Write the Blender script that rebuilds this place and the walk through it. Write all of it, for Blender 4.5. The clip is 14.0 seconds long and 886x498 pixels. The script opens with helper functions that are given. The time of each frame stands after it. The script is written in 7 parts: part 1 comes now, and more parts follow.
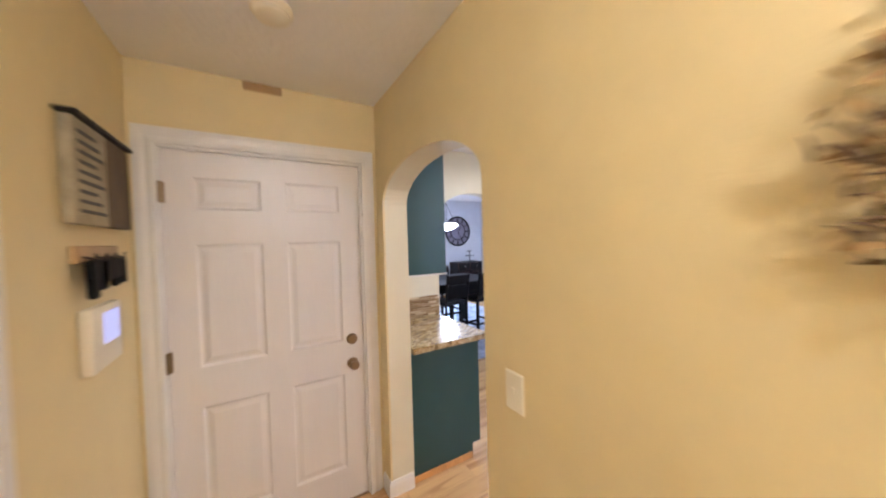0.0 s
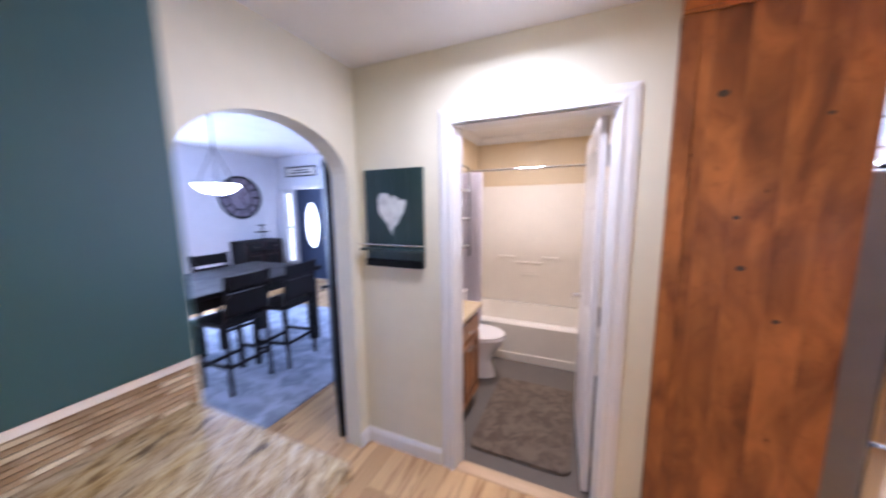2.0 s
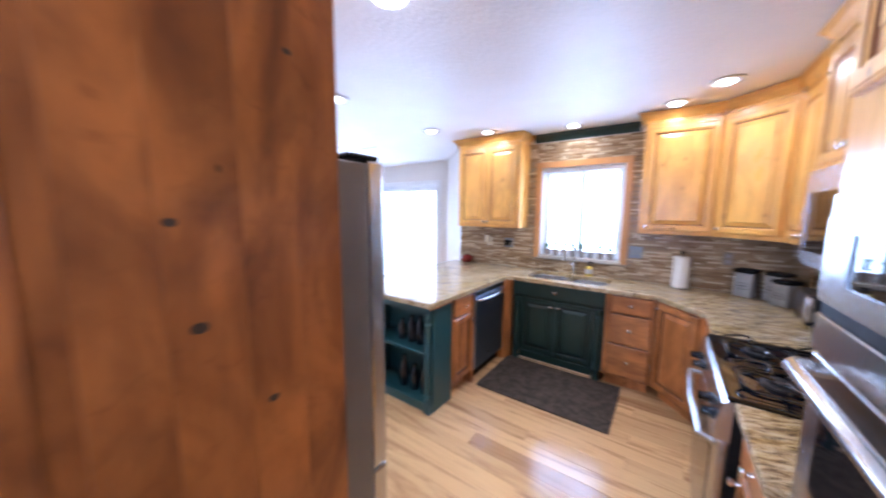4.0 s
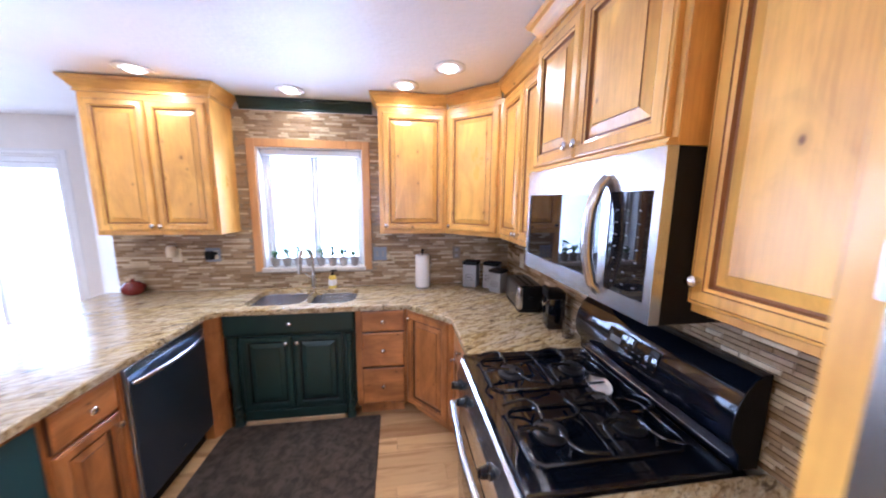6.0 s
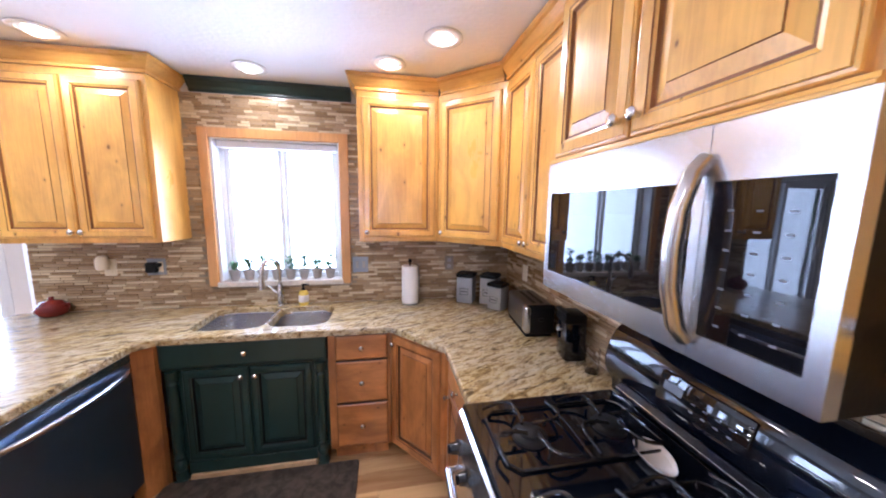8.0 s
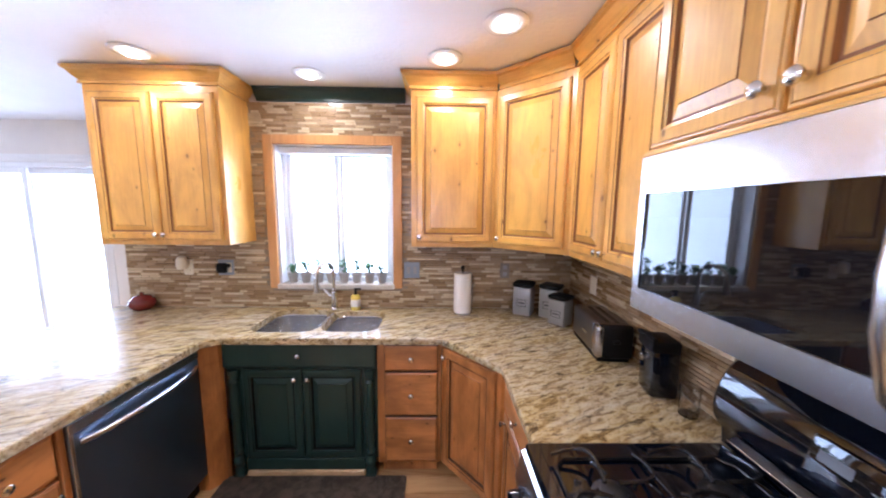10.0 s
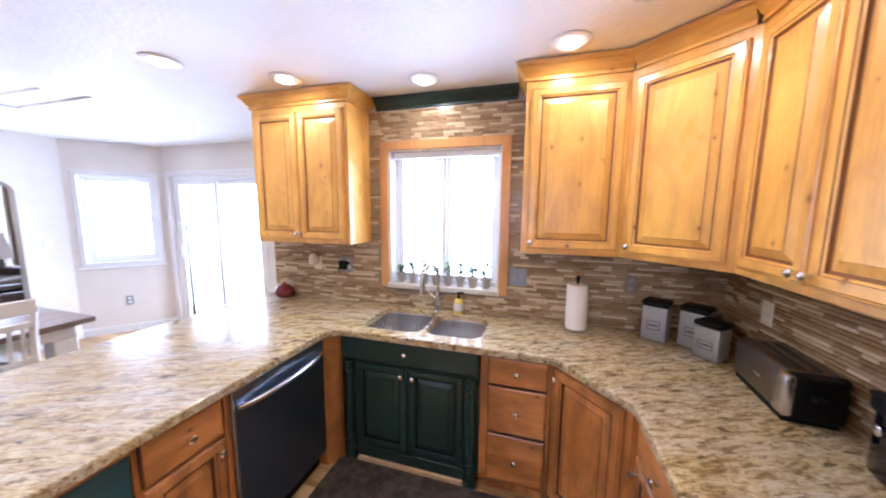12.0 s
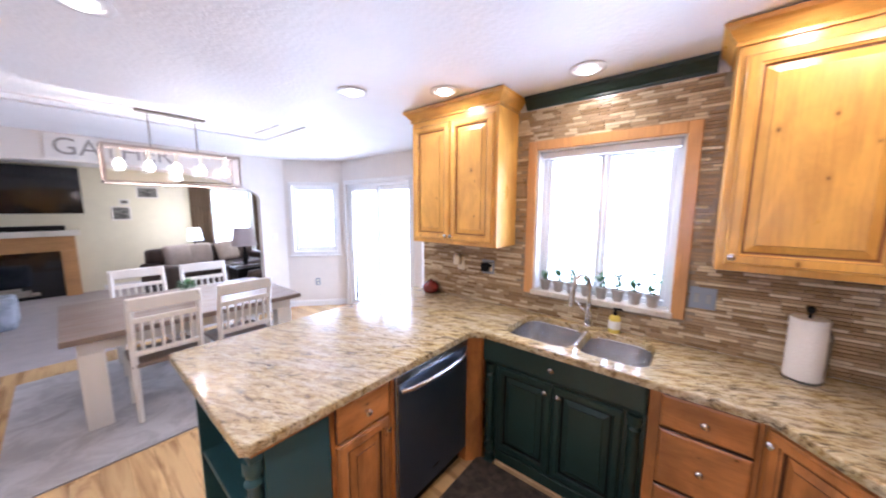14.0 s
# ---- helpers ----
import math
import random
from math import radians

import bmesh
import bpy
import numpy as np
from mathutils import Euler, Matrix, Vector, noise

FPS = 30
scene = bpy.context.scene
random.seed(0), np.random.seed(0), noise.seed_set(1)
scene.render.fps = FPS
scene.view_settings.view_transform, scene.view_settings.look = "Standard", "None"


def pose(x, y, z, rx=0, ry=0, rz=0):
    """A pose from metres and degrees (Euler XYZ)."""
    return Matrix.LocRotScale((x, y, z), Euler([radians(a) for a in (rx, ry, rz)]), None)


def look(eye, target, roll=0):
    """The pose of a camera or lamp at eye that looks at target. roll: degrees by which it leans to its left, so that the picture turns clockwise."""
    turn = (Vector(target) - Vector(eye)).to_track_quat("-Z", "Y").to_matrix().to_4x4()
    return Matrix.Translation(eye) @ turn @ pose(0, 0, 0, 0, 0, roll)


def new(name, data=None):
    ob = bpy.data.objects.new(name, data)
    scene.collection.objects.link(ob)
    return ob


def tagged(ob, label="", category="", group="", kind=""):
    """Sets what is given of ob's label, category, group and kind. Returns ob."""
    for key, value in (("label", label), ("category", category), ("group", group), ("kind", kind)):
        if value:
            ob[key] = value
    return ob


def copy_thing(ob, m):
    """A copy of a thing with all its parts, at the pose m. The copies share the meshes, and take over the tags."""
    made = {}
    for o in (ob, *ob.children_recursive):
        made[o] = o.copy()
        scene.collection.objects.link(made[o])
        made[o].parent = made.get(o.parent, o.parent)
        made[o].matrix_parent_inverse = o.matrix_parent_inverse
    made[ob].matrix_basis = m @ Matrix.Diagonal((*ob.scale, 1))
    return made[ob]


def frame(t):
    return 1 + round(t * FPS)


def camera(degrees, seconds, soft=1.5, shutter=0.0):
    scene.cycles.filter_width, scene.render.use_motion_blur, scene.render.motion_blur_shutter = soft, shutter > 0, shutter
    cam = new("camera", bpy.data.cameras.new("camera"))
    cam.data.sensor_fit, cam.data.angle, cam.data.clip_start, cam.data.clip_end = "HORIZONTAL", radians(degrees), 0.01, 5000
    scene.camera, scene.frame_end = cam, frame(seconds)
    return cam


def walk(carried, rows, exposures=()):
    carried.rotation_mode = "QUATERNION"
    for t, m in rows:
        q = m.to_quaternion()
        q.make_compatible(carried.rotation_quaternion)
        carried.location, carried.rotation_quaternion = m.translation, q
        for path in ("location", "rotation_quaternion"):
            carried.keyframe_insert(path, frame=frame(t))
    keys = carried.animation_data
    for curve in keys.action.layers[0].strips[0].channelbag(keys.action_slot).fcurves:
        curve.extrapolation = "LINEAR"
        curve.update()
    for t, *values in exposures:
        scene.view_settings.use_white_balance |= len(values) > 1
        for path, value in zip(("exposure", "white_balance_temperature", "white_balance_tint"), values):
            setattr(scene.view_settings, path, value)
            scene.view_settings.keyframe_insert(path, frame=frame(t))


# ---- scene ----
# camera and its walk
cam = camera(109.8, 14.0, soft=2.0, shutter=0.6)
PATH = [
    (0, (0.243, -0.13, 1.588), (1.268, 1.586, 1.532), -1.5),
    (0.5, (0.356, 0.355, 1.617), (1.463, 2.012, 1.452), -1.4),
    (1, (0.51, 0.752, 1.624), (1.666, 2.364, 1.373), -1.5),
    (1.5, (0.763, 0.988, 1.609), (2.247, 2.302, 1.339), -1.0),
    (2, (1.058, 1.094, 1.621), (2.87, 1.894, 1.346), -0.7),
    (2.5, (1.377, 1.07, 1.588), (3.36, 1.205, 1.366), -0.4),
    (3, (1.645, 0.946, 1.582), (3.551, 0.383, 1.366), -0.4),
    (3.5, (1.83, 0.808, 1.594), (3.437, -0.359, 1.358), -0.1),
    (4, (1.951, 0.693, 1.585), (3.108, -0.92, 1.34), 0.5),
    (4.2, (1.979, 0.629, 1.58), (2.94, -1.107, 1.333), 0.6),
    (6.3, (2.025, -0.229, 1.655), (1.673, -2.175, 1.362), 0.8),
    (6.5, (2.024, -0.264, 1.635), (1.648, -2.209, 1.361), 1.0),
    (7, (2.009, -0.365, 1.634), (1.609, -2.305, 1.357), 0.9),
    (9.5, (1.981, -0.633, 1.627), (1.839, -2.612, 1.377), 0.6),
    (10, (1.998, -0.664, 1.631), (1.963, -2.648, 1.381), 0.6),
    (10.5, (2.005, -0.699, 1.63), (2.108, -2.681, 1.384), 0.6),
    (11, (2.023, -0.725, 1.624), (2.271, -2.695, 1.386), 0.5),
    (11.5, (2.059, -0.749, 1.637), (2.458, -2.693, 1.39), 0.5),
    (12, (2.092, -0.761, 1.641), (2.649, -2.665, 1.393), 0.5),
    (12.5, (2.132, -0.768, 1.652), (2.857, -2.615, 1.399), 0.4),
    (13, (2.169, -0.772, 1.661), (3.077, -2.536, 1.405), 0.4),
    (13.5, (2.208, -0.765, 1.665), (3.286, -2.43, 1.407), 0.3),
    (14, (2.241, -0.75, 1.668), (3.494, -2.288, 1.41), 0.2),
]
EXPOSURES = [(0, 0.48, 5650, 14), (0.8, 0.36, 4950, 23), (1.5, 0.42, 4950, 24), (2.3, 0.5, 5200, 22), (3, 0.45, 5150, 19), (4, 0.2, 5000, 16), (7, 0.25, 5300, 19), (10, 0.2, 5450, 17), (14, 0.10, 5720, 19)]
walk(cam, [(t, look(eye, target, roll)) for t, eye, target, roll in PATH], EXPOSURES)

# ---- world, sun and large lights ----
world = bpy.data.worlds.new("sky")
scene.world = world
world.use_nodes = True
wt = world.node_tree
sky = wt.nodes.new("ShaderNodeTexSky")
sky.sky_type, sky.sun_disc = "NISHITA", False
sky.sun_elevation, sky.sun_rotation = radians(48), radians(20)
wt.links.new(sky.outputs[0], wt.nodes["Background"].inputs[0])
wt.nodes["Background"].inputs[1].default_value = 0.15


def lamp(name, kind, energy, colour, m, size=0.1, size_y=None):
    d = bpy.data.lights.new(name, kind)
    d.energy, d.color = energy, colour
    if kind == "AREA":
        d.shape, d.size = ("RECTANGLE", size) if size_y else ("DISK", size)
        if size_y:
            d.size_y = size_y
    elif kind == "SUN":
        d.angle = size
    else:
        d.shadow_soft_size = size
    ob = new(name, d)
    ob.matrix_world = m
    return ob


lamp("sun", "SUN", 3.0, (1, 0.95, 0.87), look((0, 12, 12), (2, 2, 0)), radians(0.5))
WARM, SOFTWARM, COOL = (1, 0.91, 0.78), (1, 0.89, 0.76), (0.80, 0.88, 1.0)
DAY = (0.69, 0.81, 1.0)
# daylight standing in the openings
lamp("slider_daylight", "AREA", 96, DAY, look((6.05, -4.02, 1.05), (6.05, 0, 1.0)), 1.6, 2.1)
lamp("sink_window_daylight", "AREA", 52, DAY, look((2.735, -3.20, 1.575), (2.735, 0, 1.575)), 1.05, 1.25)
lamp("bay_window_daylight", "AREA", 30, DAY, look((7.36, -3.60, 1.5), (5.5, -1.8, 1.3)), 0.55, 1.0)
lamp("living_window_daylight", "AREA", 190, DAY, look((11.70, -3.57, 1.35), (6, -3.0, 1.2)), 1.0, 1.7)
lamp("dining_window_daylight", "AREA", 155, (0.60, 0.74, 1.0), look((3.2, 7.80, 1.5), (3.2, 2, 1.0)), 2.0, 1.6)
CANS = [(1.71, -2.12), (1.966, -2.45), (2.784, -2.677), (3.61, -2.44), (4.10, -2.07), (4.11, -0.88)]
for (cx, cy), watts in zip(CANS, (4.8, 2.4, 3.5, 3.0, 5.2, 5.0)):
    lamp("can_lamp", "AREA", watts, SOFTWARM, look((cx, cy, 2.410), (cx, cy, 0)), 0.09)
lamp("kitchen_flush_lamp", "AREA", 16, SOFTWARM, look((2.88, -0.23, 2.335), (2.88, -0.23, 0)), 0.19)
lamp("nook_flush_lamp", "AREA", 12, (1, 0.95, 0.90), look((2.23, 1.42, 2.345), (2.23, 1.42, 0)), 0.19)
# fill lamp added behind the camera to brighten the hall
lamp("hall_lamp", "POINT", 34, WARM, pose(0.3, -1.0, 2.28), 0.1)
lamp("bath_lamp", "AREA", 15, (1, 0.87, 0.72), look((3.95, 1.62, 2.345), (3.95, 1.62, 0)), 0.26)
lamp("pendant_lamp", "POINT", 16, COOL, pose(3.15, 4.6, 1.72), 0.03)
lamp("chandelier_lamp", "POINT", 26, SOFTWARM, pose(5.87, -1.455, 1.935), 0.03)
lamp("living_table_lamp", "POINT", 34, WARM, pose(10.5, -2.45, 1.35), 0.08)

# ---- materials ----
def node(nt, kind, **put):
    n = nt.nodes.new(kind)
    for k, v in put.items():
        n.inputs[k].default_value = v
    return n


def mixc(nt, fac, a, b, blend="MIX"):
    n = nt.nodes.new("ShaderNodeMix")
    n.data_type, n.blend_type = "RGBA", blend
    for sock, v in ((n.inputs[0], fac), (n.inputs[6], a), (n.inputs[7], b)):
        if hasattr(v, "links"):
            nt.links.new(v, sock)
        else:
            sock.default_value = v if not isinstance(v, tuple) else (*v[:3], 1)
    return n.outputs[2]


def ramp(nt, fac, stops, constant=False):
    n = nt.nodes.new("ShaderNodeValToRGB")
    if constant:
        n.color_ramp.interpolation = "CONSTANT"
    while len(n.color_ramp.elements) < len(stops):
        n.color_ramp.elements.new(0.5)
    for e, (p, c) in zip(n.color_ramp.elements, stops):
        e.position, e.color = p, (*c, 1) if isinstance(c, tuple) else (c, c, c, 1)
    nt.links.new(fac, n.inputs[0])
    return n.outputs[0]


def coords(nt, scale=(1, 1, 1), jitter=0.0):
    tc = nt.nodes.new("ShaderNodeTexCoord")
    mp = nt.nodes.new("ShaderNodeMapping")
    mp.inputs["Scale"].default_value = scale
    nt.links.new(tc.outputs["Object"], mp.inputs[0])
    if jitter:
        info = nt.nodes.new("ShaderNodeObjectInfo")
        m = nt.nodes.new("ShaderNodeMath")
        m.operation = "MULTIPLY"
        m.inputs[1].default_value = jitter
        nt.links.new(info.outputs["Random"], m.inputs[0])
        nt.links.new(m.outputs[0], mp.inputs["Location"])
    return mp.outputs[0]


def noise_of(nt, vec, scale, detail=4.0, rough=0.55, dist=0.0):
    n = node(nt, "ShaderNodeTexNoise", Scale=scale, Detail=detail, Roughness=rough, Distortion=dist)
    nt.links.new(vec, n.inputs["Vector"])
    return n.outputs[0]


def start(name):
    m = bpy.data.materials.new(name)
    m.use_nodes = True
    nt = m.node_tree
    return m, nt, nt.nodes["Principled BSDF"]


def bump_to(nt, bsdf, height, strength, distance=0.01):
    b = node(nt, "ShaderNodeBump", Strength=strength, Distance=distance)
    nt.links.new(height, b.inputs["Height"])
    nt.links.new(b.outputs[0], bsdf.inputs["Normal"])


def plain(name, base, rough=0.5, metal=0.0, var=0.12, scale=6.0, bump=0.06, bscale=90.0, coat=0.0, stretch=(1, 1, 1), glow=None):
    """A surface of one base colour with soft stains, fine grain and uneven gloss."""
    m, nt, b = start(name)
    v = coords(nt, stretch)
    big, fine = noise_of(nt, v, scale), noise_of(nt, v, bscale, 3)
    dark, light = tuple(c * (1 - var) for c in base), tuple(min(1, c * (1 + var)) for c in base)
    c = ramp(nt, big, [(0.3, dark), (0.7, light)])
    nt.links.new(mixc(nt, var * 0.8, c, mixc(nt, fine, dark, light)), b.inputs["Base Color"])
    r = nt.nodes.new("ShaderNodeMapRange")
    r.inputs[3].default_value, r.inputs[4].default_value = max(0.02, rough - 0.07), min(1, rough + 0.07)
    nt.links.new(big, r.inputs[0])
    nt.links.new(r.outputs[0], b.inputs["Roughness"])
    b.inputs["Metallic"].default_value = metal
    b.inputs["Coat Weight"].default_value = coat
    b.inputs["Coat Roughness"].default_value = 0.08
    if bump:
        bump_to(nt, b, fine, bump)
    if glow:
        b.inputs["Emission Color"].default_value, b.inputs["Emission Strength"].default_value = (*glow[0], 1), glow[1]
    return m


def wood(name, base, dark, axis=2, rough=0.33, knots=True, coat=0.25, flat=1, figure=0.5, boards=0.0, burl=0.0, many=0.58, streak=0.6):
    """Clear-finished knotty timber with the grain along one axis: soft figure, faint pores, scattered knots."""
    m, nt, b = start(name)
    v = coords(nt, (1, 1, 1), 37.0)

    def stretched(across, along):
        n = nt.nodes.new("ShaderNodeMapping")
        sc = [across, across, across]
        sc[axis] = along
        n.inputs["Scale"].default_value = sc
        nt.links.new(v, n.inputs[0])
        return n.outputs[0]

    grain = noise_of(nt, stretched(9.0, 0.9), 1.0, 4, 0.55, 1.6)
    pores = noise_of(nt, stretched(120.0, 6.0), 1.0, 3, 0.6)
    cloud = noise_of(nt, stretched(5.0, 2.6), 1.0, 4, 0.6, 0.9)
    mid = tuple(a * 0.6 + c * 0.4 for a, c in zip(base, dark))
    light = tuple(min(1, c * 1.16) for c in base)
    c = mixc(nt, ramp(nt, grain, [(0.34, streak), (0.52, streak * 0.15), (0.70, 0.0)]), light, mid)
    c = mixc(nt, ramp(nt, cloud, [(0.40, 0.0), (0.68, figure)]), c, mid)
    c = mixc(nt, ramp(nt, pores, [(0.40, 0.14), (0.56, 0.0)]), c, dark)
    if boards:
        tone = ramp(nt, nt.nodes.new("ShaderNodeObjectInfo").outputs["Random"], [(0.0, 0.0), (1.0, boards)])
        c = mixc(nt, tone, c, mid)
    if burl:
        swirl = noise_of(nt, stretched(5.5, 2.4), 1.0, 4, 0.52, 0.8)
        c = mixc(nt, ramp(nt, swirl, [(0.46, 0.0), (0.68, burl)]), c, dark)
        c = mixc(nt, ramp(nt, swirl, [(0.28, 0.7), (0.47, 0.0)]), c, tuple(min(1, x * 1.5) for x in base))
        curl = noise_of(nt, stretched(13.0, 15.0), 1.0, 2, 0.5, 1.2)
        c = mixc(nt, ramp(nt, curl, [(0.58, 0.0), (0.76, burl * 0.35)]), c, dark)
    if knots:
        k = node(nt, "ShaderNodeTexVoronoi", Scale=1.0)
        k.voronoi_dimensions = "2D"
        xyz, flat_xy = nt.nodes.new("ShaderNodeSeparateXYZ"), nt.nodes.new("ShaderNodeCombineXYZ")
        nt.links.new(stretched(6.5, 3.9), xyz.inputs[0])
        nt.links.new(xyz.outputs[3 - axis - flat], flat_xy.inputs[0])
        nt.links.new(xyz.outputs[axis], flat_xy.inputs[1])
        nt.links.new(flat_xy.outputs[0], k.inputs["Vector"])
        sep = nt.nodes.new("ShaderNodeSeparateColor")
        nt.links.new(k.outputs["Color"], sep.inputs[0])
        gate = nt.nodes.new("ShaderNodeMath")
        gate.operation = "LESS_THAN"
        gate.inputs[1].default_value = many
        nt.links.new(sep.outputs[0], gate.inputs[0])
        size = nt.nodes.new("ShaderNodeMath")
        size.operation = "MULTIPLY_ADD"
        size.inputs[1].default_value, size.inputs[2].default_value = 1.5, 0.8
        nt.links.new(sep.outputs[1], size.inputs[0])
        far = nt.nodes.new("ShaderNodeMath")
        far.operation = "MULTIPLY_ADD"
        nt.links.new(k.outputs["Distance"], far.inputs[0])
        nt.links.new(size.outputs[0], far.inputs[1])
        nt.links.new(gate.outputs[0], far.inputs[2])
        c = mixc(nt, ramp(nt, far.outputs[0], [(0.03, 0.7), (0.15, 0.0)]), c, mid)
        c = mixc(nt, ramp(nt, far.outputs[0], [(0.02, 0.8), (0.055, 0.0)]), c, tuple(x * 0.45 for x in dark))
    nt.links.new(c, b.inputs["Base Color"])
    nt.links.new(ramp(nt, cloud, [(0.3, rough - 0.05), (0.7, rough + 0.07)]), b.inputs["Roughness"])
    b.inputs["Coat Weight"].default_value = coat
    b.inputs["Coat Roughness"].default_value = 0.16
    bump_to(nt, b, pores, 0.035)
    return m


def granite(name):
    """Polished granite: drifting cream and gold with clumps of dark mica."""
    m, nt, b = start(name)
    turn = nt.nodes.new("ShaderNodeMapping")
    turn.inputs["Rotation"].default_value = (0, 0, radians(-24))
    nt.links.new(coords(nt), turn.inputs[0])
    along = nt.nodes.new("ShaderNodeMapping")
    along.inputs["Scale"].default_value = (0.45, 1.6, 1.3)
    nt.links.new(turn.outputs[0], along.inputs[0])
    v = along.outputs[0]
    drift = noise_of(nt, v, 3.4, 3, 0.6, 1.6)
    flow = noise_of(nt, v, 27.0, 8, 0.74, 0.7)
    clump = noise_of(nt, v, 16.0, 7, 0.72, 1.1)
    speck = noise_of(nt, v, 95.0, 3, 0.7)
    gold = ramp(nt, flow, [(0.33, (0.075, 0.046, 0.020)), (0.43, (0.28, 0.18, 0.060)), (0.51, (0.47, 0.345, 0.15)), (0.60, (0.58, 0.47, 0.26)), (0.72, (0.38, 0.26, 0.10))])
    cream = ramp(nt, flow, [(0.34, (0.16, 0.11, 0.065)), (0.45, (0.40, 0.32, 0.21)), (0.55, (0.53, 0.46, 0.36)), (0.68, (0.58, 0.52, 0.44))])
    c = mixc(nt, ramp(nt, drift, [(0.38, 0.05), (0.64, 0.60)]), gold, cream)
    c = mixc(nt, ramp(nt, clump, [(0.55, 0.0), (0.63, 0.85)]), c, (0.050, 0.034, 0.020))
    c = mixc(nt, ramp(nt, speck, [(0.34, 0.75), (0.44, 0.0)]), c, (0.08, 0.055, 0.035))
    nt.links.new(c, b.inputs["Base Color"])
    b.inputs["Roughness"].default_value = 0.20
    b.inputs["Coat Weight"].default_value = 0.35
    b.inputs["Coat Roughness"].default_value = 0.05
    bump_to(nt, b, speck, 0.012)
    return m


def mosaic(name, island):
    """Glass and stone strips, each strip of its own tone."""
    m, nt, b = start(name)
    src = nt.nodes.new("ShaderNodeNewGeometry").outputs["Random Per Island"] if island else nt.nodes.new("ShaderNodeObjectInfo").outputs["Random"]
    tones = [(0.0, (0.33, 0.22, 0.115)), (0.16, (0.40, 0.275, 0.15)), (0.32, (0.66, 0.53, 0.33)), (0.42, (0.29, 0.19, 0.10)),
             (0.55, (0.37, 0.255, 0.14)), (0.70, (0.56, 0.44, 0.27)), (0.80, (0.43, 0.30, 0.17)), (0.93, (0.70, 0.59, 0.40))]
    c = ramp(nt, src, tones, True)
    v = coords(nt)
    c = mixc(nt, 0.25, c, noise_of(nt, v, 60.0, 4), "OVERLAY")
    nt.links.new(c, b.inputs["Base Color"])
    nt.links.new(ramp(nt, src, [(0.0, 0.12), (0.2, 0.45), (0.4, 0.15), (0.6, 0.5), (0.8, 0.2)], True), b.inputs["Roughness"])
    return m


def planks(name, base, dark):
    m, nt, b = start(name)
    v = coords(nt, (1, 1, 1), 23.0)
    vs = nt.nodes.new("ShaderNodeMapping")
    vs.inputs["Scale"].default_value = (1.1, 11, 11)
    nt.links.new(v, vs.inputs[0])
    grain = noise_of(nt, vs.outputs[0], 1.0, 5, 0.6, 1.0)
    info = nt.nodes.new("ShaderNodeObjectInfo").outputs["Random"]
    tone = ramp(nt, info, [(0.0, base), (0.35, tuple(min(1, c * 1.10) for c in base)), (0.7, tuple(c * 0.92 for c in base)), (0.9, tuple(a * 0.72 + c * 0.28 for a, c in zip(base, dark))), (1.0, tuple(a * 0.45 + c * 0.55 for a, c in zip(base, dark)))])
    c = mixc(nt, ramp(nt, grain, [(0.50, 0.0), (0.66, 0.62)]), tone, dark)
    vf = nt.nodes.new("ShaderNodeMapping")
    vf.inputs["Scale"].default_value = (3.0, 70, 70)
    nt.links.new(v, vf.inputs[0])
    c = mixc(nt, ramp(nt, noise_of(nt, vf.outputs[0], 1.0, 3), [(0.45, 0.0), (0.75, 0.16)]), c, dark)
    nt.links.new(c, b.inputs["Base Color"])
    nt.links.new(ramp(nt, noise_of(nt, v, 5.0), [(0.3, 0.13), (0.7, 0.22)]), b.inputs["Roughness"])
    bump_to(nt, b, grain, 0.05)
    return m


def brushed(name, base, rough=0.27, stretch=(1, 60, 60)):
    """Satin metal with faint brushing that only shifts the tone."""
    m, nt, b = start(name)
    v = coords(nt, stretch)
    fine = noise_of(nt, v, 9.0, 3)
    nt.links.new(mixc(nt, fine, tuple(c * 0.95 for c in base), tuple(min(1, c * 1.05) for c in base)), b.inputs["Base Color"])
    b.inputs["Metallic"].default_value, b.inputs["Roughness"].default_value = 1.0, rough
    return m


def glassy(name, tint=(1, 1, 1), rough=0.0):
    m, nt, b = start(name)
    b.inputs["Base Color"].default_value = (*tint, 1)
    b.inputs["Roughness"].default_value = rough
    b.inputs["Transmission Weight"].default_value = 1.0
    b.inputs["IOR"].default_value = 1.45
    return m


def glow(name, colour, strength):
    m, nt, b = start(name)
    b.inputs["Base Color"].default_value = (0.8, 0.8, 0.8, 1)
    b.inputs["Emission Color"].default_value = (*colour, 1)
    b.inputs["Emission Strength"].default_value = strength
    return m


def mottled(name, dark, light, scale):
    """Pile with an uneven two-tone pattern."""
    m, nt, b = start(name)
    v = coords(nt)
    c = ramp(nt, noise_of(nt, v, scale, 5, 0.65, 0.6), [(0.40, dark), (0.60, light)])
    fine = noise_of(nt, v, 140.0, 3)
    nt.links.new(mixc(nt, 0.35, c, mixc(nt, fine, dark, light)), b.inputs["Base Color"])
    b.inputs["Roughness"].default_value = 0.95
    bump_to(nt, b, fine, 0.9)
    return m


def gloss(name, base, rough=0.03, coat=0.0):
    """Even, mirror-smooth dark surface."""
    m, nt, b = start(name)
    v = coords(nt)
    smear = noise_of(nt, v, 7.0, 4)
    nt.links.new(mixc(nt, smear, tuple(c * 0.8 for c in base), tuple(c * 1.2 for c in base)), b.inputs["Base Color"])
    nt.links.new(ramp(nt, smear, [(0.35, rough), (0.75, rough + 0.03)]), b.inputs["Roughness"])
    b.inputs["Coat Weight"].default_value = coat
    b.inputs["Coat Roughness"].default_value = 0.02
    return m


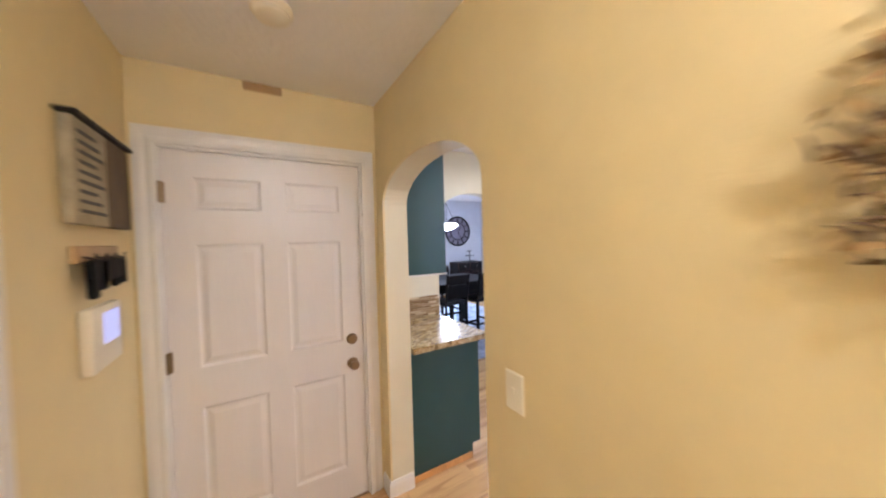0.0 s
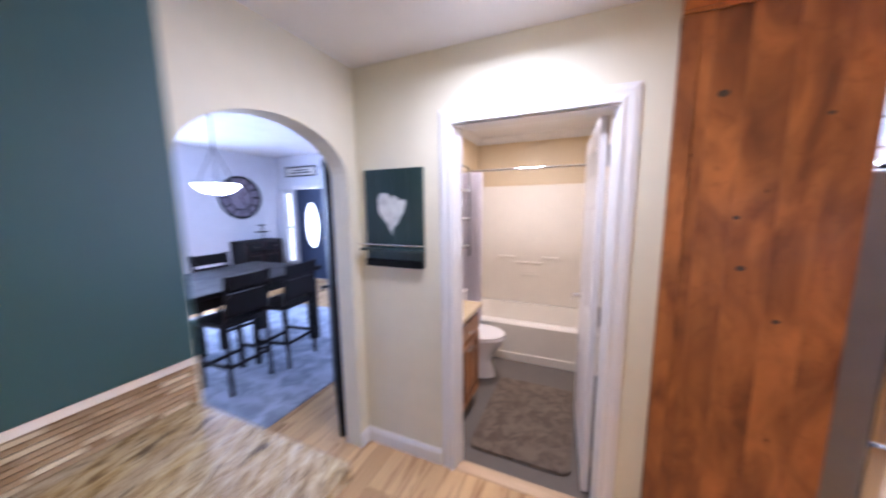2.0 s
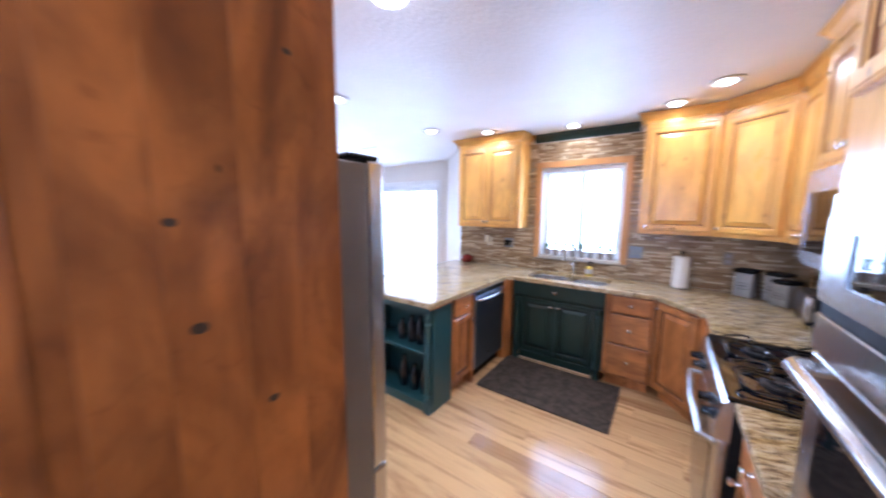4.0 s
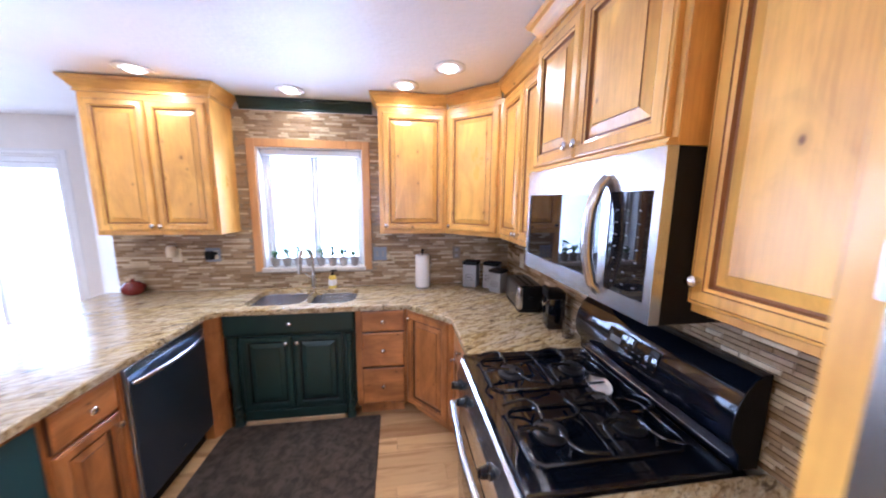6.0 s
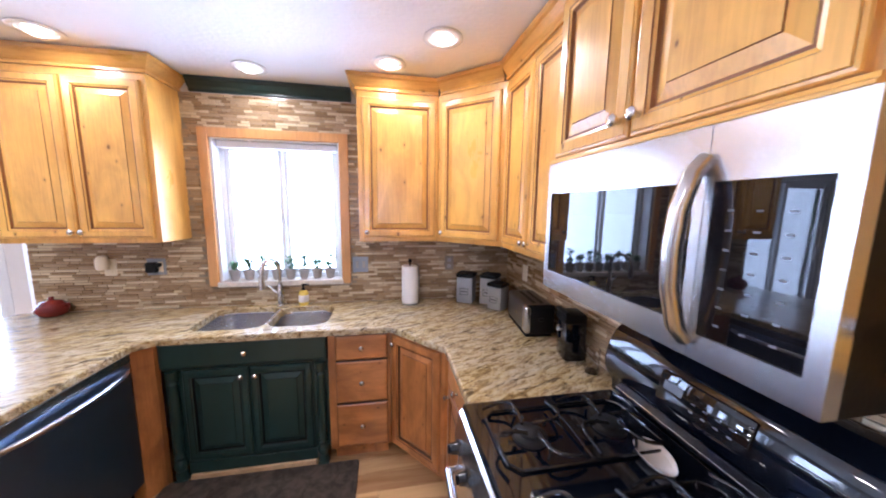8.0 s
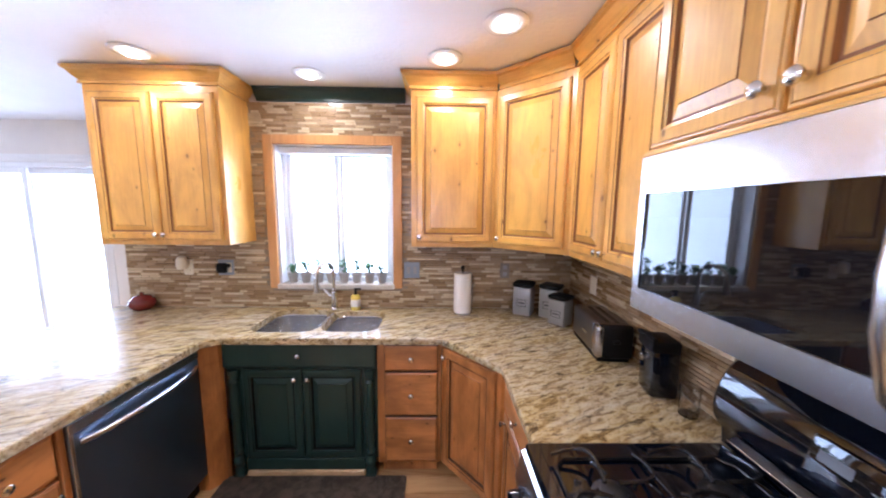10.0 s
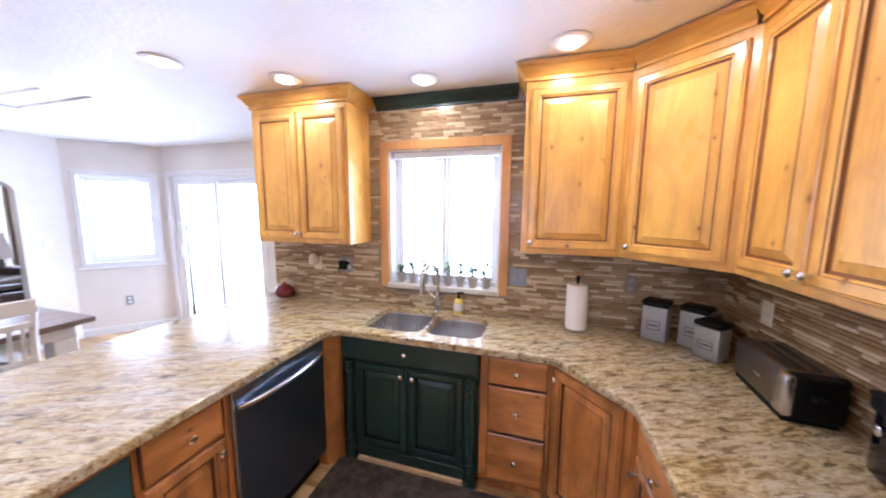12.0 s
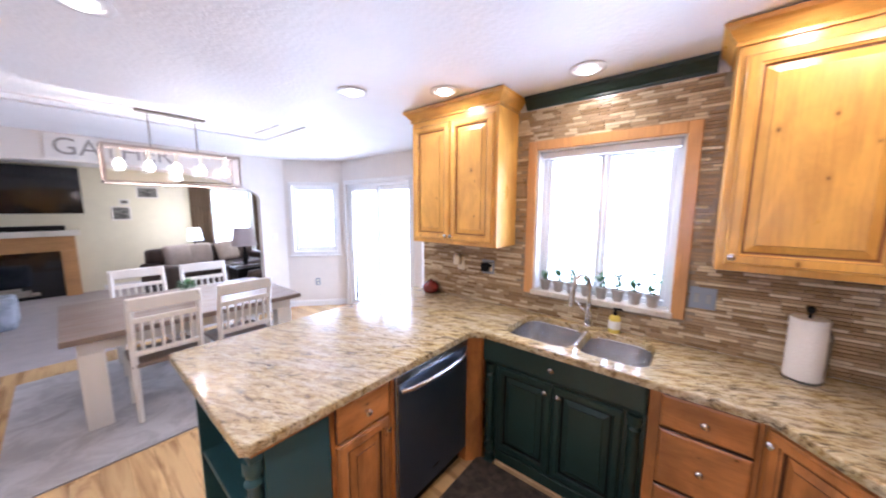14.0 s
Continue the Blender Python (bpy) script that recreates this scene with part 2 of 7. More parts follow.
M_HALL = plain("hall_paint", (0.735, 0.61, 0.34), 0.6, var=0.03, bump=0.12, bscale=140)
M_CREAM = plain("cream_paint", (0.74, 0.69, 0.535), 0.55, var=0.03, bump=0.12, bscale=140)
M_GREIGE = plain("greige_paint", (0.74, 0.68, 0.62), 0.6, var=0.03, bump=0.1, bscale=140)
M_BATHW = plain("bath_paint", (0.66, 0.52, 0.32), 0.6, var=0.03, bump=0.1, bscale=140)
M_LILAC = plain("cool_white_paint", (0.70, 0.70, 0.74), 0.6, var=0.03, bump=0.1, bscale=140)
M_CEIL = plain("textured_ceiling", (0.83, 0.82, 0.83), 0.5, var=0.03, scale=3, bump=0.35, bscale=38)
M_WHITE = plain("white_trim_paint", (0.78, 0.76, 0.74), 0.3, var=0.03, bump=0.02)
M_DOOR = plain("white_door_paint", (0.74, 0.70, 0.68), 0.33, var=0.03, bump=0.05, bscale=60, stretch=(1, 1, 0.15))
M_VINYL = plain("white_vinyl", (0.82, 0.82, 0.83), 0.25, var=0.02, bump=0)
M_ALDER = wood("honey_alder_upright", (0.73, 0.400, 0.085), (0.27, 0.085, 0.015), rough=0.32, coat=0.35, figure=0.5, streak=0.22, many=0.58, burl=0.22)
M_ALDERX = wood("honey_alder_level", (0.73, 0.400, 0.085), (0.27, 0.085, 0.015), axis=0, rough=0.32, coat=0.35, figure=0.5, streak=0.22, many=0.58, burl=0.22)
M_BASEW = wood("red_alder_upright", (0.45, 0.180, 0.048), (0.09, 0.024, 0.008), figure=0.8, burl=0.5, many=0.35, streak=0.45)
M_BASEWX = wood("red_alder_level", (0.45, 0.180, 0.048), (0.09, 0.024, 0.008), axis=0, figure=0.8, burl=0.5, many=0.35, streak=0.45)
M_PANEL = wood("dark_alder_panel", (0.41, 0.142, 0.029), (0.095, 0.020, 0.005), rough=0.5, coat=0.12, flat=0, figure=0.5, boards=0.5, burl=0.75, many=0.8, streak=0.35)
M_GLAZE = plain("dark_glaze", (0.25, 0.095, 0.024), 0.4, 0, 0.2)
# glaze lines, and the shade in the gaps round drawer fronts, as colour
M_GLAZEGAP = plain("umber_glaze_gap_shade", (0.075, 0.026, 0.010), 0.45, 0, 0.2)
M_CASING = wood("fir_casing", (0.60, 0.31, 0.105), (0.26, 0.10, 0.03), knots=False)
M_GREEN = plain("dark_green_paint", (0.013, 0.035, 0.030), 0.34, var=0.25, scale=5, bump=0.05, bscale=50, stretch=(1, 1, 0.2))
M_TEAL = plain("teal_paint", (0.019, 0.068, 0.078), 0.4, var=0.12, scale=3, bump=0.04, bscale=50, stretch=(1, 1, 0.2))
M_GRANITE = granite("granite")
M_TILE, M_TILE_ONE = mosaic("mosaic_run", True), mosaic("mosaic_strip", False)
M_GROUT = plain("grout", (0.30, 0.24, 0.17), 0.85, var=0.1)
M_FLOOR = planks("hickory_plank", (0.67, 0.435, 0.205), (0.24, 0.105, 0.036))
M_FLOORBED = plain("floor_bed", (0.10, 0.06, 0.03), 0.8)
M_STEEL = brushed("brushed_steel", (0.56, 0.555, 0.56), 0.24)
M_STEELV = brushed("brushed_steel_upright", (0.60, 0.59, 0.58), stretch=(60, 60, 1))
M_FRIDGE = plain("grey_fridge_side", (0.20, 0.19, 0.20), 0.42, 0.3, 0.06, bump=0.05, bscale=300)
# dark stainless; the bluish window sheen is put into the base colour
M_DWST = brushed("dark_steel_blue_sheen", (0.23, 0.30, 0.43), 0.36)
M_TOAST = brushed("smoky_steel", (0.27, 0.255, 0.245), 0.34)
M_CHROME = plain("nickel", (0.72, 0.70, 0.67), 0.18, 1.0, 0.04, bump=0)
# black enamel; the blue in its base imitates reflected window light
M_BLACKGL = gloss("black_enamel_blue_sheen", (0.003, 0.0045, 0.009), 0.05, 0.4)
M_GRATE = plain("enamelled_iron", (0.012, 0.012, 0.013), 0.2, 0, 0.2, bump=0.05, bscale=200)
M_KEYTXT = plain("dim_marking", (0.15, 0.16, 0.18), 0.5)
M_BLACK = plain("black_plastic", (0.004, 0.004, 0.0045), 0.55, 0, 0.2, bump=0.05)
M_BLACK.node_tree.nodes["Principled BSDF"].inputs["Specular IOR Level"].default_value = 0.2
M_IRON = plain("cast_iron", (0.016, 0.016, 0.017), 0.42, 0.2, 0.2, bump=0.2, bscale=220)
M_OVENGL = gloss("oven_glass", (0.006, 0.006, 0.008), 0.015, 0.3)
M_BOWL = brushed("satin_sink_steel", (0.72, 0.72, 0.73), 0.22)
M_PEWTER = plain("aged_brass", (0.30, 0.22, 0.14), 0.35, 1.0, 0.15)
M_MAT = mottled("charcoal_mat", (0.026, 0.019, 0.014), (0.11, 0.083, 0.062), 16)
M_GLASS = glassy("window_glass")
M_CAN = glow("can_lens", (1, 0.93, 0.82), 7)
M_FLUSH = glow("flush_glass", (1, 0.94, 0.85), 13)
M_BULB = glow("warm_bulb", (1, 0.9, 0.75), 30)
M_SHADEW = glow("lit_bowl", (0.95, 0.97, 1.0), 9)
M_PORC = plain("porcelain", (0.80, 0.74, 0.68), 0.12, 0, 0.02, bump=0)
M_TUB = plain("tub_acrylic", (0.82, 0.74, 0.62), 0.2, 0, 0.02, bump=0)
M_PAPER = plain("paper_towel", (0.82, 0.79, 0.74), 0.9, 0, 0.03, bump=0.3, bscale=120)
M_CANIS = plain("galvanised_tin", (0.34, 0.335, 0.325), 0.45, 0.4, 0.12)
M_RED = plain("oxblood_glaze", (0.17, 0.018, 0.014), 0.12, 0, 0.2, bump=0)
M_LEAF = plain("herb_leaf", (0.09, 0.20, 0.085), 0.5, 0, 0.4)
M_POT = plain("whitewashed_pot", (0.40, 0.36, 0.33), 0.8, 0, 0.15, bump=0.15)
M_SOAP = plain("soap_yellow", (0.75, 0.58, 0.12), 0.2, 0, 0.05, bump=0)
M_BLUEPL = plain("blue_grey_plate", (0.25, 0.29, 0.34), 0.35, 0, 0.05)
M_TAUPE = plain("taupe_plate", (0.25, 0.205, 0.16), 0.4, 0, 0.06)
M_CHALK = plain("chalk_white_wood", (0.74, 0.70, 0.64), 0.45, 0, 0.08, bump=0.06, stretch=(1, 1, 0.15))
M_TABLE = wood("grey_stained_top", (0.20, 0.145, 0.115), (0.08, 0.05, 0.04), axis=1, knots=False)
M_RUG = mottled("pale_rug", (0.34, 0.31, 0.30), (0.56, 0.53, 0.52), 4)
M_CARPET = plain("beige_carpet", (0.44, 0.39, 0.38), 0.95, 0, 0.1, 4, 0.7, 200)
M_ESPRESSO = wood("espresso_wood", (0.009, 0.007, 0.007), (0.003, 0.003, 0.003), rough=0.5, knots=False, coat=0.0)
M_ESPRESSO.node_tree.nodes["Principled BSDF"].inputs["Specular IOR Level"].default_value = 0.2
M_BLUERUG = mottled("blue_grey_rug", (0.22, 0.25, 0.31), (0.58, 0.62, 0.70), 5)
M_OAK = wood("oak_mantel", (0.48, 0.26, 0.10), (0.20, 0.09, 0.03), axis=1, knots=False)
M_OAKSTRIP = wood("pale_oak_strip", (0.62, 0.43, 0.24), (0.32, 0.18, 0.08), axis=1, knots=False)
M_SOFA = plain("brown_leather", (0.06, 0.035, 0.025), 0.45, 0, 0.2)
M_CUSHION = plain("pale_cushion", (0.54, 0.44, 0.37), 0.85, 0, 0.15)
M_CURT = plain("brown_curtain", (0.22, 0.15, 0.09), 0.8, 0, 0.12)
M_CURTW = plain("lilac_curtain", (0.80, 0.74, 0.77), 0.75, 0, 0.06)
M_SCREEN = plain("tv_screen", (0.008, 0.007, 0.007), 0.08, 0, 0.1, bump=0)
M_DARKTXT = plain("dark_lettering", (0.05, 0.05, 0.055), 0.6)
M_HEART = plain("whitewashed_heart", (0.62, 0.64, 0.62), 0.6, 0, 0.35, 22)
M_BATHMAT = mottled("taupe_bath_rug", (0.095, 0.066, 0.043), (0.215, 0.158, 0.108), 13)
M_BATHFL = plain("grey_bath_floor", (0.14, 0.112, 0.086), 0.7, 0, 0.1)
M_PLATE = plain("ivory_plate", (0.80, 0.74, 0.60), 0.35, 0, 0.02, bump=0)
M_LCD = glow("blue_display", (0.16, 0.30, 1.0), 0.45)
M_LSHADE = plain("lamp_shade", (0.62, 0.54, 0.56), 0.7, 0, 0.05)
M_TWIG = plain("dry_twig", (0.13, 0.075, 0.032), 0.8, 0, 0.4)
M_DRYLEAF = plain("dry_leaf", (0.34, 0.21, 0.075), 0.7, 0, 0.45, 30)
M_PRINT = mottled("dark_print", (0.03, 0.03, 0.03), (0.32, 0.31, 0.28), 14)
M_SIGNB = plain("dark_sign_wood", (0.12, 0.085, 0.055), 0.8, 0, 0.3, 12, 0.15)
M_PALEWOOD = plain("pale_weathered_wood", (0.46, 0.38, 0.33), 0.7, 0, 0.15, 20)
M_SILL = plain("pale_stone", (0.64, 0.59, 0.51), 0.25, 0, 0.14, 40, 0.03)
M_SIGNL = plain("limewashed_board", (0.36, 0.31, 0.21), 0.8, 0, 0.3, 14, 0.15)
M_PORCH = glow("daylight_backdrop_glow", (0.93, 0.97, 1.0), 3.0)
M_STONE = plain("grass_outside", (0.16, 0.17, 0.08), 0.95, 0, 0.3, 0.4)
M_HILL = plain("far_hill", (0.30, 0.29, 0.30), 0.95, 0, 0.2, 0.02)
M_FENCE = plain("weathered_fence", (0.30, 0.27, 0.24), 0.9, 0, 0.2)
M_TAN = plain("tan_register", (0.42, 0.28, 0.14), 0.5, 0, 0.3)

# ---- mesh helpers ----
def mesh_of(bm, name, material, smooth=False):
    me = bpy.data.meshes.new(name)
    bmesh.ops.recalc_face_normals(bm, faces=bm.faces)
    bm.to_mesh(me)
    bm.free()
    me.materials.append(material)
    if smooth:
        for p in me.polygons:
            p.use_smooth = True
        me.set_sharp_from_angle(angle=radians(40))
    return me


def part(name, bm, material, parent, label="", smooth=False, second=None):
    ob = new(name, mesh_of(bm, name, material, smooth))
    if second:
        ob.data.materials.append(second)
    ob.parent = parent
    if label:
        ob["label"] = label
    return ob


def thing(name, label, category, m=None, group="", kind=""):
    ob = new(name)
    ob.empty_display_size = 0.1
    ob.matrix_world = m or Matrix.Identity(4)
    return tagged(ob, label, category, group, kind)


def single(name, bm, material, label, category, m=None, group="", kind="", smooth=False):
    ob = new(name, mesh_of(bm, name, material, smooth))
    ob.matrix_world = m or Matrix.Identity(4)
    return tagged(ob, label, category, group, kind)


def box(bm, x0, y0, z0, x1, y1, z1, bevel=0.0, seg=1):
    m = Matrix.LocRotScale(((x0 + x1) / 2, (y0 + y1) / 2, (z0 + z1) / 2), None, (abs(x1 - x0), abs(y1 - y0), abs(z1 - z0)))
    r = bmesh.ops.create_cube(bm, size=1, matrix=m)
    if bevel:
        edges = list({e for v in r["verts"] for e in v.link_edges})
        bmesh.ops.bevel(bm, geom=edges, offset=bevel, segments=seg, affect="EDGES", profile=0.5)
    return bm


def bx(*a, **k):
    return box(bmesh.new(), *a, **k)


def cyl(bm, p, q, r0, r1=None, seg=16, caps=True):
    p, q = Vector(p), Vector(q)
    d = q - p
    m = Matrix.Translation((p + q) / 2) @ d.to_track_quat("Z", "Y").to_matrix().to_4x4()
    bmesh.ops.create_cone(bm, cap_ends=caps, segments=seg, radius1=r0, radius2=r0 if r1 is None else r1, depth=d.length, matrix=m)
    return bm


def lathe(bm, profile, centre=(0, 0, 0), seg=24, axis="z"):
    """Turned shape: profile of (radius, height)."""
    rings = []
    for r, h in profile:
        ring = []
        for i in range(seg):
            a = 2 * math.pi * i / seg
            c, s = r * math.cos(a), r * math.sin(a)
            p = {"z": (c, s, h), "y": (c, h, s), "x": (h, c, s)}[axis]
            ring.append(bm.verts.new(Vector(centre) + Vector(p)))
        rings.append(ring)
    for a, b in zip(rings, rings[1:]):
        for i in range(seg):
            bm.faces.new((a[i], a[(i + 1) % seg], b[(i + 1) % seg], b[i]))
    for ring in (rings[0], rings[-1]):
        bm.faces.new(ring)
    return bm


def tube(bm, pts, r, seg=8, closed=False):
    pts = [Vector(p) for p in pts]
    rings, q, last = [], None, None
    for i, p in enumerate(pts):
        a = pts[i - 1] if i or closed else p
        b = pts[(i + 1) % len(pts)] if i + 1 < len(pts) or closed else p
        way = (b - a).normalized()
        q = way.to_track_quat("Z", "Y") if q is None else last.rotation_difference(way) @ q
        last = way
        rr = r[i] if isinstance(r, (list, tuple)) else r
        rings.append([bm.verts.new(p + q @ Vector((rr * math.cos(2 * math.pi * k / seg), rr * math.sin(2 * math.pi * k / seg), 0))) for k in range(seg)])
    pairs = list(zip(rings, rings[1:])) + ([(rings[-1], rings[0])] if closed else [])
    for a, b in pairs:
        for i in range(seg):
            bm.faces.new((a[i], a[(i + 1) % seg], b[(i + 1) % seg], b[i]))
    if not closed:
        bm.faces.new(rings[0])
        bm.faces.new(rings[-1])
    return bm


def sweep(bm, path, profile, closed=False):
    """A moulding: profile points (out, z) carried along a plan line; out is to the right of the way walked."""
    pts = [Vector((p[0], p[1], 0)) for p in path]
    rows = []
    for i, p in enumerate(pts):
        d0 = (p - pts[i - 1]).normalized() if i or closed else None
        d1 = (pts[(i + 1) % len(pts)] - p).normalized() if i + 1 < len(pts) or closed else None
        d0, d1 = d0 or d1, d1 or d0
        n0, n1 = Vector((d0.y, -d0.x, 0)), Vector((d1.y, -d1.x, 0))
        n = (n0 + n1).normalized()
        n = n / max(0.3, n.dot(n0))
        rows.append([bm.verts.new(p + n * o + Vector((0, 0, z))) for o, z in profile])
    k = len(profile)
    pairs = list(zip(rows, rows[1:])) + ([(rows[-1], rows[0])] if closed else [])
    for a, b in pairs:
        for j in range(k):
            bm.faces.new((a[j], a[(j + 1) % k], b[(j + 1) % k], b[j]))
    if not closed:
        bm.faces.new(rows[0])
        bm.faces.new(rows[-1])
    return bm


def loops(bm, x0, z0, x1, z1, steps, y0=0.0, glazed=()):
    """Nested rectangles in the xz plane, facing -y: steps of (inset, depth behind y0). The last one is filled."""
    rings = []
    for inset, d in steps:
        a, b, c, e = x0 + inset, x1 - inset, z0 + inset, z1 - inset
        rings.append([bm.verts.new((x, y0 + d, z)) for x, z in ((a, c), (b, c), (b, e), (a, e))])
    for k, (r, s) in enumerate(zip(rings, rings[1:])):
        for i in range(4):
            bm.faces.new((r[i], r[(i + 1) % 4], s[(i + 1) % 4], s[i])).material_index = int(k in glazed)
    bm.faces.new(rings[-1])
    return bm


def raised(x0, z0, x1, z1, stile=0.055, t=0.02, y0=0.0):
    """A raised-panel door."""
    s = stile
    return loops(bmesh.new(), x0, z0, x1, z1, [(0, t), (0, 0.006), (0.003, 0.0025), (0.008, 0.0015), (0.0095, 0.003), (0.011, 0), (s - 0.014, 0), (s - 0.012, 0.003), (s - 0.004, 0.006), (s, 0.014),
                                               (s + 0.006, 0.014), (s + 0.036, 0.004), (s + 0.0375, 0.001), (s + 0.040, 0.001)], y0, (3, 6, 8, 9, 11))


def slabfront(x0, z0, x1, z1, t=0.02, y0=0.0):
    # outer edge and first bevel darkened: glaze plus painted gap shadow
    return loops(bmesh.new(), x0, z0, x1, z1, [(0, t), (0, 0.007), (0.003, 0.004), (0.010, 0.001), (0.013, 0)], y0, (0, 1))


def poly(bm, outer, z0, z1, holes=()):
    """A flat plate of a plan outline, with holes through it."""
    edges = []
    for ring in (outer, *holes):
        vs = [bm.verts.new((x, y, z1)) for x, y in ring]
        edges += [bm.edges.new((vs[i], vs[(i + 1) % len(vs)])) for i in range(len(vs))]
    r = bmesh.ops.triangle_fill(bm, use_beauty=True, use_dissolve=False, edges=edges)
    faces = [g for g in r["geom"] if isinstance(g, bmesh.types.BMFace)]
    ex = bmesh.ops.extrude_face_region(bm, geom=faces)
    bmesh.ops.translate(bm, verts=[g for g in ex["geom"] if isinstance(g, bmesh.types.BMVert)], vec=(0, 0, z0 - z1))
    return bm


def rounded(x0, y0, x1, y1, r, n=6):
    out = []
    for cx, cy, a0 in ((x1 - r, y1 - r, 0), (x0 + r, y1 - r, 90), (x0 + r, y0 + r, 180), (x1 - r, y0 + r, 270)):
        for i in range(n + 1):
            a = radians(a0 + 90 * i / n)
            out.append((cx + r * math.cos(a), cy + r * math.sin(a)))
    return out


def wall_plate(length, height, holes, thick):
    """A wall in its own frame: along x from 0, up z, front at y = 0, body behind it to y = thick. holes: outlines of (x, z); one that
    reaches the floor is cut out of the outline."""
    bm = bmesh.new()
    floor_cuts = sorted([h for h in holes if min(z for _, z in h) <= 0.001], key=lambda h: h[0][0])
    outer = [(0, 0)]
    for h in floor_cuts:
        outer += h
    outer += [(length, 0), (length, height), (0, height)]
    poly(bm, outer, -thick, 0, [h for h in holes if min(z for _, z in h) > 0.001])
    bmesh.ops.rotate(bm, verts=bm.verts, matrix=Matrix.Rotation(radians(90), 3, "X"), cent=(0, 0, 0))
    return bm


def rect(x0, z0, x1, z1):
    return [(x0, z0), (x0, z1), (x1, z1), (x1, z0)]


def arch_hole(x0, x1, spring, rise, n=22):
    c, h = (x0 + x1) / 2, (x1 - x0) / 2
    return [(x0, 0)] + [(c - h * math.cos(math.pi * i / n), spring + rise * math.sin(math.pi * i / n)) for i in range(n + 1)] + [(x1, 0)]


def wall(name, label, a, b, material, holes=(), height=2.44, thick=0.12, z=0.0):
    """A wall from plan point a to b; its seen face is on the right of the way from a to b."""
    a, b = Vector((*a, 0)), Vector((*b, 0))
    ang = math.degrees(math.atan2(b.y - a.y, b.x - a.x))
    bm = wall_plate((b - a).length, height, list(holes), thick)
    return single(name, bm, material, label, "wall", pose(a.x, a.y, z, 0, 0, ang), kind="structure")


# ---- the large structure ----
H = 2.44
single("ground", bx(-400, -400, -0.5, 400, 400, -0.25), M_STONE, "dry grassy ground outside the house", "ground", kind="structure")
for hx, hy, hr, hh in ((20, -160, 70, 20), (110, -150, 80, 26), (-70, -170, 80, 24), (190, 40, 90, 26)):
    b = bmesh.new()
    bmesh.ops.create_icosphere(b, subdivisions=4, radius=1, matrix=Matrix.LocRotScale((hx, hy, -2), None, (hr, hr * 0.5, hh)))
    for v in b.verts:
        v.co += Vector((0, 0, 3 * noise.noise(v.co * 0.05)))
    single("backdrop_hill", b, M_HILL, "distant brown hill behind the garden", "hill", kind="structure", smooth=True)

# walls: a to b has the seen face on the right
wall("wall_hall_door", "yellow painted hall wall around the entry door", (-0.24, 1.786), (0.905, 1.786), M_HALL, [rect(0.085, 0, 1.055, 2.075)])
wall("wall_hall_side", "yellow painted hall wall beside the door", (-0.24, -2.2), (-0.24, 1.906), M_HALL)
# arch wall: hall face
wall("wall_hall_arch", "yellow painted hall wall with an arched opening", (0.905, 1.786), (0.905, -2.2), M_HALL, [arch_hole(0.106, 1.074, 1.81, 0.21)], thick=0.012)
wall("wall_kitchen_arch", "pale painted wall inside the arched opening", (1.065, 0.40), (1.065, 2.39), M_CREAM, [arch_hole(0.312, 1.28, 1.81, 0.21)], thick=0.148)
wall("wall_hall_end", "yellow painted hall end wall", (0.905, -2.2), (-0.36, -2.2), M_HALL)
wall("wall_range", "painted kitchen wall behind the range", (1.0, -2.93), (1.0, 0.40), M_CREAM, thick=0.083)
wall("wall_dining_arch", "cream wall with an arched opening to the dining room", (1.065, 2.39), (2.80, 2.39), M_CREAM, [arch_hole(0.63, 1.515, 1.78, 0.27)])
wall("wall_bath", "cream wall around the bathroom doorway", (2.67, 2.39), (2.67, 0.765), M_CREAM, [rect(0.64, 0, 1.44, 2.06)], thick=0.11)
wall("wall_fridge_back", "cream wall behind the refrigerator", (2.70, 0.75), (7.5, 0.75), M_GREIGE, thick=0.018)
wall("wall_sink", "kitchen wall with the sink window", (4.25, -2.93), (1.0, -2.93), M_GREIGE, [rect(1.10, 1.075, 1.93, 2.075)], thick=0.16)
wall("wall_bay_kitchen", "greige angled bay wall", (5.10, -3.80), (4.25, -2.93), M_GREIGE)
wall("wall_bay_slider", "greige bay wall with a sliding glass door", (6.90, -3.80), (5.10, -3.80), M_GREIGE, [rect(0.10, 0, 1.60, 2.05)])
wall("wall_bay_window", "greige angled bay wall with a window", (7.50, -3.10), (6.90, -3.80), M_GREIGE, [rect(0.12, 0.94, 0.80, 2.03)])
wall("wall_living_arch", "greige wall with a broad arched opening to the living room", (7.5, 0.75), (7.5, -3.10), M_GREIGE, [arch_hole(0.02, 3.48, 1.80, 0.36, 40)])
wall("wall_living_back", "warm living room wall behind the fireplace", (11.5, 4.0), (11.5, -4.6), M_CREAM, [rect(7.12, 0.55, 8.02, 2.15)])
wall("wall_living_side", "warm living room side wall", (11.62, -4.6), (7.5, -4.6), M_CREAM)
wall("wall_living_north", "warm living room end wall", (7.5, 4.0), (11.62, 4.0), M_CREAM)
wall("wall_living_west", "warm living room wall", (7.62, 0.75), (7.62, 4.0), M_CREAM)
wall("wall_living_south", "warm living room return wall", (7.62, -4.6), (7.62, -3.10), M_CREAM)
# bathroom
wall("wall_bath_left", "tan bathroom wall over the vanity", (2.78, 2.31), (5.07, 2.31), M_BATHW, thick=0.06)
wall("wall_bath_back", "tan bathroom wall behind the tub", (4.95, 2.31), (4.95, 0.75), M_BATHW)
wall("wall_bath_right", "tan bathroom wall", (4.95, 0.87), (2.78, 0.87), M_BATHW, thick=0.1)
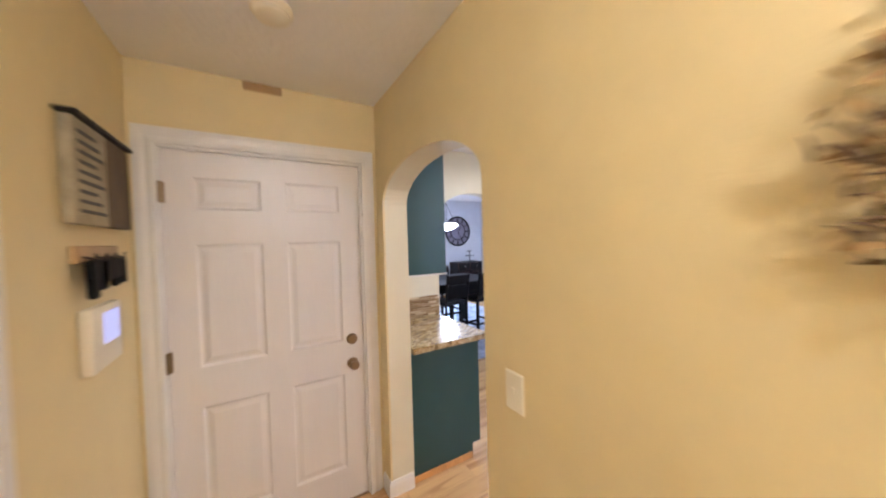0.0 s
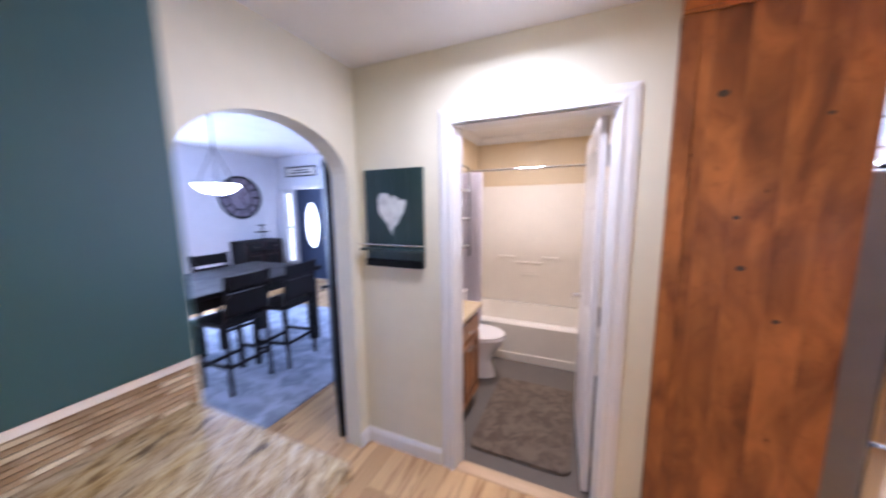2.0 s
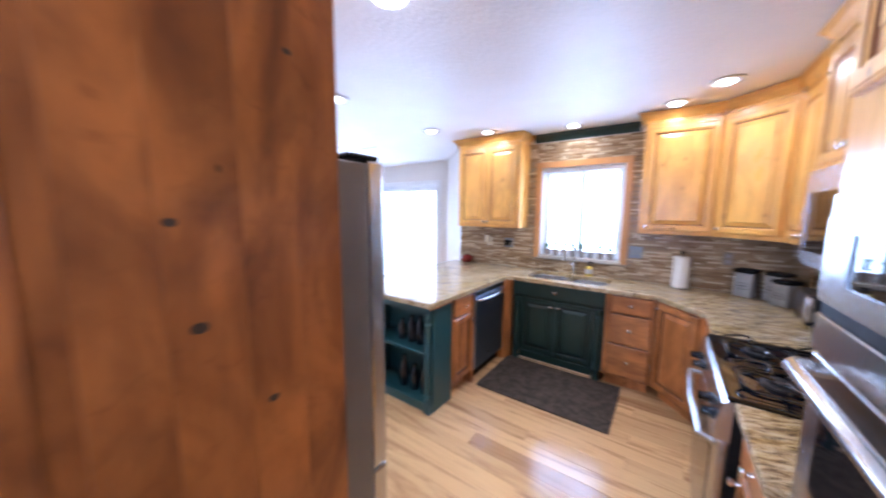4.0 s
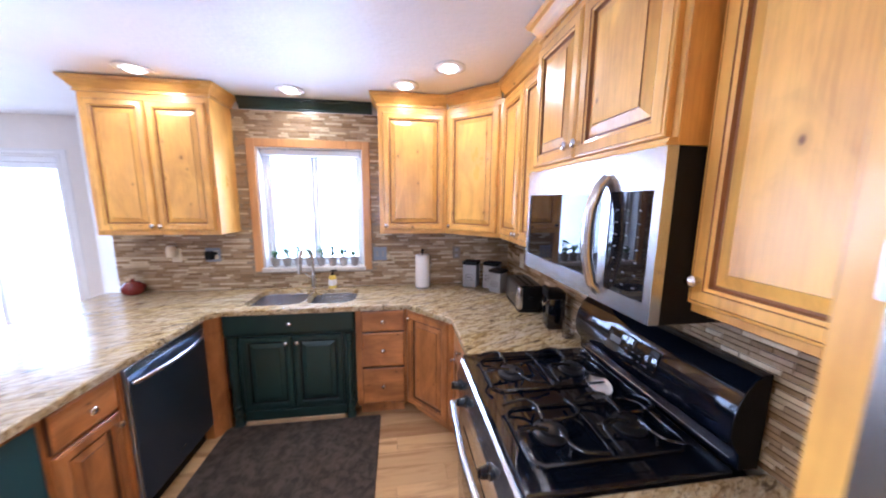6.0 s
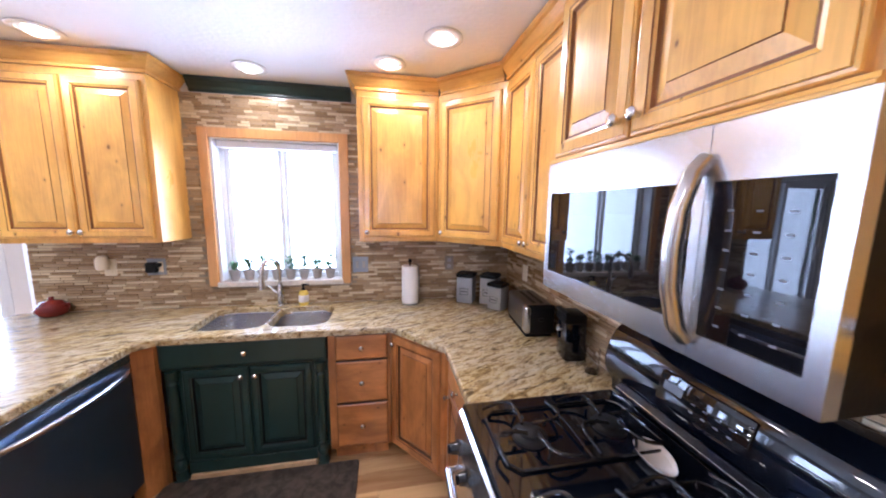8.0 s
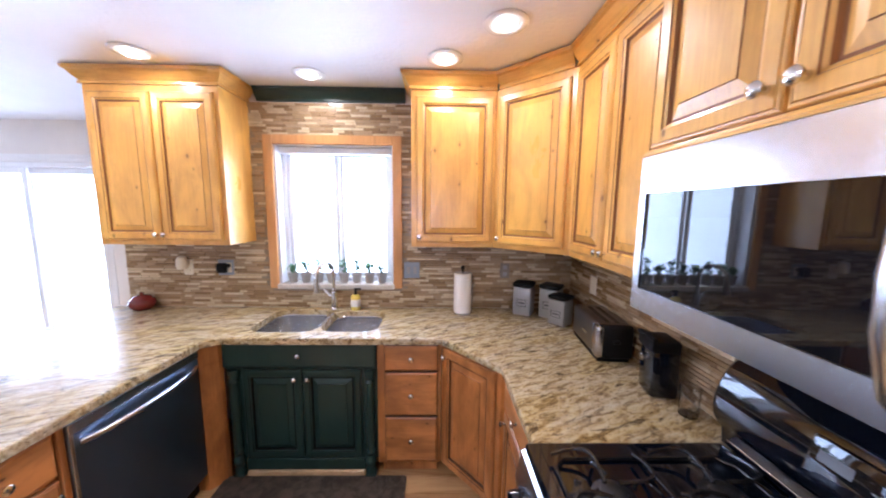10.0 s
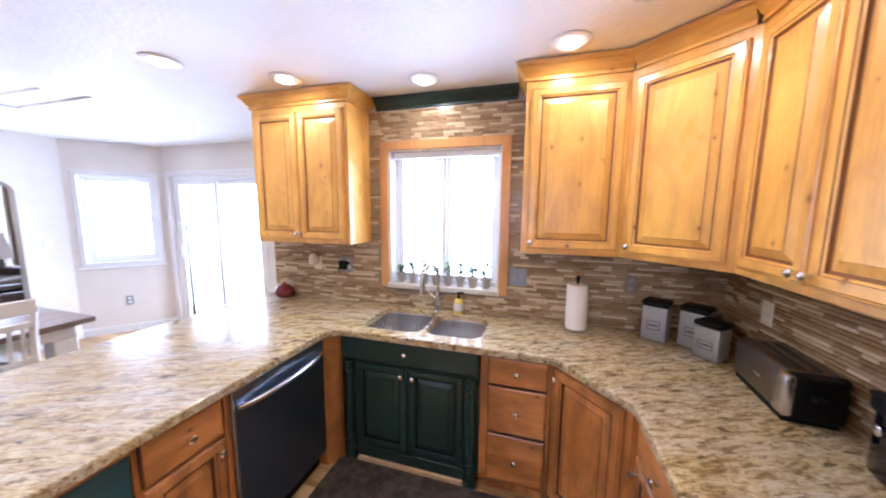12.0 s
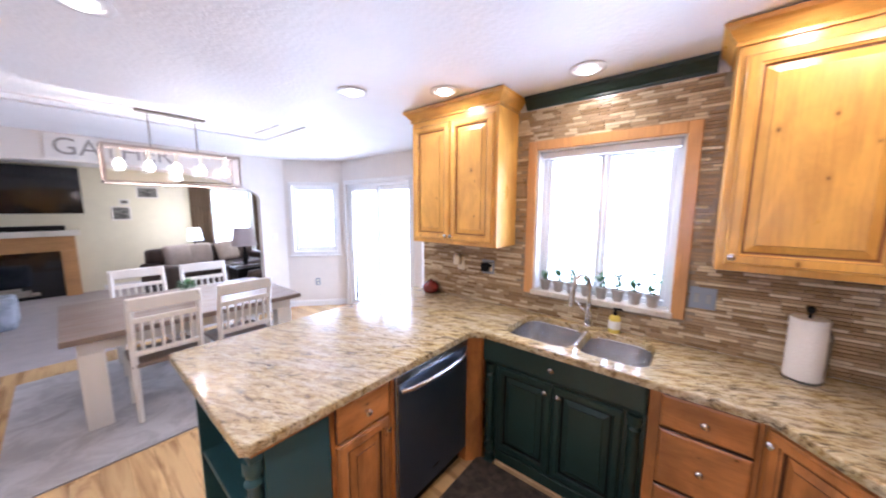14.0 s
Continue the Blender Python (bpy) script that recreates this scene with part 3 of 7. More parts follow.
# far dining room
DH = 2.75
wall("wall_dining_back", "cool white dining room wall with the clock", (0.6, 7.6), (6.72, 7.6), M_LILAC, [rect(1.7, 0.75, 3.5, 2.2)], DH)
wall("wall_dining_door", "cool white dining room wall with the front door", (6.25, 7.6), (6.25, 2.51), M_LILAC, [rect(0.12, 0.30, 0.45, 2.02), rect(0.57, 0, 1.43, 2.04)], DH)
wall("wall_dining_side", "cool white dining room wall", (0.6, 2.51), (0.6, 7.6), M_LILAC, [], DH)
wall("wall_dining_near", "cool white dining room wall around the arch", (6.6, 2.515), (0.6, 2.515), M_LILAC, [arch_hole(4.02, 4.905, 1.78, 0.27)], DH, 0.004)

# floors and ceilings
single("floor_bed", bx(-0.4, -4.7, -0.2, 11.7, 7.8, -0.022), M_FLOORBED, "dark floor bed under the boards", "floor", kind="structure")
single("floor_living", bx(7.46, -4.6, -0.03, 11.5, 4.0, -0.002), M_CARPET, "soft beige living room carpet", "carpet", kind="structure")
single("floor_bath", bx(2.74, 0.87, -0.03, 4.95, 2.31, 0.002), M_BATHFL, "grey bathroom floor", "floor", kind="structure")
single("floor_threshold", bx(2.66, 0.95, -0.02, 2.745, 1.75, 0.006, bevel=0.003), M_OAKSTRIP, "light wooden threshold strip at the bathroom door", "threshold", kind="structure")


def ceiling(name, label, outline, z, holes=(), material=M_CEIL):
    return single(name, poly(bmesh.new(), outline, z, z + 0.08, holes), material, label, "ceiling", kind="structure")


TRAY = [(5.25, -2.35), (6.22, -2.35), (6.22, 0.4), (5.25, 0.4)]
ceiling("ceiling_kitchen", "white hand-textured kitchen ceiling", [(0.98, 2.40), (0.98, -2.95), (4.25, -2.95), (5.10, -3.82), (6.90, -3.82), (7.52, -3.10), (7.52, 0.76), (2.68, 0.76), (2.68, 2.40)], H, [TRAY])
TRAY_IN = [(5.43, -2.17), (6.04, -2.17), (6.04, 0.22), (5.43, 0.22)]
ceiling("ceiling_tray", "white recessed tray ceiling over the table", [(5.251, -2.349), (6.219, -2.349), (6.219, 0.399), (5.251, 0.399)], H + 0.014, [TRAY_IN])
ceiling("ceiling_tray_inner", "inner step of the white tray ceiling", [(5.431, -2.169), (6.039, -2.169), (6.039, 0.219), (5.431, 0.219)], H + 0.028)
ceiling("ceiling_hall", "white hall ceiling", [(-0.36, -2.3), (0.98, -2.3), (0.98, 1.9), (-0.36, 1.9)], H + 0.001)
ceiling("ceiling_bath", "white bathroom ceiling", [(2.685, 0.77), (5.0, 0.77), (5.0, 2.38), (2.685, 2.38)], H)
ceiling("ceiling_living", "white living room ceiling", [(7.525, -4.7), (11.6, -4.7), (11.6, 4.1), (7.525, 4.1)], H)
ceiling("ceiling_dining", "white dining room ceiling", [(0.5, 2.41), (6.7, 2.41), (6.7, 7.7), (0.5, 7.7)], DH)
# unseen cover over all rooms, added against light leaking from above
ceiling("roof_over_kitchen", "unseen sheet above the ceilings that blocks sky and sun", [(-0.5, -4.8), (11.8, -4.8), (11.8, 7.9), (-0.5, 7.9)], 2.95)

# ---- trim, doors and windows ----
CASE = [(0, 0), (0.022, 0), (0.022, 0.012), (0.014, 0.03), (0.016, 0.05), (0.012, 0.066), (0.008, 0.078), (0, 0.078)]


def casing(name, label, m, x0, x1, top, material=M_WHITE, bottom=0.0, width=0.078, sill=False):
    """Mitred casing round an opening, in a frame whose wall face is y = 0 and whose front is -y."""
    bm = bmesh.new()
    k = width / 0.078
    prof = [(o, w * k) for o, w in CASE]
    path = [(x0, bottom), (x0, top), (x1, top), (x1, bottom)]
    corner = [(-1, 0), (-1, 1), (1, 1), (1, 0)]
    if sill:
        corner = [(-1, -1), (-1, 1), (1, 1), (1, -1)]
    rows = [[bm.verts.new((x + sx * w, -o, z + sz * w)) for o, w in prof] for (x, z), (sx, sz) in zip(path, corner)]
    pairs = list(zip(rows, rows[1:])) + ([(rows[-1], rows[0])] if sill else [])
    for a, c in pairs:
        for j in range(len(prof)):
            bm.faces.new((a[j], a[(j + 1) % len(prof)], c[(j + 1) % len(prof)], c[j]))
    if not sill:
        bm.faces.new(rows[0])
        bm.faces.new(rows[-1])
    return single(name, bm, material, label, "casing", m, kind="structure")


def jamb(name, label, m, x0, x1, top, depth, material=M_WHITE, t=0.018):
    bm = bmesh.new()
    box(bm, x0 - 0.001, 0.001, 0, x0 + t, depth, top)
    box(bm, x1 - t, 0.001, 0, x1 + 0.001, depth, top)
    box(bm, x0 + t, 0.001, top - t, x1 - t, depth, top + 0.001)
    box(bm, x0 + t, depth * 0.45, 0, x0 + t + 0.012, depth * 0.8, top - t)
    box(bm, x1 - t - 0.012, depth * 0.45, 0, x1 - t, depth * 0.8, top - t)
    return single(name, bm, material, label, "door jamb", m, kind="structure")


def six_panel(name, label, w, h, m, material=M_DOOR, knob=True, hinges=True, knob_x=None):
    """A moulded six-panel door, front at y = 0 facing -y, x from 0 to w."""
    door = thing(name, label, "door", m, kind="structure")
    bm = bmesh.new()
    st, mid = 0.115 * w / 0.9, 0.11 * w / 0.9
    rails = [(0, 0.20), (0.78, 0.98), (1.59, 1.76), (1.92, h)]
    t = 0.035
    xs = [(st, (w - mid) / 2), ((w + mid) / 2, w - st)]
    box(bm, 0, 0, 0, st, t, h)
    box(bm, w - st, 0, 0, w, t, h)
    for (_, z0), (z1, _) in zip(rails, rails[1:]):
        box(bm, (w - mid) / 2, 0, z0, (w + mid) / 2, t, z1)
    for z0, z1 in rails:
        box(bm, st, 0, z0, w - st, t, z1)
    for x0, x1 in xs:
        for (_, z0), (z1, _) in zip(rails, rails[1:]):
            loops(bm, x0, z0, x1, z1, [(0, 0), (0.012, 0.010), (0.022, 0.010), (0.045, 0.003), (0.05, 0.003)])
            loops(bm, x0, z0, x1, z1, [(0, t), (0.012, t - 0.010), (0.022, t - 0.010), (0.045, t - 0.003), (0.05, t - 0.003)])
    part("leaf", bm, material, door)
    if hinges:
        for z in (0.22, 1.03, 1.84):
            b = bx(-0.016, -0.006, z - 0.05, 0.016, 0.0, z + 0.05, bevel=0.002)
            cyl(b, (-0.002, -0.011, z - 0.05), (-0.002, -0.011, z + 0.05), 0.007, seg=10)
            part("hinge", b, M_PEWTER, door, "aged metal hinge")
    kx = w - 0.07 if knob_x is None else knob_x
    if knob:
        b = lathe(bmesh.new(), [(0.033, 0), (0.033, -0.006), (0.012, -0.012), (0.012, -0.03), (0.024, -0.038), (0.029, -0.052), (0.024, -0.066), (0.008, -0.071)], (kx, 0, 0.84), 20, "y")
        part("door_knob", b, M_PEWTER, door, "aged brass door knob", True)
        b = lathe(bmesh.new(), [(0.033, 0), (0.033, -0.01), (0.027, -0.022), (0.010, -0.024)], (kx, 0, 0.99), 20, "y")
        part("deadbolt", b, M_PEWTER, door, "aged brass deadbolt", True)
    return door


# entry door in the hall: local x runs along world x
em = pose(-0.155, 1.786, 0)
jamb("door_1_jamb", "white painted entry door frame", em, 0, 0.97, 2.075, 0.115)
casing("trim_door_1", "white moulded casing of the entry door", em, 0.008, 0.962, 2.07)
six_panel("door_1", "white six-panel entry door, closed, with a brass knob", 0.93, 2.045, pose(-0.135, 1.80, 0.008))
b = bx(0.02, 0.003, 0.0, 0.95, 0.10, 0.007)
single("door_1_sill", b, M_PEWTER, "metal sill under the entry door", "door sill", em, kind="structure")

# bathroom doorway: face x = 2.67 looks to -x; local x runs along -y
bm_ = pose(2.67, 1.75, 0, 0, 0, -90)
jamb("door_2_jamb", "white painted bathroom door frame", bm_, 0, 0.80, 2.06, 0.112)
casing("trim_door_2", "white moulded casing of the bathroom doorway", bm_, 0.008, 0.792, 2.052)
bath_door = six_panel("door_2", "white six-panel bathroom door, standing open", 0.755, 2.025, pose(2.795, 0.99, 0.012, 0, 0, 3.8), knob=False)
b = cyl(bmesh.new(), (0.69, 0.03, 0.95), (0.69, 0.085, 0.95), 0.012, seg=12)
cyl(b, (0.70, 0.085, 0.95), (0.58, 0.09, 0.95), 0.009, 0.007, 10)
lathe(b, [(0.03, 0.034), (0.03, 0.041), (0.014, 0.047)], (0.69, 0, 0.95), 18, "y")
part("lever_handle", b, M_CHROME, bath_door, "satin nickel lever handle", True)
for z in (0.22, 1.03, 1.84):
    single("hinge_plate", bx(0, -0.002, -0.05, 0.035, 0.0035, 0.05), M_CHROME, "satin nickel hinge leaf on the door frame", "hinge", pose(2.735, 0.9705, z), group="bathroom door hinges")

# baseboards
BASE = [(0, 0), (0.014, 0), (0.014, 0.075), (0.009, 0.088), (0.006, 0.098), (0, 0.10)]


def skirting(path, label="white painted baseboard"):
    return single("baseboard", sweep(bmesh.new(), path, BASE), M_WHITE, label, "baseboard", kind="structure")


skirting([(2.575, 2.39), (2.67, 2.39), (2.67, 1.832)])
skirting([(2.67, 0.868), (2.67, 0.79)])
skirting([(0.905, 1.786), (0.905, 1.68), (1.06, 1.68)])
skirting([(0.905, 0.712), (0.905, -2.2)])
skirting([(-0.24, -2.2), (-0.24, 1.786)])
skirting([(7.5, -2.73), (7.5, -3.10), (6.90, -3.80), (6.87, -3.80)])
skirting([(5.12, -3.80), (5.10, -3.80), (4.36, -3.045)])
skirting([(11.5, -1.2), (11.5, -4.6)], "white living room baseboard")


def window(name, label, m, w, z0, z1, depth, upright=True, wood_case=None, split=0.5, blind=False):
    """A vinyl window in an opening from x = 0 to w; wall face y = 0, front -y."""
    win = thing(name, label, "window", m, kind="structure")
    y = depth * 0.55
    f = 0.04
    b = bmesh.new()
    box(b, 0, y, z0, f, y + 0.06, z1, bevel=0.004)
    box(b, w - f, y, z0, w, y + 0.06, z1, bevel=0.004)
    box(b, f, y, z0, w - f, y + 0.06, z0 + f, bevel=0.004)
    box(b, f, y, z1 - f, w - f, y + 0.06, z1, bevel=0.004)
    part("window_frame", b, M_VINYL, win)
    if upright:
        cells = [(f, split * w, z0 + f, z1 - f, 0.012), (split * w, w - f, z0 + f, z1 - f, 0.03)]
    else:
        zm = z0 + split * (z1 - z0)
        cells = [(f, w - f, z0 + f, zm + 0.015, 0.012), (f, w - f, zm - 0.015, z1 - f, 0.032)]
    for x0, x1, a, c, dy in cells:
        s = 0.03
        b = bmesh.new()
        for q in ((x0, a, x0 + s, c), (x1 - s, a, x1, c), (x0 + s, a, x1 - s, a + s), (x0 + s, c - s, x1 - s, c)):
            box(b, q[0], y + dy, q[1], q[2], y + dy + 0.018, q[3], bevel=0.003)
        sash = part("sash", b, M_VINYL, win)
        g = part("pane", bx(x0 + s - 0.004, y + dy + 0.006, a + s - 0.004, x1 - s + 0.004, y + dy + 0.011, c - s + 0.004), M_GLASS, sash)
        g.visible_shadow = False
    return win


# sink window: wall face y = -2.93 looks to +y; local x runs along -x from 3.15
sm = pose(3.15, -2.93, 0, 0, 0, 180)
window("window_1", "white vinyl sliding window over the sink", sm, 0.83, 1.075, 2.075, 0.16)
b = bmesh.new()
box(b, 0.0, 0.0, 1.075, 0.012, 0.09, 2.075)
box(b, 0.818, 0.0, 1.075, 0.83, 0.09, 2.075)
box(b, 0.012, 0.0, 2.063, 0.818, 0.09, 2.075)
single("window_1_lining", b, M_VINYL, "white lining of the sink window", "window lining", sm, kind="structure")
b = bmesh.new()
box(b, -0.065, -0.018, 1.05, -0.001, 0.0, 2.135, bevel=0.004)
box(b, 0.831, -0.018, 1.05, 0.895, 0.0, 2.135, bevel=0.004)
box(b, -0.001, -0.018, 2.071, 0.831, 0.0, 2.135, bevel=0.004)
single("trim_window_1", b, M_CASING, "honey-coloured fir casing round the sink window", "casing", pose(3.15, -2.922, 0, 0, 0, 180), kind="structure")
single("window_1_sill", bx(-0.01, -0.035, 1.045, 0.84, 0.10, 1.082, bevel=0.005), M_SILL, "pale stone sill of the sink window", "window sill", sm, kind="structure")
single("window_1_headrail", bx(0.02, 0.03, 2.015, 0.81, 0.075, 2.062, bevel=0.006), M_VINYL, "white blind rail raised to the top of the window", "blind", sm)

# bay window
ang = math.degrees(math.atan2(-0.70, -0.60))
wm = pose(7.50, -3.10, 0, 0, 0, ang) @ pose(0.12, 0, 0)
window("window_2", "white double-hung window in the bay wall", wm, 0.68, 0.94, 2.03, 0.12, upright=False)
casing("trim_window_2", "white casing round the bay window", wm, 0, 0.68, 2.03, bottom=0.94, width=0.06, sill=True)
single("window_2_sill", bx(-0.08, -0.05, 0.865, 0.76, 0.0, 0.885, bevel=0.004), M_WHITE, "white stool under the bay window", "window sill", wm, kind="structure")

# sliding glass door
gm = pose(6.80, -3.80, 0, 0, 0, 180)
slider = thing("sliding_door", "white vinyl sliding glass door to the garden", "door", gm, kind="structure")
b = bmesh.new()
for q in ((0, 0, 0.05, 2.05), (1.45, 0, 1.50, 2.05), (0.05, 2.0, 1.45, 2.05), (0.05, 0, 1.45, 0.03)):
    box(b, q[0], 0.02, q[1], q[2], 0.11, q[3], bevel=0.004)
part("door_frame", b, M_VINYL, slider)
for x0, x1, dy in ((0.05, 0.79, 0.03), (0.73, 1.45, 0.07)):
    b = bmesh.new()
    s = 0.06
    for q in ((x0, 0.03, x0 + s, 2.0), (x1 - s, 0.03, x1, 2.0), (x0 + s, 0.03, x1 - s, 0.03 + 0.09), (x0 + s, 1.94, x1 - s, 2.0)):
        box(b, q[0], dy, q[1], q[2], dy + 0.03, q[3], bevel=0.004)
    sash = part("sash", b, M_VINYL, slider)
    g = part("pane", bx(x0 + s - 0.005, dy + 0.012, 0.115, x1 - s + 0.005, dy + 0.018, 1.945), M_GLASS, sash)
    g.visible_shadow = False
b = bx(0.07, 0.008, 0.95, 0.10, 0.03, 1.15, bevel=0.008)
part("pull", b, M_VINYL, slider, "white pull handle")
casing("trim_slider", "white casing round the sliding door", gm, 0, 1.50, 2.05, width=0.07)
# living room window
lm = pose(11.5, -3.12, 0, 0, 0, -90)
window("window_3", "white living room window", lm, 0.90, 0.55, 2.15, 0.12, upright=False)
casing("trim_window_3", "white casing of the living room window", lm, 0, 0.90, 2.15, bottom=0.55, width=0.06, sill=True)
# dining room window
dm = pose(2.3, 7.6, 0)
window("window_4", "white dining room window", dm, 1.80, 0.75, 2.2, 0.12)
casing("trim_window_4", "white casing of the dining room window", dm, 0, 1.80, 2.2, bottom=0.75, width=0.06, sill=True)
# front door and sidelight: face x = 6.6 looks to -x; local x runs along -y
fm = pose(6.25, 7.03, 0, 0, 0, -90)
front = thing("door_3", "dark blue front door with an oval glass", "door", fm, kind="structure")
b = bmesh.new()
oval = [(0.43 + 0.22 * math.cos(2 * math.pi * i / 32), 1.22 + 0.52 * math.sin(2 * math.pi * i / 32)) for i in range(32)]
poly(b, [(0.005, 0.01), (0.855, 0.01), (0.855, 2.03), (0.005, 2.03)], -0.045, 0, [oval])
bmesh.ops.rotate(b, verts=b.verts, matrix=Matrix.Rotation(radians(90), 3, "X"), cent=(0, 0, 0))
bmesh.ops.translate(b, verts=b.verts, vec=(0, 0.03, 0))
part("leaf", b, plain("navy_door_paint", (0.03, 0.045, 0.085), 0.4), front)
part("oval_glass", lathe(bmesh.new(), [(0.17, 0.050), (0.17, 0.056)], (0, 0, 0), 32, "y"), M_GLASS, front, "oval leaded glass")
front.children[-1].matrix_basis = Matrix.Translation((0.43, 0, 1.22)) @ Matrix.Diagonal((1.34, 1, 3.12, 1))
b = tube(bmesh.new(), [(x, 0.026, z) for x, z in oval], 0.016, 6, True)
part("oval_frame", b, M_ESPRESSO, front)
part("door_knob", lathe(bmesh.new(), [(0.03, 0.03), (0.012, 0.015), (0.028, -0.02), (0.015, -0.04)], (0.79, 0, 0.95), 16, "y"), M_PEWTER, front, "brass knob", True)
casing("trim_door_3", "white casing of the front door", fm, 0, 0.86, 2.04, width=0.06)
window("window_5", "narrow white sidelight beside the front door", pose(6.25, 7.48, 0, 0, 0, -90), 0.33, 0.30, 2.02, 0.12, upright=False)
# glowing panel added outside so that the oval glass looks daylit
single("backdrop_porch", bx(6.95, 5.6, -0.1, 6.97, 8.2, 2.6), M_PORCH, "plain glowing panel standing in for daylight outside the front door", "backdrop", kind="structure")

# ---- kitchen cabinets ----
def knob_bm(x, z, y=0.0, r=0.016):
    return lathe(bmesh.new(), [(r * 0.55, y + 0.001), (r * 0.45, y - 0.012), (r * 0.95, y - 0.018), (r, y - 0.025), (r * 0.6, y - 0.031), (r * 0.15, y - 0.032)], (x, 0, z), 14, "y")


CROWN = [(0.0, 0.0), (0.012, 0.0), (0.012, 0.012), (0.006, 0.018), (0.020, 0.032), (0.040, 0.062), (0.052, 0.070), (0.058, 0.088), (0.0, 0.088)]


def cabinet(name, label, m, w, d, z0, z1, fronts, wood_up=M_ALDER, wood_level=M_ALDERX, toe=0.0, group="", stile=0.055, knob_label="brushed nickel knob"):
    """A cabinet unit: x 0..w, front at y = 0 facing -y, body to y = d. fronts: (kind, x0, z0, x1, z1, knob x, knob z)."""
    cab = thing(name, label, "cabinet", m, group)
    b = bmesh.new()
    box(b, 0, 0, z0 + toe, w, d, z1, bevel=0.002)
    if toe:
        box(b, 0.02, 0.06, z0, w - 0.02, d, z0 + toe + 0.001)
    part("body", b, wood_up, cab)
    for kind, x0, a, x1, c, kx, kz in fronts:
        if kind == "drawer":
            f = part("drawer_front", slabfront(x0, a, x1, c, 0.02, -0.02), wood_level, cab, second=M_GLAZE if wood_up is M_ALDER else M_GLAZEGAP)
        else:
            f = part("door", raised(x0, a, x1, c, stile, 0.02, -0.02), wood_up, cab, second=M_GLAZE if wood_up is M_ALDER else M_GLAZEGAP)
        if kx is not None:
            part("knob", knob_bm(kx, kz, -0.02), M_CHROME, f, knob_label, True)
    return cab


def crown(cab, path, z, material=M_ALDERX):
    part("crown", sweep(bmesh.new(), path[::-1], [(o, z + h) for o, h in CROWN]), material, cab)


ZB, ZT, ZC = 1.395, 2.335, 2.345
# left upper cabinet, front faces +y
m = pose(4.10, -2.635, 0, 0, 0, 180)
c = cabinet("upper_cabinet", "honey knotty alder upper cabinet with two doors, beside the sink window", m, 0.795, 0.29, ZB, ZC, [
    ("door", 0.03, ZB + 0.03, 0.392, ZT - 0.03, 0.372, ZB + 0.065), ("door", 0.402, ZB + 0.03, 0.765, ZT - 0.03, 0.422, ZB + 0.065)])
crown(c, [(0.0, 0.29), (0.0, 0.0), (0.795, 0.0), (0.795, 0.29)][::-1], ZC)
# right of the window
m = pose(2.165, -2.635, 0, 0, 0, 180)
c = cabinet("upper_cabinet", "honey knotty alder upper cabinet with one door, beside the sink window", m, 0.52, 0.29, ZB, ZC, [
    ("door", 0.03, ZB + 0.03, 0.505, ZT - 0.03, 0.052, ZB + 0.065)])
crown(c, [(0.52, 0.0), (0.0, 0.0), (0.0, 0.29)], ZC)
# diagonal corner
p, q = Vector((1.645, -2.635)), Vector((1.30, -2.30))
ang = math.degrees(math.atan2((q - p).y, (q - p).x))
w = (q - p).length
m = pose(p.x, p.y, 0, 0, 0, ang)
c = thing("corner_upper_cabinet", "honey knotty alder corner upper cabinet set on the diagonal", "cabinet", m)
b = bmesh.new()
inv = m.inverted()
corner = [inv @ Vector((x, y, 0)) for x, y in ((1.645, -2.635), (1.645, -2.925), (1.005, -2.925), (1.005, -2.30), (1.30, -2.30))]
poly(b, [(v.x, v.y) for v in corner], ZB, ZC)
part("body", b, M_ALDER, c)
f = part("door", raised(0.03, ZB + 0.03, w - 0.03, ZT - 0.03, 0.055, 0.02, -0.02), M_ALDER, c, second=M_GLAZE)
part("knob", knob_bm(0.052, ZB + 0.065, -0.02), M_CHROME, f, "brushed nickel knob", True)
crown(c, [(w - 0.02, 0.0), (0.02, 0.0)], ZC)
# range wall, front faces +x; local x runs along +y
m = pose(1.30, -2.295, 0, 0, 0, 90)
c = cabinet("upper_cabinet", "honey knotty alder upper cabinet with two doors, beside the microwave", m, 0.725, 0.295, ZB, ZC, [
    ("door", 0.025, ZB + 0.03, 0.358, ZT - 0.03, 0.338, ZB + 0.065), ("door", 0.368, ZB + 0.03, 0.70, ZT - 0.03, 0.388, ZB + 0.065)])
crown(c, [(0.725, 0.0), (0.0, 0.0)], ZC)
# over the microwave, deeper and lower-standing crown
m = pose(1.385, -1.57, 0, 0, 0, 90)
c = cabinet("over_range_cabinet", "honey knotty alder cabinet with two doors above the microwave", m, 0.757, 0.38, 1.784, ZC, [
    ("door", 0.010, 1.806, 0.347, ZT - 0.03, 0.320, 1.852), ("door", 0.355, 1.806, 0.737, ZT - 0.03, 0.382, 1.852)])
part("light_rail", sweep(bmesh.new(), [(0.0, 0.0), (0.757, 0.0)], [(0, 1.784), (0.030, 1.784), (0.030, 1.789), (0.024, 1.793), (0.022, 1.800), (0, 1.803)]), M_ALDERX, c)
crown(c, [(0.757, 0.38), (0.757, 0.0), (0.0, 0.0), (0.0, 0.10)], ZC)
# right of the microwave
m = pose(1.30, -0.815, 0, 0, 0, 90)
c = cabinet("upper_cabinet", "honey knotty alder upper cabinet with one door, beside the wall oven", m, 0.45, 0.295, 1.385, ZC, [
    ("door", 0.012, 1.41, 0.43, ZT - 0.03, 0.038, 1.47)], stile=0.05)
crown(c, [(0.45, 0.0), (0.0, 0.0)], ZC)
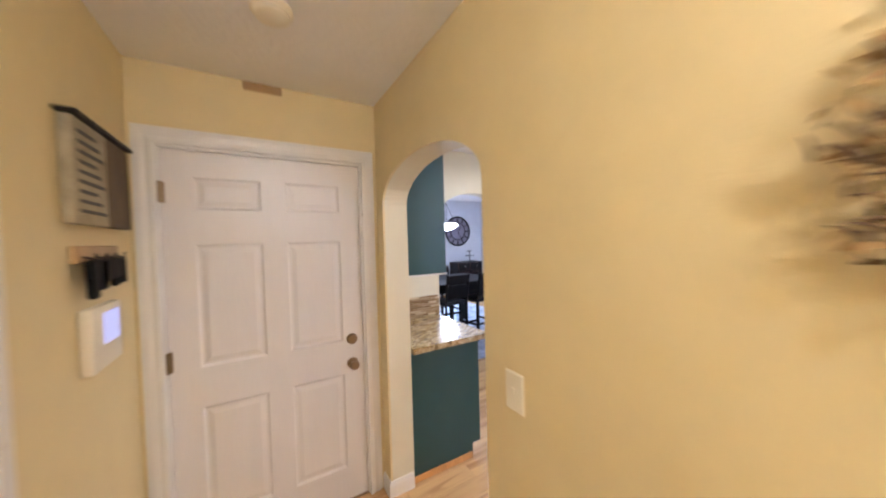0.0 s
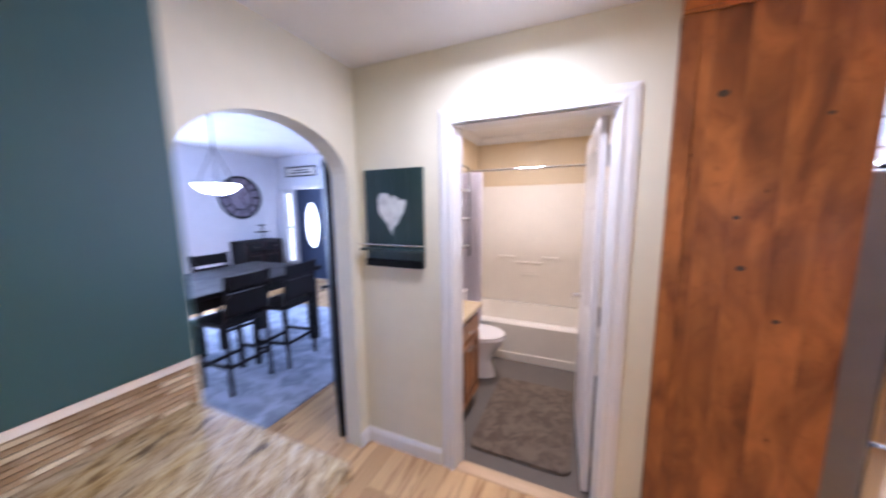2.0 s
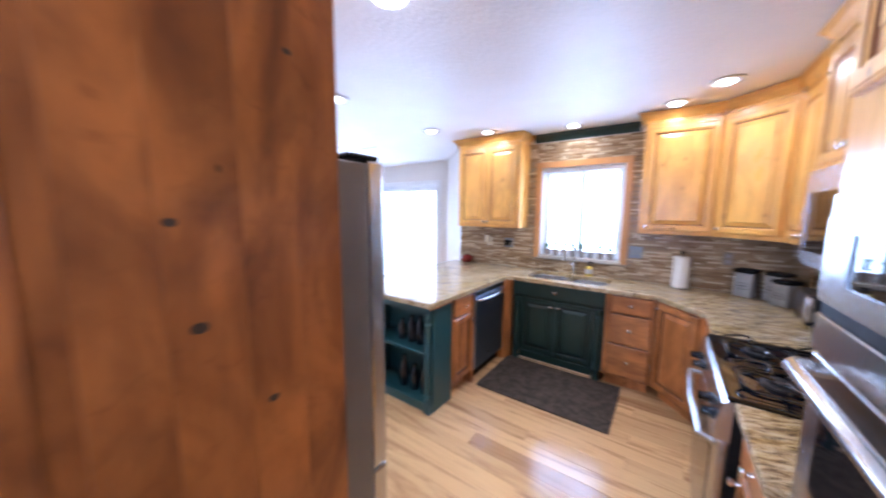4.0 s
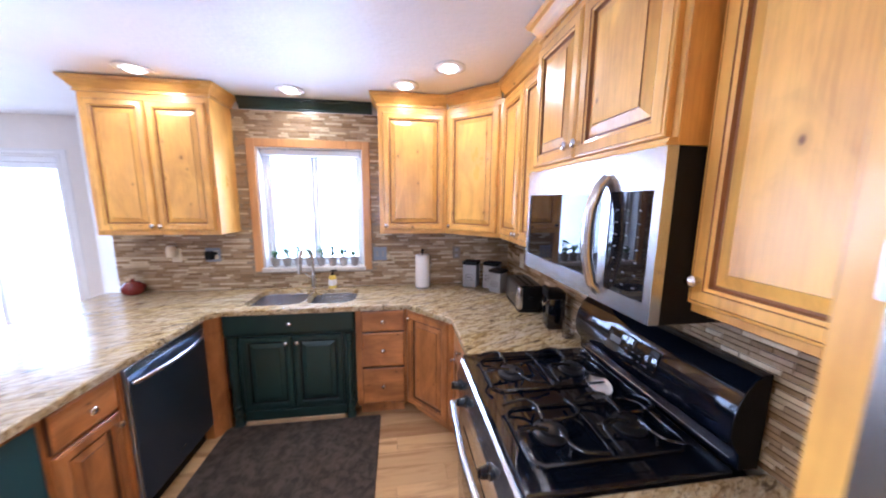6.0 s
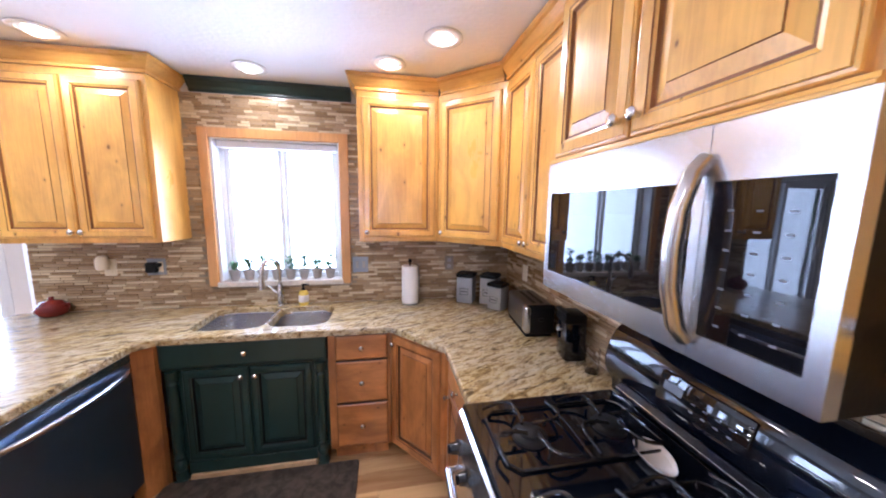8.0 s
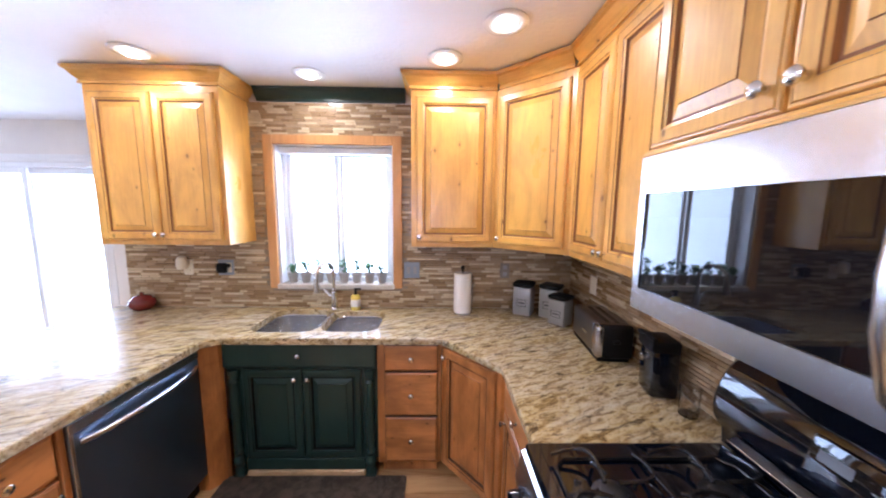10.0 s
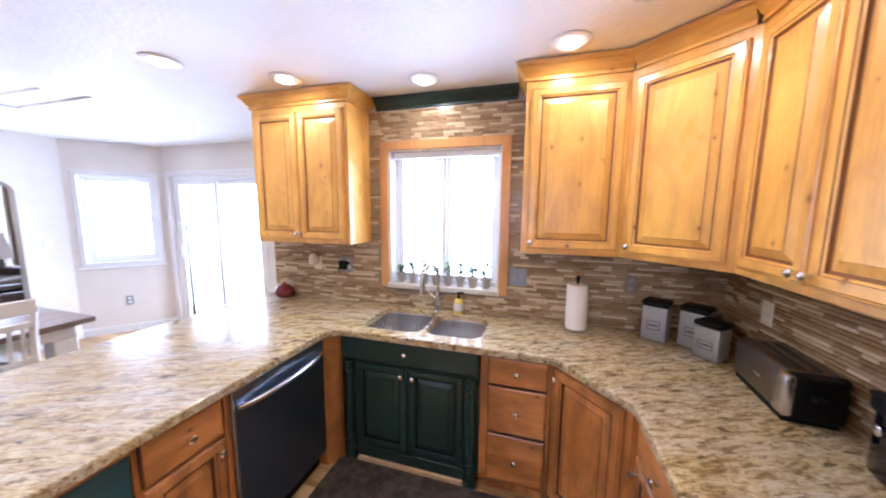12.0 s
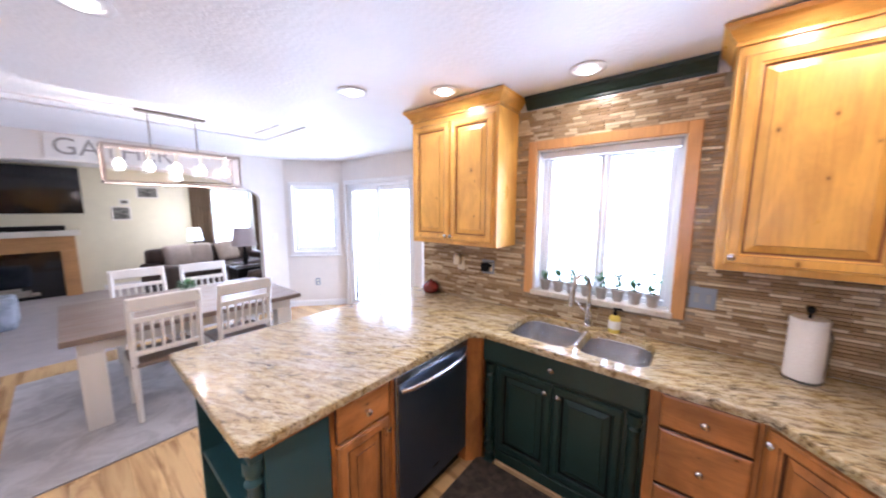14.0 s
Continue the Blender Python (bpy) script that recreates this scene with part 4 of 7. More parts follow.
# green crown over the window
b = sweep(bmesh.new(), [(2.225, -2.93), (3.245, -2.93)][::-1], [(0, 2.355), (0.012, 2.355), (0.014, 2.37), (0.03, 2.385), (0.045, 2.415), (0.055, 2.42), (0.06, 2.438), (0, 2.438)])
single("crown_over_window", b, M_GREEN, "dark green crown moulding over the sink window", "moulding", kind="structure")

# ---- base cabinets ----
FY = -2.39
m = pose(3.235, FY, 0, 0, 0, 180)
sinkcab = thing("sink_cabinet", "dark green distressed furniture-style sink cabinet with turned posts", "cabinet", m)
W = 0.885
b = bmesh.new()
box(b, 0.0, 0.03, 0.105, W, 0.50, 0.69, bevel=0.002)
box(b, 0.0, 0.012, 0.692, W, 0.03, 0.71, bevel=0.003)
part("body", b, M_GREEN, sinkcab)
part("plinth", bx(0.082, 0.022, 0.033, W - 0.082, 0.05, 0.1045, bevel=0.002), M_GREEN, sinkcab)
part("apron", slabfront(0.0, 0.712, W, 0.862, 0.03, -0.01), M_GREEN, sinkcab, second=M_BLACK)
part("knob", knob_bm(W / 2, 0.79, -0.01), M_CHROME, sinkcab.children[-1], "brushed nickel knob", True)
for x0, x1, kx in ((0.095, 0.437, 0.405), (0.447, 0.79, 0.48)):
    f = part("door", raised(x0, 0.125, x1, 0.685, 0.05, 0.02, 0.012), M_GREEN, sinkcab, second=M_BLACK)
    part("knob", knob_bm(kx, 0.635, 0.012), M_CHROME, f, "brushed nickel knob", True)
for x in (0.045, W - 0.045):
    b = lathe(bmesh.new(), [(0.030, 0.02), (0.032, 0.05), (0.024, 0.07), (0.034, 0.095), (0.034, 0.12), (0.022, 0.14), (0.030, 0.165), (0.020, 0.18), (0.026, 0.23), (0.027, 0.50), (0.023, 0.60), (0.030, 0.615), (0.021, 0.63), (0.033, 0.655), (0.033, 0.69)], (x, 0.018, 0), 16)
    box(b, x - 0.032, -0.014, 0.0, x + 0.032, 0.05, 0.022, bevel=0.003)
    part("turned_post", b, M_GREEN, sinkcab, "", True)
single("toe_board", bx(0.09, 0.010, 0.0, W - 0.09, 0.05, 0.031, bevel=0.002), M_OAKSTRIP, "scuffed light wood strip under the sink cabinet", "toe board", m)

m = pose(2.345, FY, 0, 0, 0, 180)
cabinet("drawer_cabinet", "reddish knotty alder base cabinet with three drawers", m, 0.375, 0.50, 0, 0.866, [
    ("drawer", 0.045, 0.70, 0.355, 0.855, 0.20, 0.778), ("drawer", 0.045, 0.42, 0.355, 0.69, 0.20, 0.555), ("drawer", 0.045, 0.125, 0.355, 0.41, 0.20, 0.268)], M_BASEW, M_BASEWX, 0.10)
# diagonal base
p, q = Vector((1.967, -2.395)), Vector((1.685, -2.075))
ang = math.degrees(math.atan2((q - p).y, (q - p).x))
w = (q - p).length
m = pose(p.x, p.y, 0, 0, 0, ang)
c = thing("corner_base_cabinet", "reddish knotty alder corner base cabinet with one door", "cabinet", m)
inv = m.inverted()
b = bmesh.new()
corner = [inv @ Vector((x, y, 0)) for x, y in ((1.967, -2.397), (1.967, -2.92), (1.02, -2.92), (1.02, -2.077), (1.683, -2.077))]
poly(b, [(v.x, v.y) for v in corner], 0.10, 0.866)
corner = [inv @ Vector((x, y, 0)) for x, y in ((1.90, -2.45), (1.90, -2.90), (1.05, -2.90), (1.05, -2.10), (1.62, -2.10))]
poly(b, [(v.x, v.y) for v in corner], 0.0, 0.099)
part("body", b, M_BASEW, c)
f = part("door", raised(0.025, 0.125, w - 0.025, 0.845, 0.055, 0.02, -0.02), M_BASEW, c, second=M_GLAZEGAP)
part("knob", knob_bm(0.05, 0.80, -0.02), M_CHROME, f, "brushed nickel knob", True)
# beside the range
m = pose(1.655, -2.072, 0, 0, 0, 90)
cabinet("base_cabinet", "reddish knotty alder base cabinet with drawer and door, beside the range", m, 0.515, 0.60, 0, 0.866, [
    ("drawer", 0.03, 0.70, 0.49, 0.855, 0.26, 0.778), ("door", 0.03, 0.125, 0.49, 0.69, 0.07, 0.64)], M_BASEW, M_BASEWX, 0.10)
m = pose(1.655, -0.785, 0, 0, 0, 90)
cabinet("base_cabinet", "reddish knotty alder base cabinet with drawer, beside the wall oven", m, 0.42, 0.60, 0, 0.866, [
    ("drawer", 0.03, 0.70, 0.39, 0.855, 0.21, 0.778), ("door", 0.03, 0.125, 0.39, 0.69, 0.07, 0.64)], M_BASEW, M_BASEWX, 0.10)

# peninsula, front faces -x; local x runs along -y
m = pose(3.335, -1.365, 0, 0, 0, -90)
cabinet("peninsula_cabinet", "reddish knotty alder peninsula cabinet with drawer and door", m, 0.325, 0.58, 0, 0.866, [
    ("drawer", 0.02, 0.69, 0.305, 0.855, 0.165, 0.772), ("door", 0.02, 0.125, 0.305, 0.675, 0.275, 0.625)], M_BASEW, M_BASEWX, 0.10)
m = pose(3.31, -2.305, 0, 0, 0, -90)
single("filler_post", poly(bmesh.new(), [(3.305, -2.303), (3.245, -2.372), (3.238, -2.40), (3.42, -2.40), (3.42, -2.303)], 0.0, 0.866), M_BASEW, "reddish alder filler post beside the dishwasher", "filler panel")
single("filler_post", bx(0, 0, 0.0, 0.022, 0.06, 0.866, bevel=0.002), M_BASEW, "reddish alder filler strip beside the dishwasher", "filler panel", pose(3.31, -1.672, 0, 0, 0, -90))

# teal shelf end of the peninsula, open towards +y
end = thing("peninsula_shelf", "teal painted open shelf end of the peninsula with turned post", "shelf unit", pose(3.33, -1.36, 0))
for nm, q in (("side_panel", (0, 0, 0.0, 0.018, 0.245, 0.866)), ("rear_panel", (0.0185, 0, 0.0, 0.6995, 0.015, 0.866)), ("side_panel", (0.682, 0.0155, 0.0, 0.70, 0.285, 0.866)),
              ("plinth", (0.0185, 0.0155, 0.0, 0.6815, 0.275, 0.075)), ("top_rail", (0.075, 0.255, 0.81, 0.6815, 0.285, 0.866))):
    part(nm, bx(*q, bevel=0.001), M_TEAL, end)
for z in (0.47,):
    part("shelf_board", bx(0.018, 0.015, z, 0.682, 0.28, z + 0.022, bevel=0.003), M_TEAL, end)
b = lathe(bmesh.new(), [(0.030, 0.075), (0.033, 0.10), (0.024, 0.12), (0.034, 0.14), (0.022, 0.16), (0.029, 0.19), (0.026, 0.22), (0.027, 0.62), (0.022, 0.70), (0.033, 0.72), (0.022, 0.74), (0.034, 0.765), (0.034, 0.81)], (0.037, 0.268, 0), 16)
box(b, 0.002, 0.245, 0.0, 0.072, 0.292, 0.076, bevel=0.003)
box(b, 0.002, 0.245, 0.81, 0.072, 0.292, 0.866, bevel=0.003)
part("turned_post", b, M_TEAL, end, "", True)
for x, z, h in ((0.12, 0.494, 0.20), (0.20, 0.494, 0.23), (0.29, 0.494, 0.22), (0.40, 0.494, 0.17), (0.15, 0.077, 0.25), (0.26, 0.077, 0.22), (0.38, 0.077, 0.27)):
    single("jar", lathe(bmesh.new(), [(0.030, 0), (0.034, 0.01), (0.034, h * 0.7), (0.018, h * 0.82), (0.018, h)], (0, 0, 0), 14), M_BLACKGL, "dark glazed jar on the peninsula shelf", "jar", pose(3.33 + x, -1.36 + 0.16, z), group="jars on the peninsula shelf", smooth=True)
part("back_panel", bx(0.60, -1.56, 0.0, 0.62, -0.001, 0.866), M_TEAL, end)

# worktops
def sink_hole(x0, x1, y0, y1, r=0.09):
    return rounded(x0, y0, x1, y1, r, 7)


SL, SR = (2.733, 3.138, -2.862, -2.450), (2.362, 2.713, -2.835, -2.458)
b = poly(bmesh.new(), [(1.004, -1.556), (1.004, -2.926), (4.345, -2.926), (4.345, -1.06), (4.325, -1.04), (3.325, -1.04), (3.303, -1.062), (3.285, -2.29), (3.215, -2.352), (1.967, -2.352), (1.692, -2.036), (1.692, -1.556)], 0.867, 0.905,
         [sink_hole(*SL), sink_hole(*SR)])
edges = [e for e in b.edges if e.is_manifold and e.calc_face_angle() > 1.0 and all(abs(v.co.z - 0.905) < 1e-4 for v in e.verts)]
bmesh.ops.bevel(b, geom=edges, offset=0.008, segments=2, affect="EDGES", profile=0.5)
single("worktop", b, M_GRANITE, "polished brown and cream granite worktop with a peninsula", "worktop")
b = bx(1.004, -0.785, 0.867, 1.70, -0.362, 0.905, bevel=0.007, seg=2)
single("worktop", b, M_GRANITE, "polished granite worktop between range and wall oven", "worktop")
b = poly(bmesh.new(), [(3.32, -1.07), (3.32, -1.36), (3.345, -1.36), (3.345, -1.07)], 0.845, 0.866)
single("worktop_trim", b, M_BASEW, "wooden strip under the worktop edge", "trim")

# sink
def bowl(x0, x1, y0, y1, depth):
    b = bmesh.new()
    rings = []
    for inset, z in ((-0.012, 0.866), (0.002, 0.866), (0.006, 0.80), (0.012, 0.866 - depth + 0.05), (0.03, 0.866 - depth + 0.012), (0.06, 0.866 - depth)):
        rings.append([b.verts.new((x, y, z)) for x, y in rounded(x0 + inset, y0 + inset, x1 - inset, y1 - inset, max(0.03, 0.09 - inset * 0.5), 7)])
    for r, s in zip(rings, rings[1:]):
        n = len(r)
        for i in range(n):
            b.faces.new((r[i], r[(i + 1) % n], s[(i + 1) % n], s[i]))
    b.faces.new(rings[-1])
    return b


sink = thing("kitchen_sink", "stainless steel double-bowl undermount sink", "sink")
for q in (SL, SR):
    part("bowl", bowl(*q, 0.20), M_BOWL, sink, "", True)
    b = bmesh.new()
    rings = [[b.verts.new((x, y, z)) for x, y in rounded(q[0] + o, q[2] + o, q[1] - o, q[3] - o, 0.09 - o * 0.5, 7)] for o, z in ((0.0004, 0.8665), (0.0004, 0.8685), (0.009, 0.8685), (0.011, 0.8655))]
    for r0, r1 in zip(rings, rings[1:] + rings[:1]):
        for i in range(len(r0)):
            b.faces.new((r0[i], r0[(i + 1) % len(r0)], r1[(i + 1) % len(r0)], r1[i]))
    part("rim", b, M_CHROME, sink, "bright steel rim", True)
    part("drain", lathe(bmesh.new(), [(0.045, 0.667), (0.045, 0.671), (0.03, 0.669), (0.005, 0.668)], ((q[0] + q[1]) / 2, (q[2] + q[3]) / 2, 0), 18), M_CHROME, sink, "", True)
part("divider", bx(2.7145, -2.78, 0.9052, 2.7315, -2.52, 0.9072, bevel=0.0008), M_BOWL, sink, "narrow steel divider")
# faucet
f = thing("faucet", "brushed nickel gooseneck faucet with pull-down head", "faucet", pose(2.745, -2.875, 0.905, 0, 0, -20))
b = lathe(bmesh.new(), [(0.03, 0), (0.03, 0.008), (0.024, 0.014), (0.022, 0.10), (0.017, 0.13), (0.014, 0.16)], (0, 0, 0), 18)
part("base", b, M_CHROME, f, "", True)
arc = [(0, 0, 0.15), (0, 0, 0.26)] + [(0, 0.085 - 0.085 * math.cos(a), 0.27 + 0.085 * math.sin(a)) for a in [math.pi * i / 10 for i in range(1, 10)]] + [(0, 0.172, 0.26)]
part("spout", tube(bmesh.new(), arc, 0.0125, 12), M_CHROME, f, "", True)
part("spray_head", cyl(bmesh.new(), (0, 0.172, 0.27), (0, 0.176, 0.165), 0.016, 0.021, 14), M_CHROME, f, "", True)
part("lever", tube(bmesh.new(), [(0.02, 0, 0.09), (0.05, 0, 0.11), (0.085, 0.01, 0.145)], 0.008, 8), M_CHROME, f, "", True)

# dishwasher, front faces -x
dw = thing("dishwasher", "dark stainless dishwasher with a curved bar handle", "dishwasher", pose(3.33, -1.695, 0, 0, 0, -90))
part("body", bx(0, 0.0, 0.10, 0.605, 0.57, 0.862), M_BLACK, dw)
part("door", bx(0.003, -0.028, 0.115, 0.602, -0.001, 0.858, bevel=0.006, seg=2), M_DWST, dw)
part("toe_panel", bx(0.005, 0.03, 0.0, 0.60, 0.05, 0.105), M_BLACK, dw)
# lighter strip laid on for the reflection along the door's top edge
part("control_strip", bx(0.003, -0.031, 0.815, 0.602, -0.0275, 0.857, bevel=0.001), M_STEEL, dw, "lighter steel strip for the gleam along the door's top edge")
arc = [(0.03 + 0.545 * i / 12, -0.032 - 0.045 * math.sin(math.pi * i / 12) ** 0.6, 0.775) for i in range(13)]
part("handle", tube(bmesh.new(), arc, 0.013, 10), M_STEEL, dw, "polished curved bar handle", True)
part("side_trim", bx(0.0035, -0.0305, 0.118, 0.016, -0.0275, 0.814, bevel=0.001), M_STEELV, dw, "bright steel edge trim")
part("badge", bx(0.27, -0.0295, 0.19, 0.33, -0.0275, 0.198), M_CHROME, dw)

# ---- range ----
rg = thing("gas_range", "black and stainless freestanding gas range", "range", pose(1.70, -1.548, 0, 0, 0, 90))
RW = 0.755
part("body", bx(0.002, 0.0, 0.02, RW - 0.002, 0.66, 0.885), M_BLACK, rg)
part("oven_door", bx(0.004, -0.035, 0.20, RW - 0.004, -0.001, 0.735, bevel=0.008, seg=2), M_STEEL, rg)
part("door_glass", bx(0.12, -0.038, 0.32, RW - 0.12, -0.034, 0.62, bevel=0.001), M_OVENGL, rg.children[-1], "black oven glass")
part("drawer", bx(0.004, -0.03, 0.05, RW - 0.004, -0.001, 0.19, bevel=0.006, seg=2), M_STEEL, rg)
b = tube(bmesh.new(), [(0.05, -0.035, 0.695), (0.06, -0.08, 0.70), (RW / 2, -0.095, 0.70), (RW - 0.06, -0.08, 0.70), (RW - 0.05, -0.035, 0.695)], 0.014, 10)
part("oven_handle", b, M_STEEL, rg, "polished oven door handle", True)
b = bmesh.new()
ring = [(-0.042, 0.735), (-0.047, 0.80), (-0.030, 0.885), (0.0, 0.905), (0.0, 0.735)]
fr = [[b.verts.new((x, y, z)) for y, z in ring] for x in (0.0, RW)]
for i in range(5):
    b.faces.new((fr[0][i], fr[0][(i + 1) % 5], fr[1][(i + 1) % 5], fr[1][i]))
b.faces.new(fr[0])
b.faces.new(fr[1])
part("control_panel", b, M_STEEL, rg)
for i, x in enumerate((0.075, 0.20, 0.555, 0.68)):
    b = lathe(bmesh.new(), [(0.026, -0.040), (0.026, -0.052), (0.020, -0.056), (0.018, -0.078), (0.008, -0.080)], (x, 0, 0.80), 16, "y")
    box(b, x - 0.004, -0.088, 0.782, x + 0.004, -0.05, 0.818, bevel=0.002)
    part("knob", b, M_BLACKGL, rg, "", True)
b = bmesh.new()
box(b, 0, -0.02, 0.886, RW, 0.60, 0.915, bevel=0.009, seg=2)
box(b, 0.03, 0.02, 0.914, RW - 0.03, 0.57, 0.917)
part("cooktop", b, M_BLACKGL, rg)
for i in range(2):
    for j in range(2):
        cx, cy = (0.20, 0.555)[i], (0.15, 0.43)[j]
        b = lathe(bmesh.new(), [(0.055, 0.917), (0.055, 0.925), (0.036, 0.930), (0.036, 0.940), (0.030, 0.943), (0.004, 0.944)], (cx, cy, 0), 20)
        part("burner", b, M_IRON, rg, "", True)
for cx in (0.20, 0.555):
    b = bmesh.new()
    x0, x1, y0, y1, k = cx - 0.125, cx + 0.125, 0.035, 0.545, 0.035
    frame_pts = [(x0 + k, y0), (x1 - k, y0), (x1, y0 + k), (x1, y1 - k), (x1 - k, y1), (x0 + k, y1), (x0, y1 - k), (x0, y0 + k)]
    tube(b, [(x, y, 0.924) for x, y in frame_pts], 0.0050, 6, True)
    tube(b, [(x0, 0.29, 0.924), (cx, 0.29, 0.934), (x1, 0.29, 0.924)], 0.0050, 6)
    for cy in (0.15, 0.43):
        for sx, sy in ((-1, -1), (1, -1), (1, 1), (-1, 1)):
            arm = []
            for q in range(8):
                u = q / 7
                ax, ay = sx * 0.122 * (1 - u) + sx * 0.020 * u, sy * 0.118 * (1 - u) + sy * 0.018 * u
                bend = 0.045 * math.sin(math.pi * u)
                arm.append((cx + ax + sy * bend, cy + ay - sx * bend, 0.924 + 0.034 * math.sin(math.pi * min(1, 0.15 + u * 0.62))))
            tube(b, arm, 0.0056, 6)
        for sx, sy in ((-1, 0), (1, 0), (0, -1), (0, 1)):
            arm = []
            for q in range(7):
                u = q / 6
                r0 = 0.115 * (1 - u) + 0.045 * u
                bend = 0.022 * math.sin(math.pi * u)
                arm.append((cx + sx * r0 - sy * bend, cy + sy * r0 + sx * bend, 0.926 + 0.026 * math.sin(math.pi * min(1, 0.1 + u * 0.6))))
            tube(b, arm, 0.0048, 6)
    for x, y in frame_pts[::2]:
        cyl(b, (x, y, 0.915), (x, y, 0.926), 0.007, seg=6)
    part("grate", b, M_GRATE, rg, "", True)
# backguard with a rounded top
b = bmesh.new()
prof = [(0.605, 0.915), (0.60, 0.965), (0.580, 0.988), (0.567, 1.012), (0.562, 1.04), (0.565, 1.08), (0.576, 1.12), (0.594, 1.155), (0.615, 1.18), (0.640, 1.195), (0.668, 1.198), (0.668, 0.915)]
fr = [[b.verts.new((x, y, z)) for y, z in prof] for x in (0.0, RW)]
n = len(prof)
for i in range(n):
    b.faces.new((fr[0][i], fr[0][(i + 1) % n], fr[1][(i + 1) % n], fr[1][i]))
b.faces.new(fr[0])
b.faces.new(fr[1])
bmesh.ops.bevel(b, geom=[e for e in b.edges if e.calc_face_angle(0) > 1.2], offset=0.012, segments=3, affect="EDGES")
bg = part("backguard", b, M_BLACKGL, rg, "glossy black curved backguard", True)
# added matt black sheets over both ends, standing in for the shade there
for x0, x1 in ((-0.003, -0.0005), (RW + 0.0005, RW + 0.003)):
    b = bmesh.new()
    fr = [[b.verts.new((x, y, z)) for y, z in prof] for x in (x0, x1)]
    for i in range(n):
        b.faces.new((fr[0][i], fr[0][(i + 1) % n], fr[1][(i + 1) % n], fr[1][i]))
    b.faces.new(fr[0])
    b.faces.new(fr[1])
    part("end_cap", b, M_BLACK, bg, "added matt black sheet for the shade on the backguard's end")
tilt = pose(0.37, 0.5675, 1.085, -13, 0, 0)
part("display_panel", bx(-0.13, -0.006, -0.048, 0.13, 0.02, 0.048, bevel=0.005, seg=2), M_OVENGL, bg, "glossy clock display", True).matrix_basis = tilt
b = bmesh.new()
for i in range(4):
    for j in range(2):
        box(b, -0.02 + i * 0.034, -0.0072, -0.025 + j * 0.022, -0.009 + i * 0.034, -0.0058, -0.022 + j * 0.022)
box(b, -0.11, -0.0072, -0.005, -0.05, -0.0058, 0.02)
o = part("display_marks", b, M_KEYTXT, bg)
o.matrix_basis, o["kind"] = tilt, "stuff"
b = bmesh.new()
box(b, 0.02, 0.596, 0.935, RW - 0.02, 0.606, 0.939, bevel=0.001)
part("trim_line", b, M_STEEL, bg, "thin bright trim line")
# spoon rest
b = lathe(bmesh.new(), [(0.55, 0.0), (0.82, 0.004), (0.99, 0.016), (1.0, 0.018), (0.95, 0.0175), (0.78, 0.008), (0.40, 0.005), (0.02, 0.0045)], (0, 0, 0), 36)
for v in b.verts:
    v.co.x, v.co.y = v.co.x * 0.072, v.co.y * 0.044 * (1.0 - 0.18 * v.co.x)
single("spoon_rest", b, M_PORC, "cream ceramic spoon rest on the cooktop", "spoon rest", pose(1.235, -1.20, 0.917, 0, 0, 78), smooth=True)

# ---- microwave over the range ----
mw = thing("microwave", "stainless over-the-range microwave with a bowed handle", "microwave", pose(1.416, -1.565, 0, 0, 0, 90))
MZ0, MZ1, MWW = 1.350, 1.782, 0.76
part("body", bx(0, 0.03, MZ0, MWW, 0.41, MZ1), M_BLACK, mw)
b = bmesh.new()
poly(b, [(0.0, MZ0), (0.565, MZ0), (0.565, MZ1), (0.0, MZ1)], -0.03, 0, [[(0.025, MZ0 + 0.062), (0.545, MZ0 + 0.062), (0.545, MZ1 - 0.10), (0.025, MZ1 - 0.10)]])
poly(b, [(0.567, MZ0), (MWW, MZ0), (MWW, MZ1), (0.567, MZ1)], -0.03, 0, [[(0.58, MZ0 + 0.05), (0.735, MZ0 + 0.05), (0.735, MZ1 - 0.10), (0.58, MZ1 - 0.10)]])
bmesh.ops.rotate(b, verts=b.verts, matrix=Matrix.Rotation(radians(90), 3, "X"), cent=(0, 0, 0))
dr = part("door", b, M_STEEL, mw)
part("window", bx(0.02, 0.004, MZ0 + 0.058, 0.55, 0.02, MZ1 - 0.095), M_OVENGL, dr, "dark mirror-like door glass")
part("keypad", bx(0.575, 0.003, MZ0 + 0.045, 0.74, 0.02, MZ1 - 0.095), M_OVENGL, mw)
b = bmesh.new()
for i in range(3):
    for j in range(7):
        box(b, 0.607 + i * 0.042, 0.0018, MZ0 + 0.076 + j * 0.034, 0.616 + i * 0.042, 0.0032, MZ0 + 0.0795 + j * 0.034)
part("key_marks", b, M_KEYTXT, mw, "pale keypad markings")["kind"] = "stuff"
b = tube(bmesh.new(), [(0.562, -0.002, MZ0 + 0.035), (0.560, -0.026, MZ0 + 0.06), (0.558, -0.046, MZ0 + 0.14), (0.558, -0.050, MZ0 + 0.21), (0.558, -0.045, MZ0 + 0.28), (0.560, -0.025, MZ1 - 0.085), (0.562, -0.002, MZ1 - 0.06)], 0.017, 12)
part("handle", b, M_STEELV, dr, "bowed polished handle", True)
part("vent_bottom", bx(0.03, 0.06, MZ0 - 0.006, MWW - 0.03, 0.38, MZ0 - 0.0005), M_IRON, mw)

